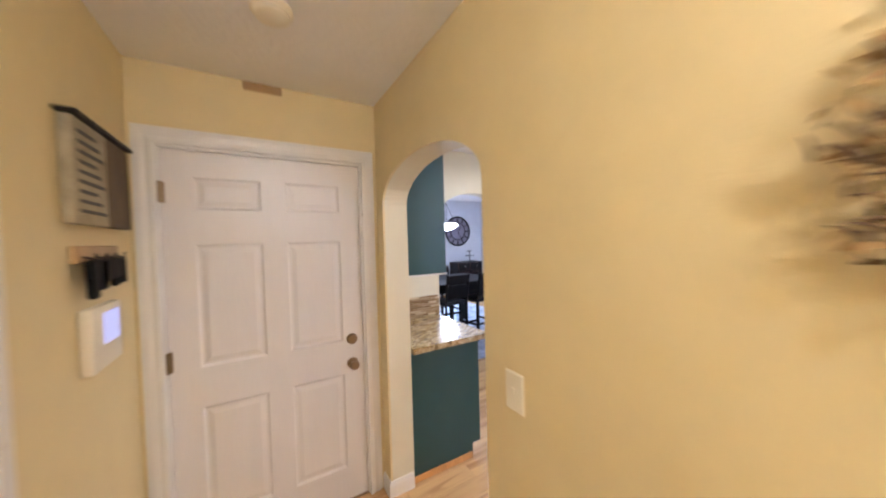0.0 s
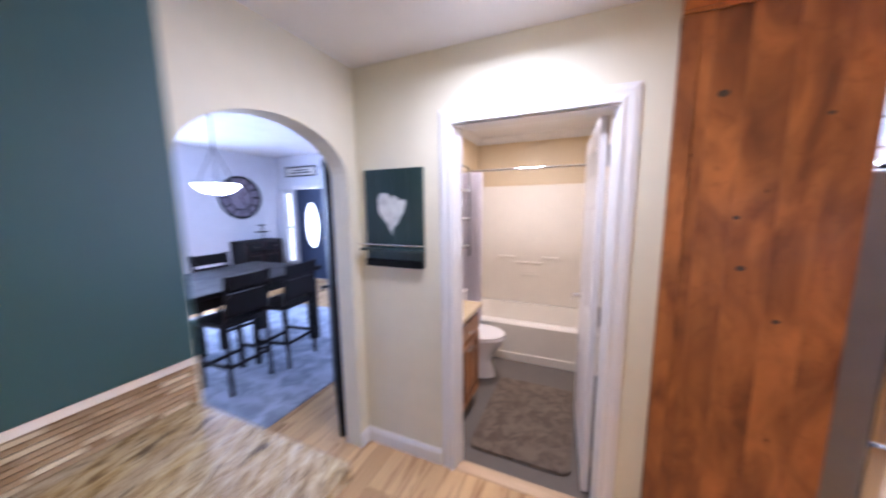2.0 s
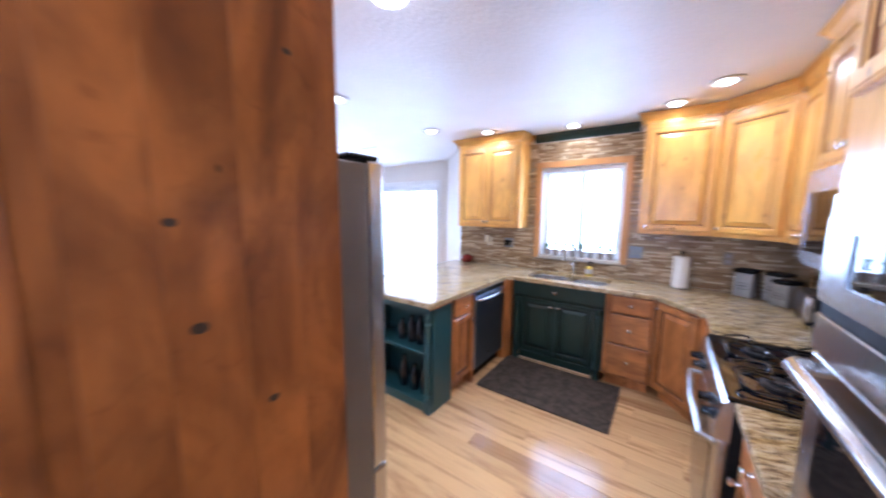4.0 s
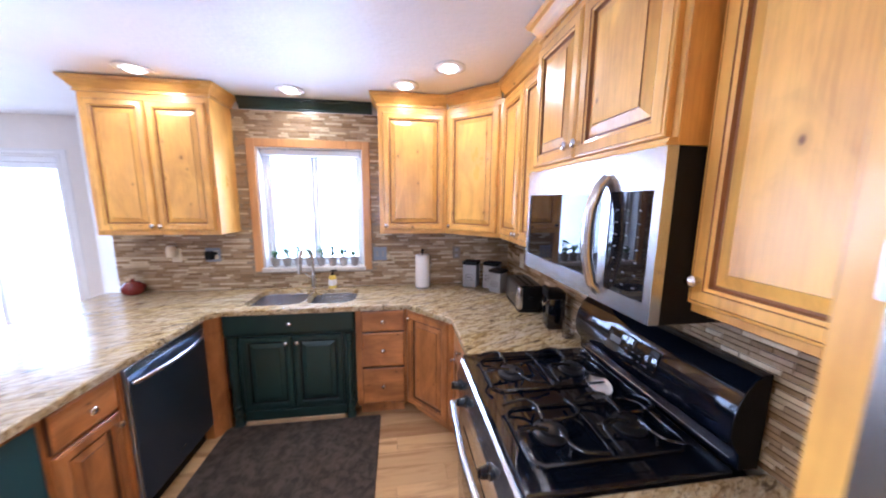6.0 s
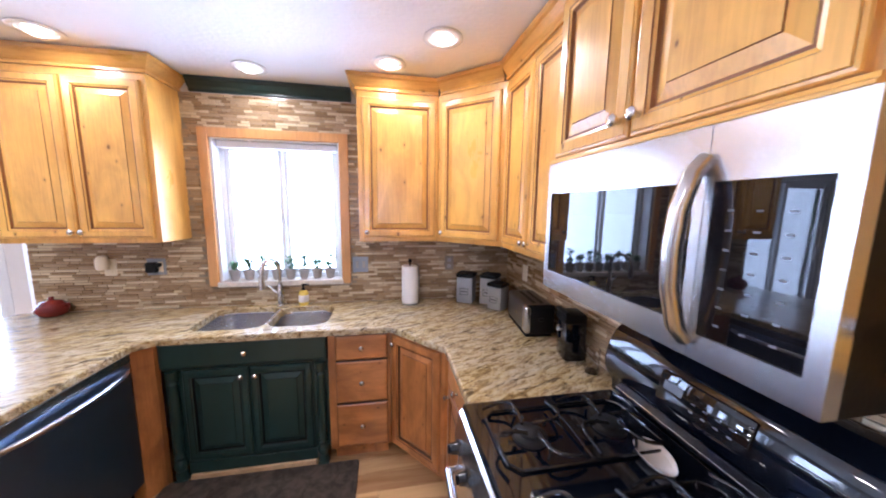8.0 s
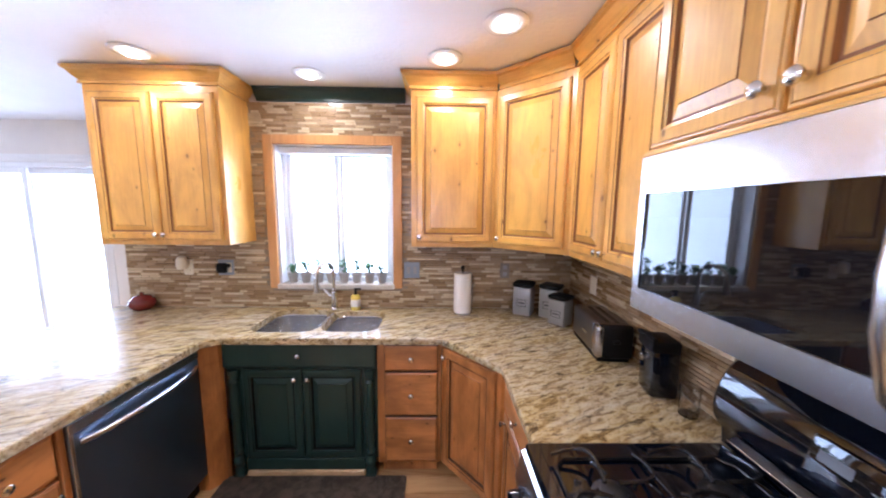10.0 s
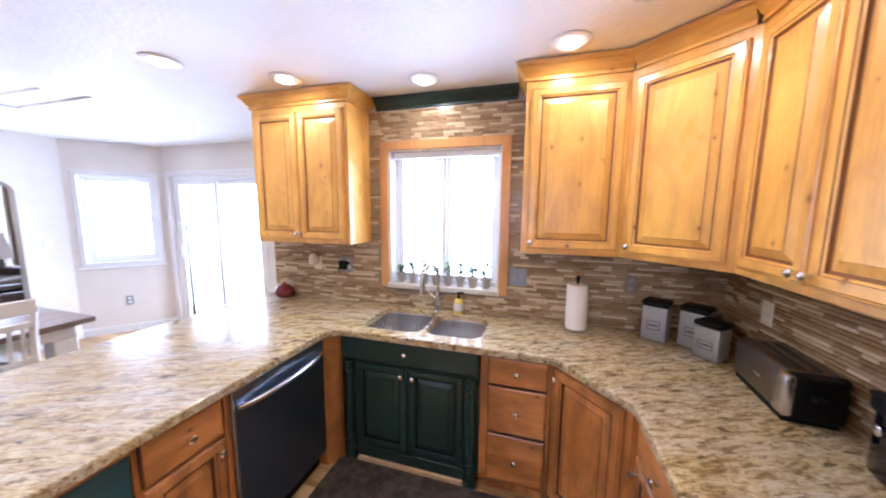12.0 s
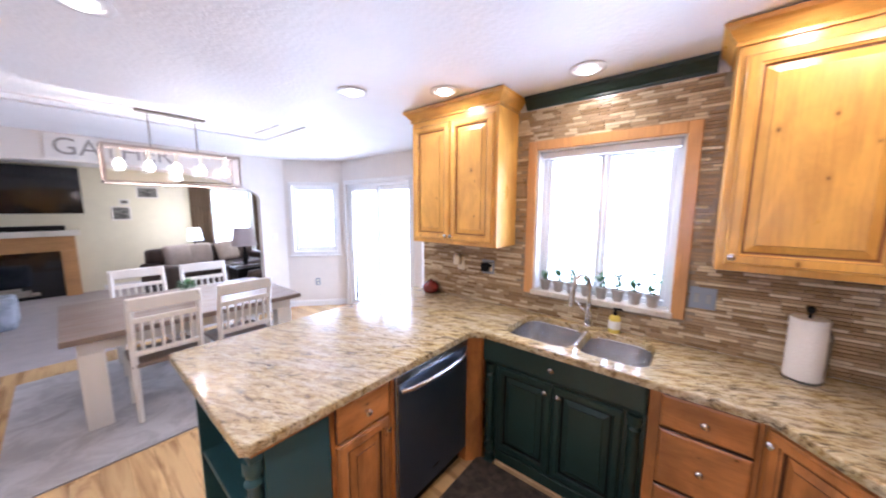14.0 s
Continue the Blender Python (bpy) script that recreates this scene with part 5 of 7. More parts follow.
# ---- tall oven cabinet ----
m = pose(1.655, -0.36, 0, 0, 0, 90)
tall = cabinet("oven_cabinet", "tall honey alder cabinet holding the wall oven and microwave", m, 0.755, 0.60, 0, ZC, [
    ("door", 0.03, 1.82, 0.373, ZT - 0.03, 0.352, 1.86), ("door", 0.382, 1.82, 0.725, ZT - 0.03, 0.402, 1.86), ("drawer", 0.03, 0.125, 0.725, 0.40, 0.378, 0.27)], toe=0.10)
crown(tall, [(0.755, 0.6), (0.755, 0.0), (0.0, 0.0), (0.0, 0.30)], ZC)
ov = thing("wall_oven", "stainless built-in wall oven with a bar handle", "oven", m)
part("door", bx(0.045, -0.013, 0.60, 0.71, -0.001, 1.285, bevel=0.004, seg=2), M_STEEL, ov)
part("oven_window", bx(0.13, -0.0155, 0.72, 0.625, -0.012, 1.21, bevel=0.001), M_OVENGL, ov.children[-1], "black oven window")
part("control_strip", bx(0.03, -0.015, 1.29, 0.725, -0.001, 1.371, bevel=0.003), M_STEEL, ov)
part("vent_slot", bx(0.03, -0.008, 1.372, 0.725, -0.001, 1.40), M_BLACK, ov)
b = tube(bmesh.new(), [(0.10, -0.012, 1.262), (0.10, -0.05, 1.268), (0.125, -0.062, 1.27), (0.63, -0.062, 1.27), (0.655, -0.05, 1.268), (0.655, -0.012, 1.262)], 0.015, 12)
part("handle", b, M_STEEL, ov, "heavy bar handle", True)
mo = thing("built_in_microwave", "stainless built-in microwave above the wall oven", "microwave", m)
b = bmesh.new()
poly(b, [(0.04, 1.402), (0.715, 1.402), (0.715, 1.578), (0.04, 1.578)], -0.016, 0, [[(0.15, 1.446), (0.56, 1.446), (0.56, 1.548), (0.15, 1.548)]])
bmesh.ops.rotate(b, verts=b.verts, matrix=Matrix.Rotation(radians(90), 3, "X"), cent=(0, 0, 0))
bmesh.ops.translate(b, verts=b.verts, vec=(0, -0.018, 0))
part("door", b, M_STEEL, mo)
part("window", bx(0.145, -0.013, 1.443, 0.565, -0.004, 1.551), M_OVENGL, mo, "dark mirror-like glass")
part("surround", bx(0.03, -0.012, 1.58, 0.725, -0.0005, 1.625), M_STEEL, mo)

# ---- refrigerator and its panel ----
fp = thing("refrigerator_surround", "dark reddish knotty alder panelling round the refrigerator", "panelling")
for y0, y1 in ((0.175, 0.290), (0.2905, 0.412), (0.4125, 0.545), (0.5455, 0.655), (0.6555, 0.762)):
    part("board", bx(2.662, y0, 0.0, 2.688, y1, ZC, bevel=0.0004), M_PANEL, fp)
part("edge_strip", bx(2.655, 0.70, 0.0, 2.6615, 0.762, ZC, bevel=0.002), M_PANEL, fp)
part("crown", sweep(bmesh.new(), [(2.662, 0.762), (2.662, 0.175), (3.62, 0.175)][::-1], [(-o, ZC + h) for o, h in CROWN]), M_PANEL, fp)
for ky, kz, kr in ((0.609, 2.038, 0.017), (0.498, 1.357, 0.014), (0.37, 1.15, 0.011), (0.528, 1.56, 0.010), (0.30, 1.93, 0.009)):
    o = part("knot", lathe(bmesh.new(), [(kr, 0.0), (kr * 0.9, -0.0008), (kr * 0.5, -0.0004), (kr * 0.1, -0.0003)], (0, 0, 0), 14, "x"), M_SOFA, fp)
    o.matrix_basis = pose(2.6622, ky, kz, 0, 0, 0) @ Matrix.Diagonal((1, 1.15, 0.85, 1))
fr = thing("refrigerator", "grey-sided stainless refrigerator in the alder surround", "refrigerator", pose(2.70, 0.0, 0))
part("body", bx(0.0, 0.045, 0.02, 0.90, 0.72, 1.725, bevel=0.006, seg=2), M_FRIDGE, fr)
part("door", bx(0.0, -0.02, 0.70, 0.448, 0.04, 1.735, bevel=0.008, seg=2), M_STEELV, fr)
part("door", bx(0.452, -0.02, 0.70, 0.90, 0.04, 1.735, bevel=0.008, seg=2), M_STEELV, fr)
part("freezer_drawer", bx(0.0, -0.02, 0.06, 0.90, 0.04, 0.69, bevel=0.008, seg=2), M_STEELV, fr)
for x in (0.41, 0.49):
    part("handle", tube(bmesh.new(), [(x, -0.02, 0.80), (x, -0.06, 0.82), (x, -0.06, 1.58), (x, -0.02, 1.60)], 0.011, 8), M_STEEL, fr, "", True)
part("freezer_handle", tube(bmesh.new(), [(0.08, -0.02, 0.62), (0.08, -0.06, 0.62), (0.82, -0.06, 0.62), (0.82, -0.02, 0.62)], 0.011, 8), M_STEEL, fr, "", True)
for x in (0.05, 0.85):
    part("hinge_cover", bx(x - 0.04, -0.01, 1.736, x + 0.04, 0.10, 1.752, bevel=0.004), M_BLACK, fr)
part("grille", bx(0.01, 0.02, 0.0, 0.89, 0.05, 0.058), M_BLACK, fr)
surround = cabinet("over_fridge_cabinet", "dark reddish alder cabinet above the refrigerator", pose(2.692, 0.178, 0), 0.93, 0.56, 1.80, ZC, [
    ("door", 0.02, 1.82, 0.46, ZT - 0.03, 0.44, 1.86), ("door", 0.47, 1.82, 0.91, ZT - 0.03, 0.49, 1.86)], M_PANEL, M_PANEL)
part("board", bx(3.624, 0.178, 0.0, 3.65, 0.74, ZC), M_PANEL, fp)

# ---- coffee counter beside the arch ----
c = thing("entry_base_cabinet", "teal painted base cabinet with a plain end panel by the arch", "cabinet", pose(1.072, 1.70, 0))
b = bmesh.new()
box(b, 0, 0, 0.10, 0.545, 0.685, 0.866, bevel=0.002)
box(b, 0, 0.002, 0.0, 0.475, 0.685, 0.10)
part("body", b, M_TEAL, c)
part("toe_strip", bx(0.0, -0.008, 0.0, 0.47, 0.0, 0.045, bevel=0.002), M_CASING, c)
f = part("door", raised(0, 0, 0.62, 0.72, 0.055, 0.018, 0), M_TEAL, c, second=M_TEAL)
f.matrix_basis = pose(0.5635, 0.03, 0.12, 0, 0, 90)
c = thing("entry_upper_cabinet", "teal painted upper cabinet with a plain end panel by the arch", "cabinet", pose(1.072, 1.70, 0))
part("body", bx(0, 0, 1.365, 0.285, 0.685, 2.43, bevel=0.002), M_TEAL, c)
part("light_rail", bx(0, 0.002, 1.352, 0.283, 0.68, 1.3645), M_CHALK, c)
f = part("door", raised(0, 0, 0.62, 0.98, 0.055, 0.018, 0), M_TEAL, c, second=M_TEAL)
f.matrix_basis = pose(0.304, 0.03, 1.385, 0, 0, 90)
b = poly(bmesh.new(), [(1.068, 1.645), (1.655, 1.645), (1.67, 1.66), (1.67, 2.386), (1.068, 2.386)], 0.867, 0.905)
single("worktop", b, M_GRANITE, "polished granite worktop beside the arch", "worktop")

# ---- lights' fittings ----
def can_light(x, y):
    t = thing("recessed_light", "lit round recessed ceiling light with a white trim ring", "ceiling light", pose(x, y, H), "recessed ceiling lights")
    part("trim_ring", lathe(bmesh.new(), [(0.095, -0.001), (0.098, -0.006), (0.085, -0.012), (0.068, -0.008), (0.066, -0.002)], (0, 0, 0), 32), M_VINYL, t, "", True)
    part("baffle", lathe(bmesh.new(), [(0.066, -0.003), (0.048, -0.0015)], (0, 0, 0), 28), M_VINYL, t, "", True)
    part("lens", lathe(bmesh.new(), [(0.0475, -0.002), (0.046, -0.012), (0.036, -0.022), (0.01, -0.026)], (0, 0, 0), 28), M_CAN, t, "glowing lens", True)


for x, y in CANS:
    can_light(x, y)


def flush_light(x, y, label, r=0.15):
    t = thing("flush_ceiling_light", label, "ceiling light", pose(x, y, H))
    part("pan", lathe(bmesh.new(), [(r, -0.001), (r + 0.006, -0.012), (r, -0.028), (r - 0.01, -0.03)], (0, 0, 0), 32), M_WHITE, t, "", True)
    part("bowl", lathe(bmesh.new(), [(r - 0.01, -0.025), (r - 0.016, -0.036), (r * 0.7, -0.054), (r * 0.35, -0.062), (0.01, -0.064)], (0, 0, 0), 32), M_FLUSH, t, "glowing glass bowl", True)


flush_light(2.23, 1.42, "lit round flush ceiling light by the bathroom door", 0.10)
flush_light(2.88, -0.23, "lit round flush ceiling light by the refrigerator", 0.095)
flush_light(3.95, 1.62, "lit round flush ceiling light in the bathroom")
# added fitting for the hall fill, never in view
flush_light(0.3, -1.0, "unseen flush ceiling light added to go with the hall fill lamp")

# ---- kitchen wall plates and counter things ----
def plate(name, label, category, m, w, h, material, marks, insert=None):
    t = thing(name, label, category, m)
    part("cover", loops(bmesh.new(), -w / 2, -h / 2, w / 2, h / 2, [(0, 0), (0, -0.003), (0.004, -0.006)]), material, t)
    for x, z, mw_, mh in marks:
        part("insert", bx(x - mw_ / 2, -0.010, z - mh / 2, x + mw_ / 2, -0.0055, z + mh / 2, bevel=0.0015), insert or M_PLATE, t)
    return t


YT = -2.918
plate("light_switch", "blue-grey double switch plate on the mosaic", "switch", pose(2.185, YT, 1.19, 0, 0, 180), 0.115, 0.12, M_BLUEPL, [(-0.025, 0, 0.022, 0.05), (0.025, 0, 0.022, 0.05)], M_CANIS)
plate("wall_outlet", "taupe outlet plate on the mosaic", "outlet", pose(1.50, YT, 1.19, 0, 0, 180), 0.072, 0.115, M_TAUPE, [(0, 0.025, 0.03, 0.03), (0, -0.025, 0.03, 0.03)], M_CANIS)
plate("wall_outlet", "grey outlet plate on the mosaic", "outlet", pose(3.53, YT, 1.20, 0, 0, 180), 0.115, 0.115, M_BLUEPL, [(0.025, 0, 0.03, 0.07)])
plate("wall_outlet", "pale outlet plate on the mosaic", "outlet", pose(3.80, YT, 1.20, 0, 0, 180), 0.072, 0.115, M_PLATE, [(0, -0.03, 0.03, 0.03)])
plate("wall_outlet", "ivory outlet plate on the mosaic behind the toaster", "outlet", pose(1.013, -2.565, 1.17, 0, 0, 90), 0.072, 0.115, M_PLATE, [(0, 0.025, 0.03, 0.03), (0, -0.025, 0.03, 0.03)])
b = lathe(bmesh.new(), [(0.03, 0.0), (0.035, 0.02), (0.034, 0.06), (0.024, 0.085), (0.012, 0.09)], (0, 0, 0), 16)
box(b, -0.02, -0.05, 0.02, 0.02, -0.02, 0.05, bevel=0.004)
single("air_freshener", b, M_PLATE, "white plug-in air freshener", "air freshener", pose(3.81, -2.872, 1.195), smooth=True)
b = bx(-0.035, -0.02, -0.035, 0.03, 0.02, 0.035, bevel=0.012, seg=2)
box(b, -0.06, -0.012, 0.005, -0.03, 0.012, 0.03, bevel=0.005)
single("plug_adapter", b, M_BLACK, "black plug adapter in the outlet", "adapter", pose(3.545, -2.885, 1.20))
# sugar pot
t = thing("lidded_pot", "oxblood glazed lidded pot with a small handle", "pot", pose(4.09, -2.845, 0.905))
part("bowl", lathe(bmesh.new(), [(0.045, 0), (0.068, 0.018), (0.078, 0.045), (0.070, 0.072), (0.056, 0.082)], (0, 0, 0), 24), M_RED, t, "", True)
part("lid", lathe(bmesh.new(), [(0.058, 0.082), (0.048, 0.096), (0.025, 0.105), (0.010, 0.107), (0.014, 0.118), (0.007, 0.127)], (0, 0, 0), 24), M_RED, t, "", True)
part("lug", tube(bmesh.new(), [(-0.068, 0, 0.055), (-0.092, 0, 0.062), (-0.09, 0, 0.078), (-0.06, 0, 0.074)], 0.007, 8), M_RED, t, "", True)
# soap
t = thing("soap_bottle", "yellow soap bottle with a black pump", "soap dispenser", pose(2.59, -2.875, 0.905))
part("bottle", lathe(bmesh.new(), [(0.03, 0), (0.033, 0.01), (0.033, 0.09), (0.025, 0.105), (0.012, 0.11)], (0, 0, 0), 18), M_SOAP, t, "", True)
part("label_band", lathe(bmesh.new(), [(0.0335, 0.025), (0.0340, 0.026), (0.0340, 0.075), (0.0335, 0.076)], (0, 0, 0), 18), M_PAPER, t, "", True)
b = cyl(bmesh.new(), (0, 0, 0.108), (0, 0, 0.145), 0.012, 0.006, 12)
box(b, -0.04, -0.006, 0.145, 0.012, 0.006, 0.157, bevel=0.003)
part("pump", b, M_BLACK, t, "black pump")
# paper towel
t = thing("paper_towel_roll", "white paper towel roll on an upright metal holder", "paper towel", pose(1.82, -2.80, 0.905))
part("base", lathe(bmesh.new(), [(0.066, 0), (0.066, 0.007), (0.02, 0.013)], (0, 0, 0), 24), M_CHROME, t, "", True)
part("rod", lathe(bmesh.new(), [(0.006, 0.01), (0.006, 0.31), (0.013, 0.318), (0.013, 0.335), (0.004, 0.342)], (0, 0, 0), 12), M_BLACK, t, "", True)
part("roll", lathe(bmesh.new(), [(0.02, 0.016), (0.060, 0.014), (0.061, 0.02), (0.061, 0.285), (0.058, 0.29), (0.02, 0.288)], (0, 0, 0), 32), M_PAPER, t, "", True)
part("side_arm", tube(bmesh.new(), [(-0.068, 0, 0.008), (-0.070, 0, 0.22), (-0.06, 0.0, 0.25)], 0.004, 6), M_CHROME, t, "", True)


def canister(x, y, rz, h, w):
    t = thing("canister", "grey tin canister with a dark lid and a lettered label", "canister", pose(x, y, 0.905, 0, 0, rz), "canisters on the worktop")
    part("tin", bx(-w / 2, -w / 2, 0, w / 2, w / 2, h, bevel=0.012, seg=2), M_CANIS, t, "", True)
    part("lid", bx(-w / 2 - 0.003, -w / 2 - 0.003, h + 0.001, w / 2 + 0.003, w / 2 + 0.003, h + 0.028, bevel=0.008, seg=2), M_BLACK, t, "dark lid", True)
    b = bmesh.new()
    for q in ((-0.032, 0.33, 0.032, 0.345), (-0.032, 0.57, 0.032, 0.585), (-0.032, 0.345, -0.029, 0.57), (0.029, 0.345, 0.032, 0.57), (-0.022, 0.44, 0.022, 0.48)):
        box(b, q[0], -w / 2 - 0.002, q[1] * h, q[2], -w / 2 + 0.001, q[3] * h)
    part("label", b, M_DARKTXT, t, "dark framed lettering")


canister(1.385, -2.80, 150, 0.20, 0.125)
canister(1.215, -2.735, 140, 0.20, 0.125)
canister(1.20, -2.60, 128, 0.165, 0.115)
# toaster, long side along the wall
t = thing("toaster", "long-slot toaster in black with brushed steel ends", "toaster", pose(1.125, -2.235, 0.905, 0, 0, 84))
part("shell", bx(-0.20, -0.085, 0.018, 0.13, 0.085, 0.185, bevel=0.022, seg=3), M_TOAST, t, "smoky steel shell", True)
part("end_panel", bx(0.13, -0.080, 0.018, 0.165, 0.085, 0.185, bevel=0.015, seg=3), M_BLACK, t, "black plastic end", True)
part("corner_strip", bx(0.10, -0.089, 0.022, 0.168, -0.052, 0.180, bevel=0.014, seg=3), M_STEEL, t, "bright steel corner strip", True)
part("slot", bx(-0.14, -0.03, 0.183, 0.11, -0.008, 0.1865), M_IRON, t)
part("slot", bx(-0.14, 0.015, 0.183, 0.11, 0.037, 0.1865), M_IRON, t)
part("foot_rail", bx(-0.185, -0.075, 0.0, 0.15, 0.075, 0.018), M_BLACK, t)
part("lever", bx(0.165, -0.015, 0.10, 0.185, 0.015, 0.118, bevel=0.004), M_BLACK, t)
part("badge", bx(-0.03, -0.0865, 0.09, 0.02, -0.0845, 0.10), M_CHROME, t)
# can opener
t = thing("can_opener", "tall black electric can opener", "can opener", pose(1.105, -1.835, 0.905, 0, 0, 80))
part("body", bx(-0.055, -0.05, 0.0, 0.055, 0.055, 0.205, bevel=0.015, seg=2), M_BLACKGL, t, "", True)
part("head", bx(-0.062, -0.06, 0.185, 0.062, 0.05, 0.235, bevel=0.014, seg=2), M_BLACK, t, "", True)
part("lever", tube(bmesh.new(), [(-0.05, -0.055, 0.235), (0.0, -0.06, 0.25), (0.065, -0.05, 0.24)], 0.010, 8), M_BLACK, t, "", True)
part("cutter", lathe(bmesh.new(), [(0.016, -0.05), (0.016, -0.068), (0.008, -0.072)], (0, 0, 0.15), 14, "y"), M_CHROME, t, "", True)
b = lathe(bmesh.new(), [(0.028, 0), (0.033, 0.11), (0.030, 0.11), (0.026, 0.008)], (0, 0, 0), 20)
single("drinking_glass", b, M_GLASS, "clear drinking glass beside the range", "glass", pose(1.09, -1.69, 0.905), smooth=True)

# herb pots on the sill
R = random.Random(4)


def herb_pot(x, h):
    t = thing("herb_pot", "small whitewashed pot with a green herb on the window sill", "potted plant", pose(x, -2.962, 1.082), "herb pots on the sill")
    part("pot", lathe(bmesh.new(), [(0.026, 0), (0.035, 0.062), (0.038, 0.062), (0.038, 0.076), (0.033, 0.076), (0.031, 0.066)], (0, 0, 0), 16), M_POT, t, "", True)
    b = bmesh.new()
    for i in range(44):
        a, r = R.uniform(0, 6.28), R.uniform(0.0, 0.03)
        p = Vector((r * math.cos(a), r * math.sin(a), R.uniform(0.075, 0.075 + h)))
        d = Vector((math.cos(a), math.sin(a), R.uniform(0.2, 1.6))).normalized() * R.uniform(0.024, 0.045)
        s = d.cross(Vector((0, 0, 1))).normalized() * 0.011
        vs = [b.verts.new(p), b.verts.new(p + d * 0.5 + s), b.verts.new(p + d), b.verts.new(p + d * 0.5 - s)]
        b.faces.new(vs)
    for i in range(5):
        a = R.uniform(0, 6.28)
        cyl(b, (0, 0, 0.066), (0.02 * math.cos(a), 0.02 * math.sin(a), 0.075 + h), 0.0015, seg=4)
    part("foliage", b, M_LEAF, t)


for i, h in enumerate((0.04, 0.07, 0.09, 0.05, 0.08, 0.10, 0.06, 0.11)):
    herb_pot(3.07 - i * 0.094, h)

# floor mat
b = poly(bmesh.new(), rounded(2.175, -2.385, 3.26, -1.665, 0.02, 4), 0.002, 0.016)
single("kitchen_mat", b, M_MAT, "charcoal textured kitchen mat in front of the sink", "mat")

# ---- hall things ----
plate("light_switch", "ivory switch plate on the yellow hall wall", "switch", pose(0.905, 0.57, 1.12, 0, 0, -90), 0.075, 0.12, M_PLATE, [(0, 0, 0.012, 0.025)])
t = thing("smoke_detector", "round white smoke detector on the hall ceiling", "smoke detector", pose(0.32, 1.16, H))
part("base", lathe(bmesh.new(), [(0.07, -0.001), (0.072, -0.012), (0.062, -0.018)], (0, 0, 0), 28), M_PLATE, t, "", True)
part("cap", lathe(bmesh.new(), [(0.060, -0.018), (0.058, -0.032), (0.04, -0.040), (0.01, -0.041)], (0, 0, 0), 28), M_PLATE, t, "", True)
t = thing("air_register", "small tan metal register at the top of the hall wall", "vent", pose(0.30, 1.786, 2.415))
part("frame", bx(-0.09, -0.006, -0.022, 0.09, 0.0, 0.022, bevel=0.002), M_TAN, t)
for i in range(3):
    part("louvre", bx(-0.08, -0.010, -0.016 + i * 0.012, 0.08, -0.006, -0.010 + i * 0.012), M_TAN, t)
# things on the side wall, local x along +y
sw = pose(-0.24, 1.20, 0, 0, 0, 90)
t = thing("wall_sign", "two-tone wooden wall sign with lines of pale writing", "sign", sw)
part("board", bx(0.0, -0.035, 1.665, 0.24, -0.004, 1.985, bevel=0.003), M_SIGNL, t)
part("board", bx(0.242, -0.035, 1.665, 0.46, -0.004, 1.985, bevel=0.003), M_SIGNB, t, "dark stained half")
part("top_rail", bx(-0.01, -0.05, 1.986, 0.47, 0.0, 2.0, bevel=0.003), M_ESPRESSO, t)
for i in range(9):
    part("line_of_writing", bx(0.03, -0.0375, 1.70 + i * 0.03, 0.21 - 0.03 * (i % 3), -0.0345, 1.711 + i * 0.03), M_DARKTXT, t)
t = thing("key_rack", "small wooden key rack with hanging keys", "key rack", sw)
part("rail", bx(0.03, -0.02, 1.545, 0.36, -0.001, 1.60, bevel=0.004), M_TAN, t)
for i in range(4):
    part("hook", tube(bmesh.new(), [(0.07 + i * 0.08, -0.02, 1.565), (0.07 + i * 0.08, -0.05, 1.555), (0.07 + i * 0.08, -0.05, 1.575)], 0.004, 6), M_IRON, t)
b = bmesh.new()
for i in range(14):
    x = R.uniform(0.02, 0.32)
    box(b, x, -0.055, 1.43 + R.uniform(0, 0.07), x + R.uniform(0.02, 0.05), -0.03, 1.555, bevel=0.006)
single("hanging_key_ring", b, M_BLACK, "dark bunch of keys and straps on the key rack", "keys", sw)
t = thing("alarm_keypad", "white alarm keypad with a blue display", "keypad", sw)
part("housing", bx(0.06, -0.035, 1.19, 0.30, -0.001, 1.40, bevel=0.008, seg=2), M_PLATE, t, "", True)
part("display", bx(0.14, -0.037, 1.27, 0.27, -0.0345, 1.375), M_LCD, t, "blue lit display")
casing("trim_closet", "pale casing of a hall doorway", pose(-0.24, 0.0, 0, 0, 0, 90), 0.0, 0.86, 2.05)
single("door_4", bx(0.0, -0.012, 0.01, 0.86, -0.002, 2.05), M_DOOR, "pale hall closet door, closed", "door", pose(-0.24, 0.0, 0, 0, 0, 90), kind="structure")
# twig wreath on the arch wall
R = random.Random(9)
t = thing("twig_wreath", "dry brown twig wreath on the yellow hall wall", "wreath", pose(0.905, -0.305, 1.69, 0, 0, -90))
for ring_i in range(3):
    b = bmesh.new()
    for i in range(220):
        a0 = R.uniform(0, 6.28)
        r0 = R.gauss(0.20, 0.035)
        lean = a0 + R.uniform(-0.9, 0.9) + R.choice((1.57, -1.57))
        ln = R.uniform(0.02, 0.05)
        d0 = -0.012 - R.uniform(0, 0.04)
        pts = [(r0 * math.cos(a0) + ln * k / 3 * math.cos(lean + 0.12 * k), d0 - 0.006 * k, r0 * math.sin(a0) + ln * k / 3 * math.sin(lean + 0.12 * k)) for k in range(4)]
        tube(b, pts, [0.0024, 0.0042, 0.0034, 0.0010] if i % 3 else [0.0016, 0.0015, 0.0012, 0.0008], 5)
    part("twigs", b, M_TWIG, t)["kind"] = "stuff"
b = bmesh.new()
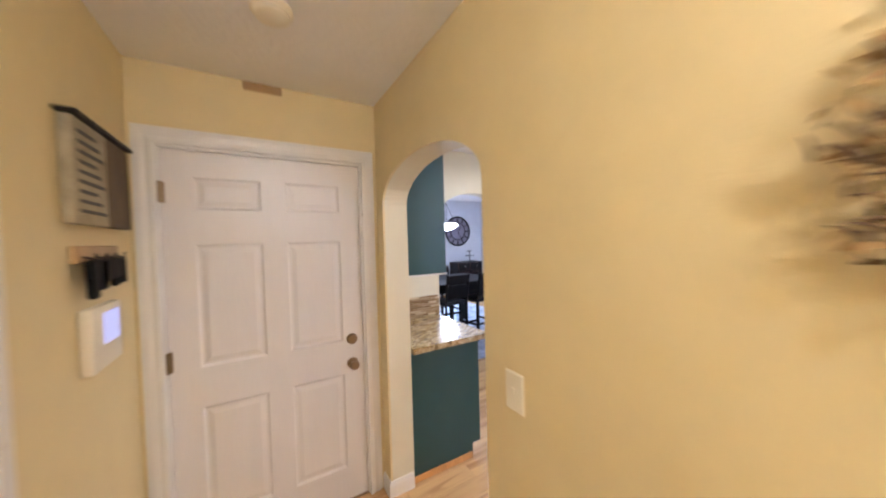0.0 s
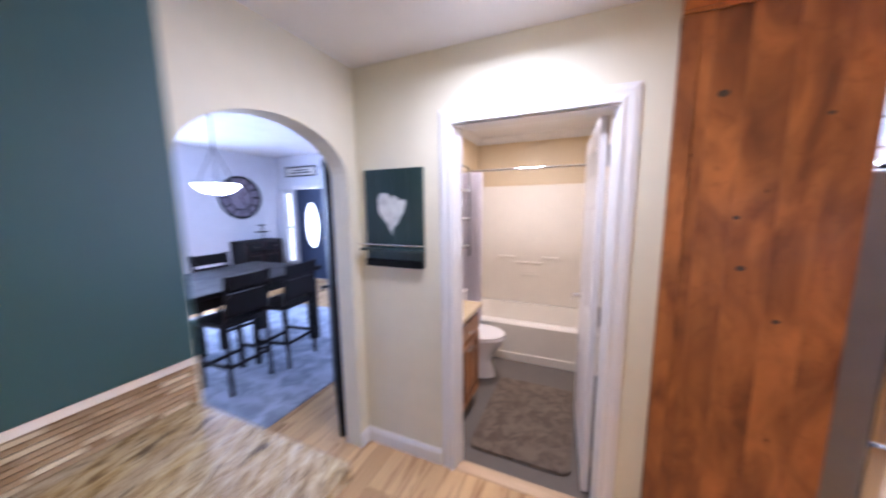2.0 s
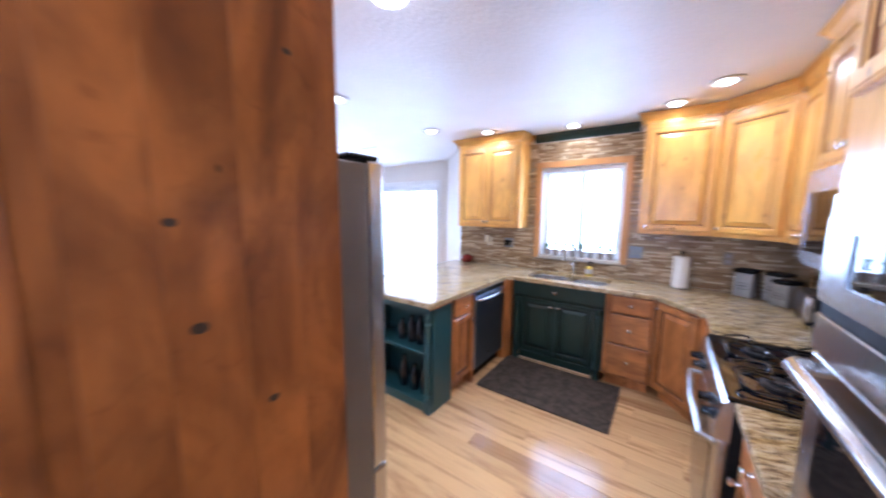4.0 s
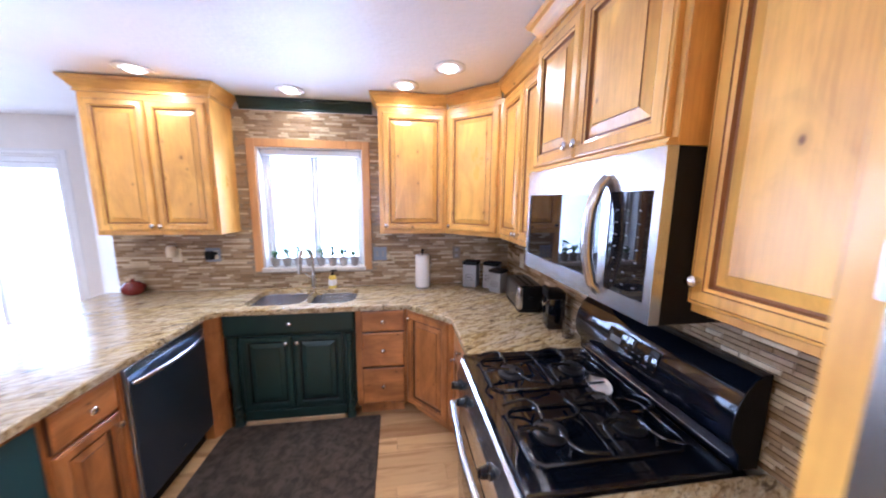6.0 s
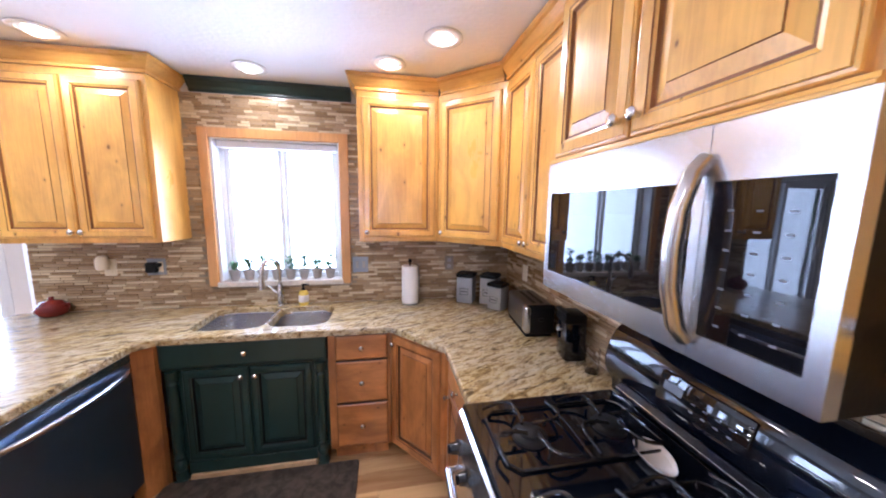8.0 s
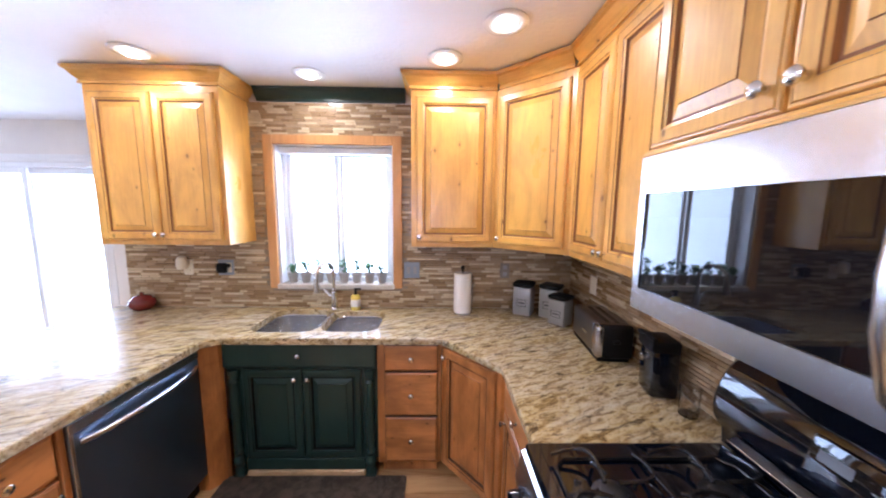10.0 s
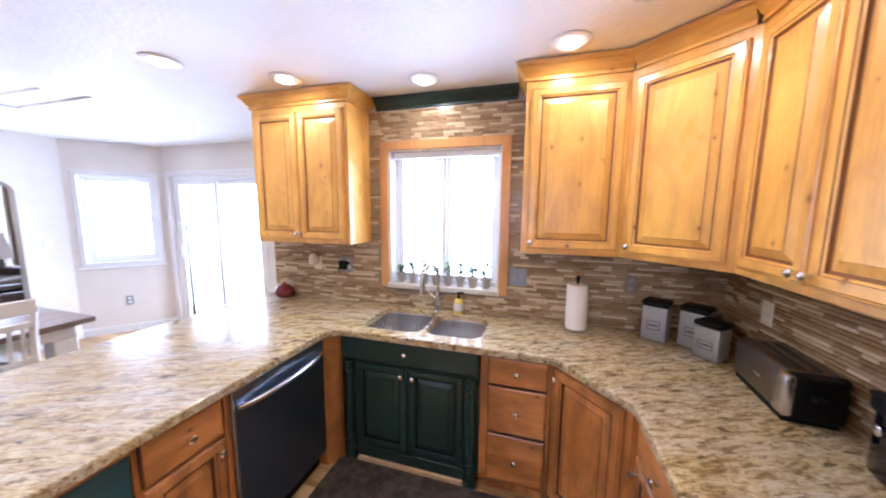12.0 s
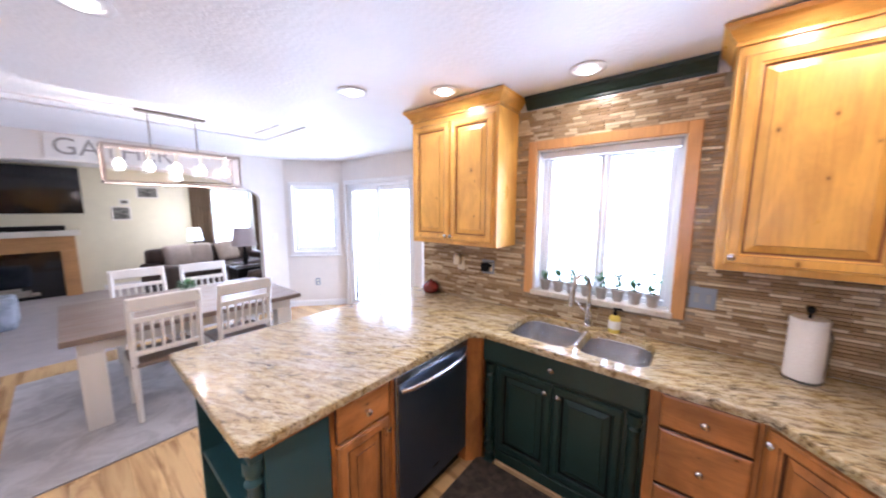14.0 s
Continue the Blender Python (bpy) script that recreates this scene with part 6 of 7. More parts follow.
for i in range(260):
    a0, r0 = R.uniform(0, 6.28), R.gauss(0.205, 0.035)
    p = Vector((r0 * math.cos(a0), -0.02 - R.uniform(0, 0.05), r0 * math.sin(a0)))
    a1 = a0 + R.uniform(-1.1, 1.1)
    d = Vector((math.cos(a1), R.uniform(-0.5, 0.1), math.sin(a1))).normalized() * R.uniform(0.018, 0.036)
    w0 = d.cross(Vector((0, 1, 0))).normalized() * R.uniform(0.004, 0.009)
    b.faces.new([b.verts.new(q) for q in (p, p + d * 0.5 + w0, p + d, p + d * 0.5 - w0)])
part("dry_leaves", b, M_DRYLEAF, t, "curled dry leaves")["kind"] = "stuff"

# ---- heart plaque ----
hm = pose(2.67, 2.32, 0, 0, 0, -90)
t = thing("heart_plaque", "dark green board plaque with a whitewashed heart and a small shelf", "wall decoration", hm)
for i in range(4):
    part("board", bx(0.0 + i * 0.1005, -0.02, 1.26, 0.099 + i * 0.1005, -0.003, 1.84, bevel=0.002), M_GREEN, t)
heart = []
for i in range(40):
    a = 2 * math.pi * i / 40
    wob = 1 + 0.04 * math.sin(9 * a) + 0.03 * math.sin(17 * a + 1) - (0.30 if 5 <= i <= 8 else 0.0)
    heart.append((0.190 + 0.0060 * 16 * math.sin(a) ** 3 * wob, 1.600 + 0.0088 * (13 * math.cos(a) - 5 * math.cos(2 * a) - 2 * math.cos(3 * a) - math.cos(4 * a)) * wob))
b = poly(bmesh.new(), heart, -0.003, 0)
bmesh.ops.rotate(b, verts=b.verts, matrix=Matrix.Rotation(radians(90), 3, "X"), cent=(0, 0, 0))
bmesh.ops.translate(b, verts=b.verts, vec=(0, -0.024, 0))
part("heart", b, M_HEART, t, "whitewashed heart")
part("ledge", bx(-0.015, -0.075, 1.355, 0.415, -0.02, 1.37, bevel=0.003), M_GREEN, t)
b = cyl(bmesh.new(), (-0.02, -0.072, 1.395), (0.42, -0.072, 1.395), 0.005, seg=8)
part("rail", b, M_CHROME, t, "thin metal rail")
part("front_lip", bx(0.0, -0.04, 1.255, 0.40, -0.021, 1.30, bevel=0.003), M_BLACK, t)

# ---- bathroom ----
b = sweep(bmesh.new(), [(2.78, 0.87), (2.78, 2.31), (4.95, 2.31), (4.95, 0.87)], [(0, 2.36), (0.01, 2.36), (0.015, 2.38), (0.06, 2.425), (0.065, 2.44), (0, 2.44)])
single("trim_bath_crown", b, M_WHITE, "white crown moulding in the bathroom", "moulding", kind="structure")
tub = thing("bathtub", "almond acrylic bathtub with a moulded surround", "bathtub", pose(4.18, 0.875, 0))
b = bmesh.new()
rings = []
for x0, y0, x1, y1, r, z in ((0.0, 0, 0.765, 1.43, 0.01, 0.0), (0.0, 0, 0.765, 1.43, 0.01, 0.39), (0.02, 0.005, 0.76, 1.425, 0.02, 0.41), (0.09, 0.08, 0.70, 1.35, 0.10, 0.41), (0.12, 0.12, 0.67, 1.30, 0.12, 0.25), (0.16, 0.18, 0.63, 1.24, 0.14, 0.10)):
    rings.append([b.verts.new((x, y, z)) for x, y in rounded(x0, y0, x1, y1, r, 5)])
for r, s in zip(rings, rings[1:]):
    for i in range(len(r)):
        b.faces.new((r[i], r[(i + 1) % len(r)], s[(i + 1) % len(s)], s[i]))
b.faces.new(rings[-1])
part("basin", b, M_TUB, tub, "", True)
part("toe_step", bx(-0.012, 0.0, 0.0, -0.0005, 1.43, 0.09, bevel=0.004), M_TUB, tub)
part("surround_panel", bx(0.745, 0.0, 0.411, 0.768, 1.43, 1.85, bevel=0.006), M_TUB, tub)
part("surround_panel", bx(0.0, 1.41, 0.411, 0.745, 1.432, 1.85, bevel=0.006), M_TUB, tub)
part("surround_panel", bx(0.0, 0.0, 0.411, 0.745, 0.02, 1.85, bevel=0.006), M_TUB, tub)
for y0, y1, z in ((0.45, 0.62, 1.0), (0.62, 0.95, 0.93), (0.95, 1.15, 1.0), (0.66, 0.86, 0.78)):
    part("moulded_ledge", bx(0.726, y0, z - 0.03, 0.744, y1, z, bevel=0.008, seg=2), M_TUB, tub, "", True)
part("tub_spout", cyl(bmesh.new(), (0.40, 1.41, 0.55), (0.40, 1.30, 0.54), 0.022, 0.018, 12), M_CHROME, tub, "", True)
part("tub_valve", lathe(bmesh.new(), [(0.06, 1.41), (0.055, 1.40), (0.02, 1.37), (0.01, 1.36)], (0.40, 0, 0.85), 16, "y"), M_CHROME, tub, "", True)
single("curtain_rod", cyl(bmesh.new(), (4.17, 0.875, 1.965), (4.17, 2.305, 1.965), 0.012, seg=14), M_CHROME, "chrome shower curtain rod", "curtain rod", smooth=True)
b = bmesh.new()
n = 60
top, bot = [], []
for i in range(n):
    u = i / (n - 1)
    y = 2.29 - 0.27 * u
    x = 4.155 + 0.018 * math.sin(u * 40)
    top.append(b.verts.new((x, y, 1.95)))
    bot.append(b.verts.new((4.145 + 0.026 * math.sin(u * 40 + 0.4), y + 0.01, 0.12)))
for i in range(n - 1):
    b.faces.new((top[i], top[i + 1], bot[i + 1], bot[i]))
bmesh.ops.solidify(b, geom=b.faces[:], thickness=0.002)
single("shower_curtain", b, M_CURTW, "pale lilac shower curtain drawn to one side", "shower curtain", smooth=True)
# toilet: faces -y
t = thing("toilet", "white two-piece toilet with closed lid", "toilet", pose(3.80, 2.30, 0) @ Matrix.Diagonal((0.92, 0.87, 1, 1)))
b = bmesh.new()
rings = []
for w, y0, y1, z in ((0.11, -0.60, -0.15, 0.0), (0.12, -0.60, -0.12, 0.03), (0.10, -0.55, -0.15, 0.15), (0.13, -0.60, -0.12, 0.25), (0.18, -0.67, -0.10, 0.34), (0.19, -0.69, -0.10, 0.385)):
    cy, hy = (y0 + y1) / 2, (y1 - y0) / 2
    rings.append([b.verts.new((w * math.cos(2 * math.pi * i / 28), cy + hy * math.sin(2 * math.pi * i / 28), z)) for i in range(28)])
for r, s in zip(rings, rings[1:]):
    for i in range(28):
        b.faces.new((r[i], r[(i + 1) % 28], s[(i + 1) % 28], s[i]))
b.faces.new(rings[0])
b.faces.new(rings[-1])
part("pan", b, M_PORC, t, "", True)
for nm, z0, z1, s in (("seat", 0.387, 0.405, 1.0), ("lid", 0.407, 0.428, 0.98)):
    b = poly(bmesh.new(), [(0.20 * s * math.cos(2 * math.pi * i / 32), -0.42 + 0.285 * s * math.sin(2 * math.pi * i / 32)) for i in range(32)], z0, z1)
    part(nm, b, M_PORC, t, "", True)
part("tank", bx(-0.21, -0.20, 0.387, 0.21, -0.01, 0.74, bevel=0.02, seg=3), M_PORC, t, "", True)
part("tank_lid", bx(-0.22, -0.21, 0.742, 0.22, -0.005, 0.775, bevel=0.01, seg=2), M_PORC, t, "", True)
part("flush_lever", bx(-0.18, -0.22, 0.68, -0.11, -0.201, 0.695, bevel=0.004), M_CHROME, t)
# vanity: front faces -y, under the left wall
m = pose(2.80, 1.83, 0)
van = cabinet("vanity_cabinet", "reddish knotty alder bathroom vanity", m, 0.62, 0.47, 0, 0.80, [
    ("drawer", 0.03, 0.64, 0.59, 0.77, 0.31, 0.705), ("door", 0.03, 0.125, 0.305, 0.625, 0.28, 0.58), ("door", 0.315, 0.125, 0.59, 0.625, 0.34, 0.58)], M_BASEW, M_BASEWX, 0.10)
part("top", bx(-0.005, -0.03, 0.801, 0.64, 0.472, 0.84, bevel=0.008, seg=2), plain("cultured_marble", (0.62, 0.47, 0.28), 0.15, 0, 0.08, 12, 0), van, "tan cultured marble top")
b = lathe(bmesh.new(), [(0.03, 0), (0.09, 0.03), (0.16, 0.05), (0.155, 0.05), (0.09, 0.036), (0.02, 0.012)], (0, 0, 0), 28)
single("vanity_basin", b, M_PORC, "white oval vanity basin", "basin", pose(3.02, 2.07, 0.84), smooth=True)
single("folded_towel", bx(-0.11, -0.08, 0, 0.11, 0.08, 0.10, bevel=0.025, seg=3), M_PORC, "folded white towel on the vanity", "towel", pose(3.30, 2.12, 0.84), smooth=True)
b = poly(bmesh.new(), rounded(2.86, 1.08, 3.78, 1.72, 0.06, 5), 0.003, 0.022)
single("bath_rug", b, M_BATHMAT, "taupe shag bath rug", "rug")
# shelf over the toilet with things on it
t = thing("bath_shelf", "dark iron wall shelf with wooden boards over the toilet", "shelf unit", pose(3.55, 2.31, 0))
for z in (1.20, 1.48, 1.76):
    part("shelf_board", bx(0.0, -0.18, z, 0.55, -0.002, z + 0.018, bevel=0.003), M_FENCE, t)
for x in (0.005, 0.545):
    part("side_rail", tube(bmesh.new(), [(x, -0.175, 1.10), (x, -0.175, 1.98), (x, -0.09, 2.03), (x, -0.006, 1.98), (x, -0.006, 1.10)], 0.007, 6), M_IRON, t)
for x, z, w, h, mt, nm, lb in ((3.62, 1.218, 0.16, 0.09, M_CUSHION, "towel_roll", "rolled white towel on the bathroom shelf"), (3.86, 1.218, 0.14, 0.09, M_PAPER, "towel_roll", "rolled white towel on the bathroom shelf"), (3.62, 1.498, 0.14, 0.10, M_POT, "storage_basket", "small woven basket on the bathroom shelf"), (3.85, 1.498, 0.17, 0.12, M_FENCE, "storage_basket", "small dark basket on the bathroom shelf"), (3.65, 1.778, 0.16, 0.13, M_TAN, "storage_basket", "pale basket on the bathroom shelf"), (3.88, 1.778, 0.10, 0.10, M_POT, "jar", "small pale jar on the bathroom shelf")):
    single(nm, bx(0, -0.15, 0, w, -0.03, h, bevel=0.025, seg=3), mt, lb, nm.split("_")[-1], pose(x, 2.31, z), smooth=True)
R = random.Random(3)
t = thing("potted_plant", "small green plant on the toilet tank", "potted plant", pose(3.80, 2.19, 0.775))
part("pot", lathe(bmesh.new(), [(0.04, 0), (0.05, 0.07), (0.045, 0.07), (0.03, 0.055)], (0, 0, 0), 16), M_FENCE, t, "", True)
b = bmesh.new()
for i in range(70):
    a = R.uniform(0, 6.28)
    p = Vector((R.uniform(0, 0.05) * math.cos(a), R.uniform(0, 0.05) * math.sin(a), R.uniform(0.06, 0.13)))
    d = Vector((math.cos(a), math.sin(a), R.uniform(-0.2, 1.2))).normalized() * R.uniform(0.03, 0.07)
    s = d.cross(Vector((0, 0, 1))).normalized() * 0.010
    b.faces.new([b.verts.new(p), b.verts.new(p + d * 0.5 + s), b.verts.new(p + d), b.verts.new(p + d * 0.5 - s)])
part("foliage", b, M_LEAF, t)

# ---- breakfast area ----
single("dining_rug", poly(bmesh.new(), rounded(5.08, -2.75, 7.05, -0.34, 0.01, 3), 0.002, 0.012), M_RUG, "pale grey patterned rug under the table", "rug")
t = thing("dining_table", "farmhouse table with a grey-stained top and chalk-white legs", "table", pose(0, 0, 0.012))
b = bmesh.new()
for i in range(6):
    part("top_board", bx(5.50 + i * 0.2085, -2.32, 0.705, 5.707 + i * 0.2085, -0.66, 0.748, bevel=0.003), M_TABLE, t)
b = bmesh.new()
box(b, 5.60, -2.24, 0.60, 6.65, -2.215, 0.704)
box(b, 5.60, -0.765, 0.60, 6.65, -0.74, 0.704)
box(b, 5.60, -2.215, 0.60, 5.625, -0.765, 0.704)
box(b, 6.625, -2.215, 0.60, 6.65, -0.765, 0.704)
part("apron", b, M_CHALK, t)
for x in (5.67, 6.58):
    for y in (-2.18, -0.80):
        part("leg", bx(x - 0.07, y - 0.07, 0.0, x + 0.07, y + 0.07, 0.60, bevel=0.008), M_CHALK, t)


def farm_chair():
    """Back at x = 0, seat towards +x, y centred."""
    c = thing("dining_chair", "chalk-white slat-back dining chair at the table", "chair", pose(0, 0, 0), "chairs round the table")
    w = 0.225
    b = bx(0.03, -w, 0.43, 0.46, w, 0.465, bevel=0.012, seg=2)
    part("seat", b, M_TABLE, c, "brown seat")
    for s in (-1, 1):
        b = bmesh.new()
        tube(b, [(0.03, s * (w - 0.018), 0.0), (0.045, s * (w - 0.018), 0.45), (0.02, s * (w - 0.018), 0.75), (-0.035, s * (w - 0.018), 0.99)], [0.020, 0.023, 0.022, 0.018], 4)
        part("back_post", b, M_CHALK, c)
        part("front_leg", bx(0.40, s * (w - 0.02) - 0.02, 0.0, 0.44, s * (w - 0.02) + 0.02, 0.43, bevel=0.004), M_CHALK, c)
        part("side_stretcher", bx(0.05, s * (w - 0.02) - 0.010, 0.18, 0.40, s * (w - 0.02) + 0.010, 0.205), M_CHALK, c)
    b = bx(-0.040, -w, 0.895, -0.012, w, 0.995, bevel=0.008)
    part("top_rail", b, M_CHALK, c)
    part("mid_rail", bx(-0.012, -w + 0.02, 0.795, 0.010, w - 0.02, 0.835, bevel=0.004), M_CHALK, c)
    part("low_rail", bx(0.018, -w + 0.02, 0.53, 0.040, w - 0.02, 0.57, bevel=0.004), M_CHALK, c)
    for i in range(6):
        y = -0.15 + 0.06 * i
        b = tube(bmesh.new(), [(0.029, y, 0.56), (0.012, y, 0.70), (-0.002, y, 0.80)], 0.011, 4)
        part("slat", b, M_CHALK, c)
    return c


ch = farm_chair()
ch.matrix_world = pose(5.43, -1.21, 0.012)
copy_thing(ch, pose(5.43, -1.77, 0.012, 0, 0, 3))
copy_thing(ch, pose(6.93, -1.23, 0.012, 0, 0, 180))
copy_thing(ch, pose(6.86, -1.80, 0.012, 0, 0, 178))
R = random.Random(12)
t = thing("potted_plant", "small green plant in a dark pot on the table", "potted plant", pose(6.15, -1.50, 0.76))
part("pot", lathe(bmesh.new(), [(0.045, 0), (0.06, 0.09), (0.055, 0.09), (0.04, 0.07)], (0, 0, 0), 16), M_FENCE, t, "", True)
b = bmesh.new()
for i in range(120):
    a = R.uniform(0, 6.28)
    p = Vector((R.uniform(0, 0.05) * math.cos(a), R.uniform(0, 0.05) * math.sin(a), R.uniform(0.08, 0.16)))
    d = Vector((math.cos(a), math.sin(a), R.uniform(-0.1, 1.3))).normalized() * R.uniform(0.04, 0.09)
    s = d.cross(Vector((0, 0, 1))).normalized() * 0.010
    b.faces.new([b.verts.new(p), b.verts.new(p + d * 0.5 + s), b.verts.new(p + d), b.verts.new(p + d * 0.5 - s)])
part("foliage", b, M_LEAF, t)
# chandelier
t = thing("linear_chandelier", "rectangular open-frame chandelier with five lit bulbs", "chandelier", pose(5.87, -1.455, 0))
z0, z1, L, Wd = 1.87, 2.15, 0.455, 0.11
part("canopy", bx(-0.03, -0.235, H + 0.010, 0.03, 0.235, H + 0.0345, bevel=0.004), M_FENCE, t)
for y in (-0.16, 0.16):
    part("rod", cyl(bmesh.new(), (0, y, z1), (0, y, H + 0.011), 0.006, seg=8), M_FENCE, t)
b = bmesh.new()
for z in (z0, z1):
    for x in (-Wd, Wd):
        box(b, x - 0.008, -L, z - 0.008, x + 0.008, L, z + 0.008)
    for y in (-L, L):
        box(b, -Wd, y - 0.008, z - 0.008, Wd, y + 0.008, z + 0.008)
for x in (-Wd, Wd):
    for y in (-L, L):
        box(b, x - 0.008, y - 0.008, z0, x + 0.008, y + 0.008, z1)
box(b, -0.012, -L, z1 - 0.008, 0.012, L, z1 + 0.008)
part("frame", b, M_PALEWOOD, t, "pale weathered wood frame")
for i in range(5):
    y = -0.36 + 0.18 * i
    s = part("socket", cyl(bmesh.new(), (0, y, z1 - 0.09), (0, y, z1 - 0.008), 0.014, seg=10), M_PLATE, t)
    part("bulb", lathe(bmesh.new(), [(0.012, z1 - 0.09), (0.030, z1 - 0.125), (0.034, z1 - 0.15), (0.024, z1 - 0.175), (0.004, z1 - 0.185)], (0, y, 0), 14), M_BULB, s, "glowing bulb", True)
for x in (-Wd, Wd):
    g = part("glass_panel", bx(x - 0.002, -L + 0.008, z0 + 0.008, x + 0.002, L - 0.008, z1 - 0.008), M_GLASS, t)
plate("light_switch", "white switch plate beside the arched opening", "switch", pose(7.5, -2.92, 1.2, 0, 0, -90), 0.075, 0.12, M_WHITE, [(0, 0, 0.012, 0.025)])
plate("wall_outlet", "grey outlet plate below the bay window", "outlet", pose(7.50, -3.10, 0.42, 0, 0, math.degrees(math.atan2(-0.70, -0.60))) @ pose(0.46, 0, 0), 0.075, 0.12, M_BLUEPL, [(0, 0.025, 0.03, 0.03), (0, -0.025, 0.03, 0.03)])
# lettered sign on the header
t = thing("word_sign", "white wooden sign lettered GATHER above the arched opening", "sign", pose(7.5, -0.72, 2.17, 0, 0, -90))
part("board", bx(0, -0.02, 0.0, 1.05, -0.002, 0.255, bevel=0.003), M_CHALK, t)
fc = bpy.data.curves.new("lettering", "FONT")
fc.body, fc.size, fc.extrude, fc.align_x, fc.align_y = "GATHER", 0.25, 0.002, "CENTER", "CENTER"
fo = new("lettering", fc)
me = bpy.data.meshes.new_from_object(fo.evaluated_get(bpy.context.evaluated_depsgraph_get()))
bpy.data.objects.remove(fo)
me.materials.append(M_FENCE)
lo = new("lettering", me)
lo.parent = t
lo.matrix_basis = pose(0.525, -0.022, 0.128, 90, 0, 0)

# ---- living room ----
def lamp_thing(x, y, z, h, r, mat_shade, label):
    t = thing("table_lamp", label, "lamp", pose(x, y, z))
    part("base", lathe(bmesh.new(), [(0.06, 0), (0.065, 0.02), (0.03, 0.05), (0.05, 0.14), (0.02, h * 0.55), (0.01, h * 0.6)], (0, 0, 0), 18), M_ESPRESSO, t, "", True)
    part("shade", lathe(bmesh.new(), [(r, h * 0.55), (r * 0.72, h), (r * 0.70, h), (r - 0.006, h * 0.55 + 0.002)], (0, 0, 0), 24), mat_shade, t, "", True)


t = thing("fireplace", "oak fireplace with a dark firebox and white mantel shelf", "fireplace", pose(11.5, 0, 0))
part("mantel_shelf", bx(-0.26, -0.97, 1.14, -0.002, 0.72, 1.24, bevel=0.01, seg=2), M_CHALK, t, "white mantel shelf")
part("frieze", bx(-0.16, -0.90, 0.86, -0.002, 0.65, 1.138, bevel=0.004), M_OAK, t)
part("pilaster", bx(-0.16, -0.90, 0.0, -0.002, -0.70, 0.858, bevel=0.004), M_OAK, t)
part("pilaster", bx(-0.16, 0.45, 0.0, -0.002, 0.65, 0.858, bevel=0.004), M_OAK, t)
b = bmesh.new()
box(b, -0.05, -0.698, 0.0, -0.004, 0.448, 0.856)
part("firebox_face", b, M_BLACKGL, t, "black glass firebox")
for i in range(3):
    part("log", cyl(bmesh.new(), (-0.08, -0.40 + 0.1 * i, 0.10 + 0.05 * i), (-0.08, 0.2 + 0.05 * i, 0.08 + 0.06 * i), 0.035, seg=10), M_FENCE, t)
t = thing("television", "large black flat television above the mantel", "television", pose(11.5, 0, 0))
part("screen", bx(-0.075, -1.06, 1.55, -0.05, 0.56, 2.40, bevel=0.006), M_SCREEN, t)
part("mount", bx(-0.05, -0.4, 1.8, -0.002, -0.1, 2.1), M_BLACK, t)
single("soundbar", bx(-0.16, -0.80, 1.242, -0.06, 0.3, 1.33, bevel=0.01), M_ESPRESSO, "dark soundbar on the mantel", "soundbar", pose(11.5, 0, 0))
for y, z, w, h in ((-1.42, 1.40, 0.30, 0.29), (-1.82, 1.86, 0.36, 0.25), (-1.55, 1.72, 0.16, 0.12)):
    t = thing("picture_frame", "small framed picture on the living room wall", "picture", pose(11.5, y, z, 0, 0, -90), "pictures beside the fireplace")
    part("frame", loops(bmesh.new(), 0, 0, w, h, [(0, 0), (0, -0.02), (0.02, -0.02), (0.025, -0.012)]), M_CHALK, t)
    part("print", bx(0.03, -0.0145, 0.03, w - 0.03, -0.0125, h - 0.03), M_PRINT, t, "dark mottled print")
single("end_table", bx(-0.25, -0.25, 0.0, 0.25, 0.25, 0.60, bevel=0.01), M_ESPRESSO, "dark end table by the sofa", "table", pose(10.9, -2.62, 0))
lamp_thing(10.9, -2.62, 0.60, 0.62, 0.15, glow("lit_blue_shade", (0.75, 0.85, 1.0), 1.2), "lit table lamp beside the sofa")
t = thing("sofa", "dark brown leather sofa with pale cushions", "sofa", pose(9.9, -2.75, 0, 0, 0, 18))
part("base", bx(-0.45, -1.0, 0.08, 0.45, 1.0, 0.42, bevel=0.04, seg=2), M_SOFA, t, "", True)
part("backrest", bx(0.25, -1.0, 0.42, 0.50, 1.0, 0.90, bevel=0.07, seg=3), M_SOFA, t, "", True)
part("armrest", bx(-0.45, -1.10, 0.08, 0.45, -0.88, 0.66, bevel=0.06, seg=3), M_SOFA, t, "", True)
part("armrest", bx(-0.45, 0.88, 0.08, 0.45, 1.10, 0.66, bevel=0.06, seg=3), M_SOFA, t, "", True)
part("seat_cushion", bx(-0.44, -0.87, 0.42, 0.25, 0.0, 0.54, bevel=0.05, seg=3), M_SOFA, t, "", True)
part("seat_cushion", bx(-0.44, 0.01, 0.42, 0.25, 0.87, 0.54, bevel=0.05, seg=3), M_SOFA, t, "", True)
for y, rz in ((-0.35, 8), (0.25, -10), (0.6, 5)):
    single("throw_pillow", bx(-0.08, -0.23, 0, 0.08, 0.23, 0.42, bevel=0.07, seg=3), M_CUSHION, "pale throw pillow on the sofa", "pillow", pose(9.9, -2.75, 0, 0, 0, 18) @ pose(0.14, y, 0.545, 0, 14, rz), group="pillows on the sofa", smooth=True)
single("side_table", bx(-0.22, -0.22, 0.0, 0.22, 0.22, 0.58, bevel=0.01), M_ESPRESSO, "dark side table by the window", "table", pose(8.75, -2.88, 0))
lamp_thing(8.75, -2.88, 0.58, 0.72, 0.21, M_LSHADE, "table lamp with a mauve drum shade")
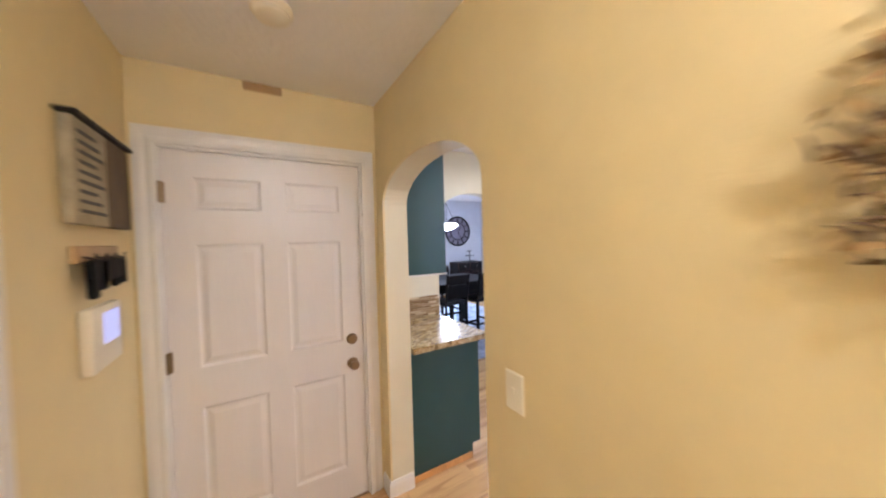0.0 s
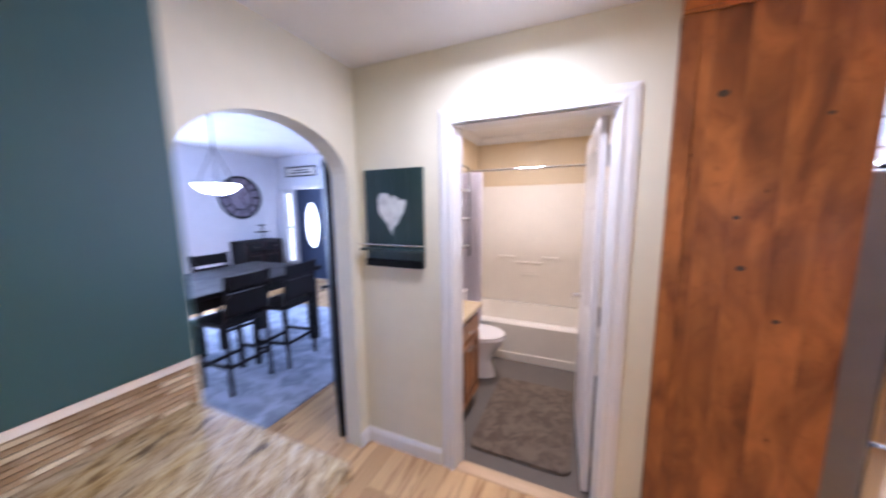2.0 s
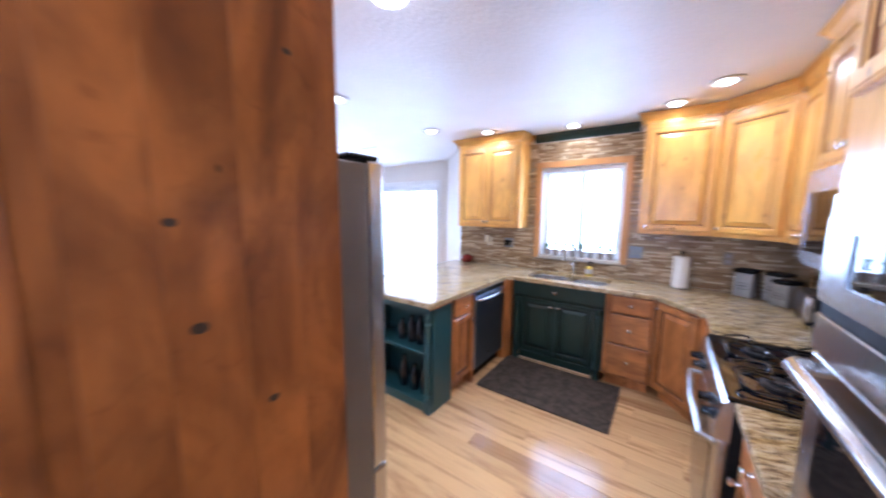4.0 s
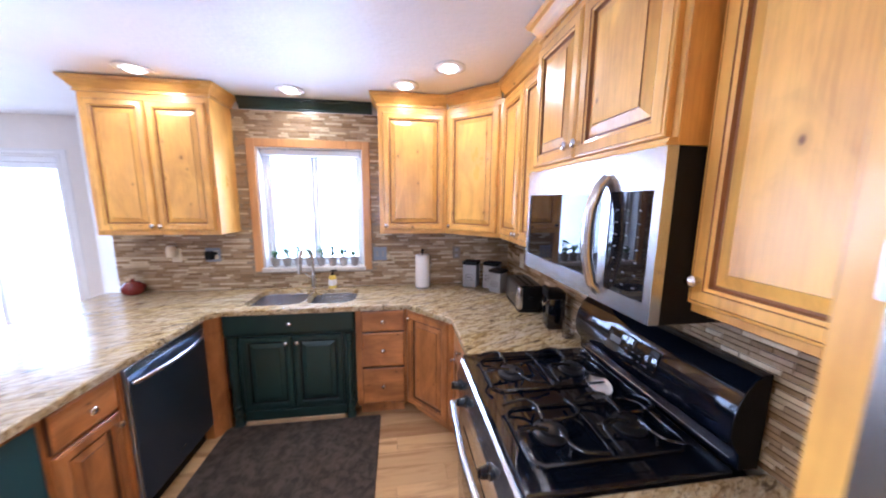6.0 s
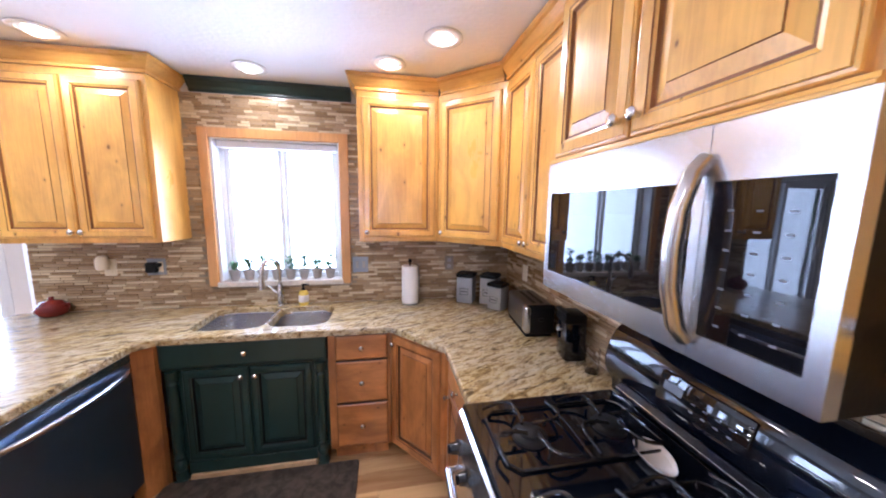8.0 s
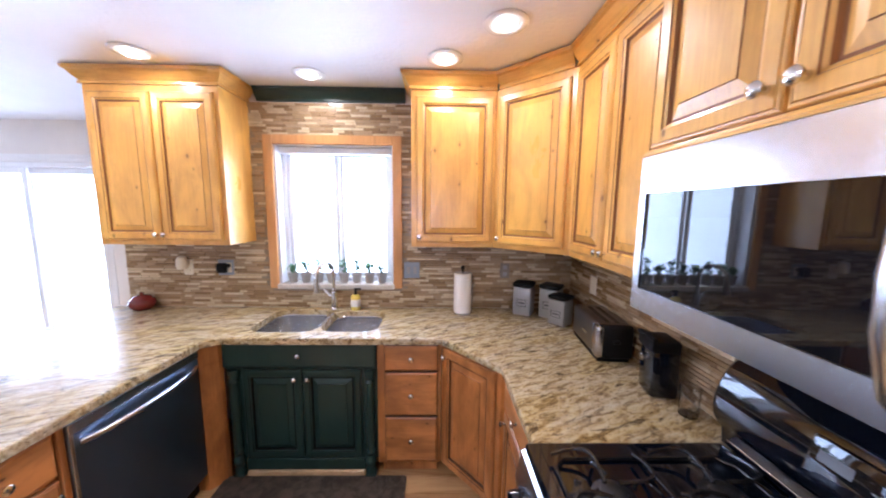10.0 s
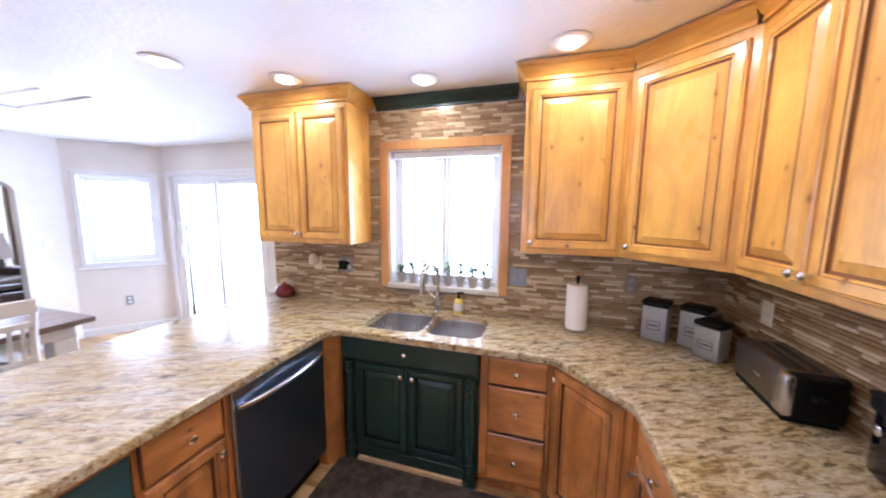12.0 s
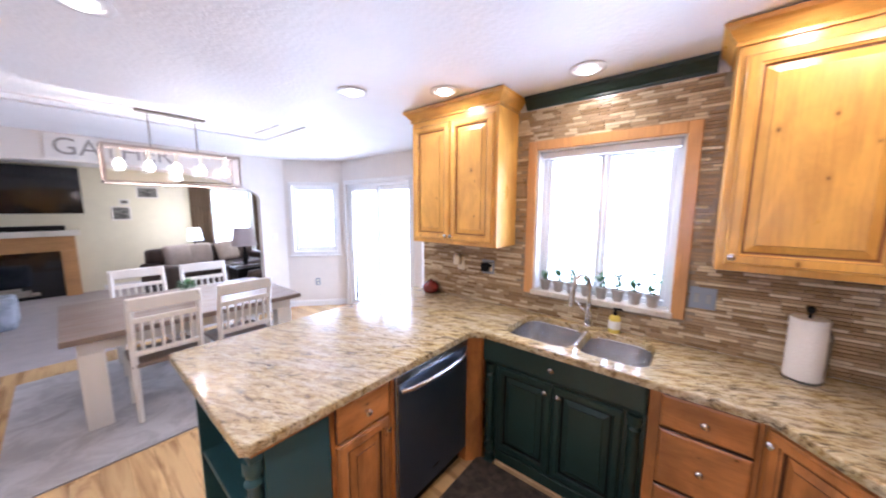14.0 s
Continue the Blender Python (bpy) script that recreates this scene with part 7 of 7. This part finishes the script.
t = thing("armchair", "dark brown leather armchair by the arched opening", "armchair", pose(8.35, -3.05, 0))
part("base", bx(-0.38, -0.38, 0.08, 0.38, 0.38, 0.42, bevel=0.05, seg=3), M_SOFA, t, "", True)
part("backrest", bx(-0.40, -0.45, 0.42, 0.40, -0.22, 0.95, bevel=0.09, seg=3), M_SOFA, t, "", True)
for s in (-1, 1):
    part("armrest", bx(s * 0.31 - 0.08, -0.35, 0.42, s * 0.31 + 0.08, 0.38, 0.62, bevel=0.06, seg=3), M_SOFA, t, "", True)
single("ottoman", bx(-0.3, -0.3, 0.0, 0.3, 0.3, 0.42, bevel=0.06, seg=3), M_BLUERUG, "blue-grey upholstered ottoman on the carpet", "ottoman", pose(9.6, 0.05, 0), smooth=True)


def drape(name, label, y0, y1, x, z0, z1, material):
    b = bmesh.new()
    n = 40
    rows = [[b.verts.new((x + 0.03 * math.sin(i * 1.1), y0 + (y1 - y0) * i / (n - 1), z)) for i in range(n)] for z in (z0, z1)]
    for i in range(n - 1):
        b.faces.new((rows[0][i], rows[0][i + 1], rows[1][i + 1], rows[1][i]))
    bmesh.ops.solidify(b, geom=b.faces[:], thickness=0.004)
    return single(name, b, material, label, "curtain", smooth=True)


drape("curtain", "brown full-length curtain beside the living room window", -3.10, -2.68, 11.40, 0.03, 2.22, M_CURT)
drape("curtain", "brown full-length curtain at the corner of the living room", -4.30, -4.02, 11.40, 0.03, 2.22, M_CURT)
t = thing("curtain_rod", "black curtain rod with round finials", "curtain rod")
part("pole", cyl(bmesh.new(), (11.40, -2.60, 2.25), (11.40, -4.40, 2.25), 0.013, seg=10), M_BLACK, t)
for y in (-2.58, -4.42):
    b = bmesh.new()
    bmesh.ops.create_uvsphere(b, u_segments=12, v_segments=8, radius=0.035, matrix=Matrix.Translation((11.40, y, 2.25)))
    part("finial", b, M_BLACK, t, "", True)
    part("bracket", bx(11.40, y - 0.008 + (0.06 if y < -4 else -0.06), 2.24, 11.498, y + 0.008 + (0.06 if y < -4 else -0.06), 2.255), M_BLACK, t)

# ---- dining room beyond the arch ----
single("formal_rug", poly(bmesh.new(), rounded(2.30, 3.15, 4.75, 6.3, 0.01, 3), 0.002, 0.012), M_BLUERUG, "blue-grey patterned rug under the tall table", "rug")
t = thing("tall_table", "dark espresso counter-height dining table", "table", pose(3.05, 4.47, 0.012, 0, 0, 4))
part("top", bx(-0.80, -0.55, 0.86, 0.80, 0.55, 0.905, bevel=0.006), M_ESPRESSO, t)
part("apron", bx(-0.72, -0.47, 0.75, 0.72, 0.47, 0.859), M_ESPRESSO, t)
for x in (-0.71, 0.71):
    for y in (-0.46, 0.46):
        part("leg", bx(x - 0.045, y - 0.045, 0, x + 0.045, y + 0.045, 0.75, bevel=0.004), M_ESPRESSO, t)


def tall_chair():
    c = thing("counter_stool", "dark espresso ladder-back counter stool at the tall table", "stool", pose(0, 0, 0), "stools round the tall table")
    w = 0.215
    part("seat", bx(0.02, -w, 0.60, 0.44, w, 0.645, bevel=0.012, seg=2), M_ESPRESSO, c)
    for s in (-1, 1):
        part("back_post", tube(bmesh.new(), [(0.03, s * (w - 0.02), 0), (0.03, s * (w - 0.02), 0.63), (-0.04, s * (w - 0.02), 1.06)], 0.024, 4), M_ESPRESSO, c)
        part("front_leg", bx(0.39, s * (w - 0.02) - 0.02, 0, 0.43, s * (w - 0.02) + 0.02, 0.60), M_ESPRESSO, c)
        part("side_rung", bx(0.04, s * (w - 0.02) - 0.011, 0.24, 0.40, s * (w - 0.02) + 0.011, 0.265), M_ESPRESSO, c)
    part("front_rung", bx(0.40, -w + 0.03, 0.18, 0.42, w - 0.03, 0.21), M_ESPRESSO, c)
    part("back_rung", bx(0.02, -w + 0.03, 0.24, 0.04, w - 0.03, 0.265), M_ESPRESSO, c)
    part("top_slat", bx(-0.045, -w + 0.02, 0.93, -0.02, w - 0.02, 1.05, bevel=0.005), M_ESPRESSO, c)
    part("mid_slat", bx(-0.022, -w + 0.02, 0.70, 0.002, w - 0.02, 0.90, bevel=0.005), M_ESPRESSO, c)
    return c


ts = tall_chair()
ts.matrix_world = pose(2.80, 3.76, 0.012, 0, 0, 94)
copy_thing(ts, pose(3.33, 3.72, 0.012, 0, 0, 98))
copy_thing(ts, pose(2.75, 5.22, 0.012, 0, 0, -88))
copy_thing(ts, pose(3.35, 5.20, 0.012, 0, 0, -92))
t = thing("pendant_light", "lit white glass bowl pendant over the tall table", "pendant light", pose(3.15, 4.6, 0))
part("bowl", lathe(bmesh.new(), [(0.01, 1.76), (0.12, 1.785), (0.19, 1.84), (0.205, 1.875), (0.20, 1.875), (0.02, 1.80)], (0, 0, 0), 28), M_SHADEW, t, "glowing glass bowl", True)
for i in range(3):
    a = 2 * math.pi * i / 3
    part("chain", cyl(bmesh.new(), (0.19 * math.cos(a), 0.19 * math.sin(a), 1.875), (0, 0, 2.25), 0.004, seg=6), M_IRON, t)
part("stem", cyl(bmesh.new(), (0, 0, 2.25), (0, 0, DH), 0.008, seg=8), M_IRON, t)
part("canopy", lathe(bmesh.new(), [(0.06, DH - 0.001), (0.055, DH - 0.02), (0.01, DH - 0.03)], (0, 0, 0), 18), M_IRON, t, "", True)
t = thing("wall_clock", "large round iron wall clock with open numerals", "clock", pose(5.37, 7.6, 1.84))
part("outer_ring", tube(bmesh.new(), [(0.42 * math.cos(2 * math.pi * i / 48), -0.03, 0.42 * math.sin(2 * math.pi * i / 48)) for i in range(48)], 0.022, 6, True), M_BLACK, t, "", True)
part("inner_ring", tube(bmesh.new(), [(0.25 * math.cos(2 * math.pi * i / 40), -0.03, 0.25 * math.sin(2 * math.pi * i / 40)) for i in range(40)], 0.012, 6, True), M_BLACK, t, "", True)
part("face", lathe(bmesh.new(), [(0.41, -0.004), (0.41, -0.012)], (0, 0, 0), 40, "y"), plain("mauve_dial", (0.30, 0.26, 0.33), 0.6), t)
for i in range(12):
    a = math.pi * i / 6
    b = bx(-0.012, -0.028, -0.06, 0.012, -0.014, 0.06)
    o = part("numeral", b, M_BLACK, t)
    o.matrix_basis = pose(0.335 * math.sin(a), 0, 0.335 * math.cos(a), 0, math.degrees(a), 0)
for a, l in ((40, 0.18), (150, 0.25)):
    o = part("hand", bx(-0.008, -0.034, 0, 0.008, -0.028, l), M_BLACK, t)
    o.matrix_basis = pose(0, 0, 0, 0, a, 0)
c = cabinet("sideboard", "dark espresso sideboard under the clock", pose(5.06, 7.14, 0), 0.85, 0.44, 0, 0.95, [
    ("drawer", 0.02, 0.74, 0.42, 0.92, 0.22, 0.83), ("drawer", 0.43, 0.74, 0.83, 0.92, 0.63, 0.83), ("door", 0.02, 0.12, 0.42, 0.72, 0.38, 0.45), ("door", 0.43, 0.12, 0.83, 0.72, 0.47, 0.45)], M_ESPRESSO, M_ESPRESSO, 0.08)
t = thing("cake_stand", "small black tiered stand on the sideboard", "stand", pose(5.62, 7.35, 0.95))
part("stem", cyl(bmesh.new(), (0, 0, 0.0), (0, 0, 0.30), 0.012, seg=10), M_BLACK, t)
for z, r in ((0.0, 0.09), (0.16, 0.13), (0.30, 0.08)):
    part("tier", lathe(bmesh.new(), [(r, z), (r, z + 0.012), (0.01, z + 0.014)], (0, 0, 0), 20), M_BLACK, t)
t = thing("framed_sign", "black framed pale sign above the front door", "sign", pose(6.25, 7.25, 2.30, 0, 0, -90))
part("frame", loops(bmesh.new(), 0, 0, 0.9, 0.22, [(0, 0), (0, -0.02), (0.02, -0.02), (0.022, -0.01)]), M_BLACK, t)
part("panel", bx(0.03, -0.0125, 0.03, 0.87, -0.0105, 0.19), M_CHALK, t)
b = bmesh.new()
box(b, 0.15, -0.014, 0.07, 0.75, -0.0125, 0.10)
box(b, 0.22, -0.014, 0.125, 0.68, -0.0125, 0.15)
part("writing", b, M_DARKTXT, t)
t = thing("black_door", "black interior door standing open beside the arch", "door", pose(2.60, 2.56, 0.008, 0, 0, 46.5), kind="structure")
part("leaf", bx(0.0, -0.018, 0.0, 0.78, 0.018, 1.96, bevel=0.003), M_BLACK, t)
b = cyl(bmesh.new(), (0.70, 0.018, 0.93), (0.70, 0.07, 0.93), 0.012, seg=10)
cyl(b, (0.70, 0.07, 0.93), (0.58, 0.07, 0.93), 0.009, seg=8)
part("lever_handle", b, M_BLACK, t)

# ---- mosaic strips ----
R = random.Random(21)
TW = [0.055, 0.08, 0.105, 0.135]
TH, GAP, TD = 0.0178, 0.0022, 0.008
strip_mesh = {}
for w in TW:
    b = bmesh.new()
    loops(b, 0, 0, w - GAP, TH - GAP, [(0, 0), (0, -TD + 0.001), (0.001, -TD)])
    strip_mesh[w] = mesh_of(b, "strip", M_TILE_ONE)


def mosaic_wall(name, label, m, length, z0, z1, skip, singles=None):
    """Strips laid in rows over a grout bed; skip and singles test a strip's (x0, x1, z)."""
    t = thing(name, label, "backsplash", m, kind="structure")
    verts, faces, count = [], [], 0
    z = z0
    while z + TH <= z1 + 0.001:
        x = -R.uniform(0, 0.1)
        while x < length:
            w = R.choice(TW)
            a, c = max(x, 0.0), min(x + w, length)
            x += w
            if c - a < 0.012 or skip(a, c, z):
                continue
            if singles and c - a == w and count < 300 and singles(a, c, z):
                o = new("tile", strip_mesh[w])
                o.parent = t
                o.location = (a, R.uniform(-0.0008, 0.0008), z)
                count += 1
                continue
            d = -TD + R.uniform(-0.001, 0.001)
            k = len(verts)
            e, u = c - GAP, z + TH - GAP
            for q in ((a, 0), (a + 0.001, d)):
                i = q[0] - a
                verts += [(a + i, q[1], z + i), (e - i, q[1], z + i), (e - i, q[1], u - i), (a + i, q[1], u - i)]
            faces += [(k + 4, k + 5, k + 6, k + 7)] + [(k + j, k + (j + 1) % 4, k + 4 + (j + 1) % 4, k + 4 + j) for j in range(4)]
        z += TH
    me = bpy.data.meshes.new("tile_run")
    me.from_pydata(verts, [], faces)
    me.materials.append(M_TILE)
    o = new("tile_run", me)
    o.parent = t
    o["kind"] = "stuff"
    return t


# behind the sink: local x along -x from 4.24
XS = 4.24
single("grout_sink", wall_plate(3.236, 1.44, [rect(1.028, 0.14, 1.985, 1.195)], 0.001), M_GROUT, "sandy grout bed behind the mosaic", "grout", pose(XS, -2.9225, 0.906, 0, 0, 180), kind="structure")


def skip_sink(a, c, z):
    x = (a + c) / 2
    if 1.025 < x < 1.985 and 1.03 < z < 2.13:
        return True
    if z > 1.39 and not (0.935 < x < 2.075):
        return True
    return z > 2.35


mosaic_wall("backsplash_sink", "brown and cream linear glass and stone mosaic round the sink window", pose(XS, -2.9225, 0, 0, 0, 180), 3.236, 0.907, 2.36, skip_sink, lambda a, c, z: a > 1.99 and z < 1.39)
# behind the range: local x along +y from -2.92
single("grout_range", wall_plate(2.558, 0.93, [], 0.001), M_GROUT, "sandy grout bed behind the mosaic", "grout", pose(1.0025, -2.92, 0.906, 0, 0, 90), kind="structure")


def skip_range(a, c, z):
    x = (a + c) / 2
    return z > (1.83 if 1.36 < x < 2.13 else 1.39)


mosaic_wall("backsplash_range", "brown and cream linear glass and stone mosaic behind the range", pose(1.0025, -2.92, 0, 0, 0, 90), 2.558, 0.907, 1.84, skip_range, lambda a, c, z: a > 1.95 and z > 0.95)
# beside the dining arch: local x along +x from 1.07
mosaic_wall("backsplash_entry", "brown and cream mosaic strip behind the coffee counter", pose(1.07, 2.388, 0), 0.615, 0.907, 1.10, lambda a, c, z: False, lambda a, c, z: True)

# ---- floor boards ----
R = random.Random(5)
PW = 0.127
board_mesh = {}


def board(length):
    if length not in board_mesh:
        b = bmesh.new()
        rings = []
        for i, z in ((0.0, -0.02), (0.0, -0.0015), (0.0015, 0.0)):
            rings.append([b.verts.new((x, y, z)) for x, y in ((i, i), (length - 0.001 - i, i), (length - 0.001 - i, PW - 0.001 - i), (i, PW - 0.001 - i))])
        for r, s in zip(rings, rings[1:]):
            for k in range(4):
                b.faces.new((r[k], r[(k + 1) % 4], s[(k + 1) % 4], s[k]))
        b.faces.new(rings[-1])
        board_mesh[length] = mesh_of(b, "floor_board", M_FLOOR)
    return board_mesh[length]


def lay_floor(name, label, x0, x1, y0, y1):
    t = thing(name, label, "floor", kind="structure")
    y = y0
    while y < y1:
        x = x0
        left = round(R.choice((0.45, 0.75, 1.05, 1.35)), 2)
        while x < x1 - 0.01:
            ln = round(min(left, x1 - x), 2)
            o = new("floor_board", board(ln))
            o.parent = t
            o.location = (x, y, 0)
            x += ln
            left = R.choice((1.2, 1.5, 1.8, 2.1))
        y += PW


lay_floor("floor_kitchen", "satin hickory floor boards in the kitchen", 1.0, 7.46, -3.80, 0.76)
lay_floor("floor_nook", "satin hickory floor boards by the bathroom door", 1.0, 2.67, 0.772, 2.40)
lay_floor("floor_hall", "satin hickory floor boards in the hall", -0.24, 1.0, -2.2, 1.80)
lay_floor("floor_dining", "satin hickory floor boards in the dining room", 0.6, 6.6, 2.422, 7.6)
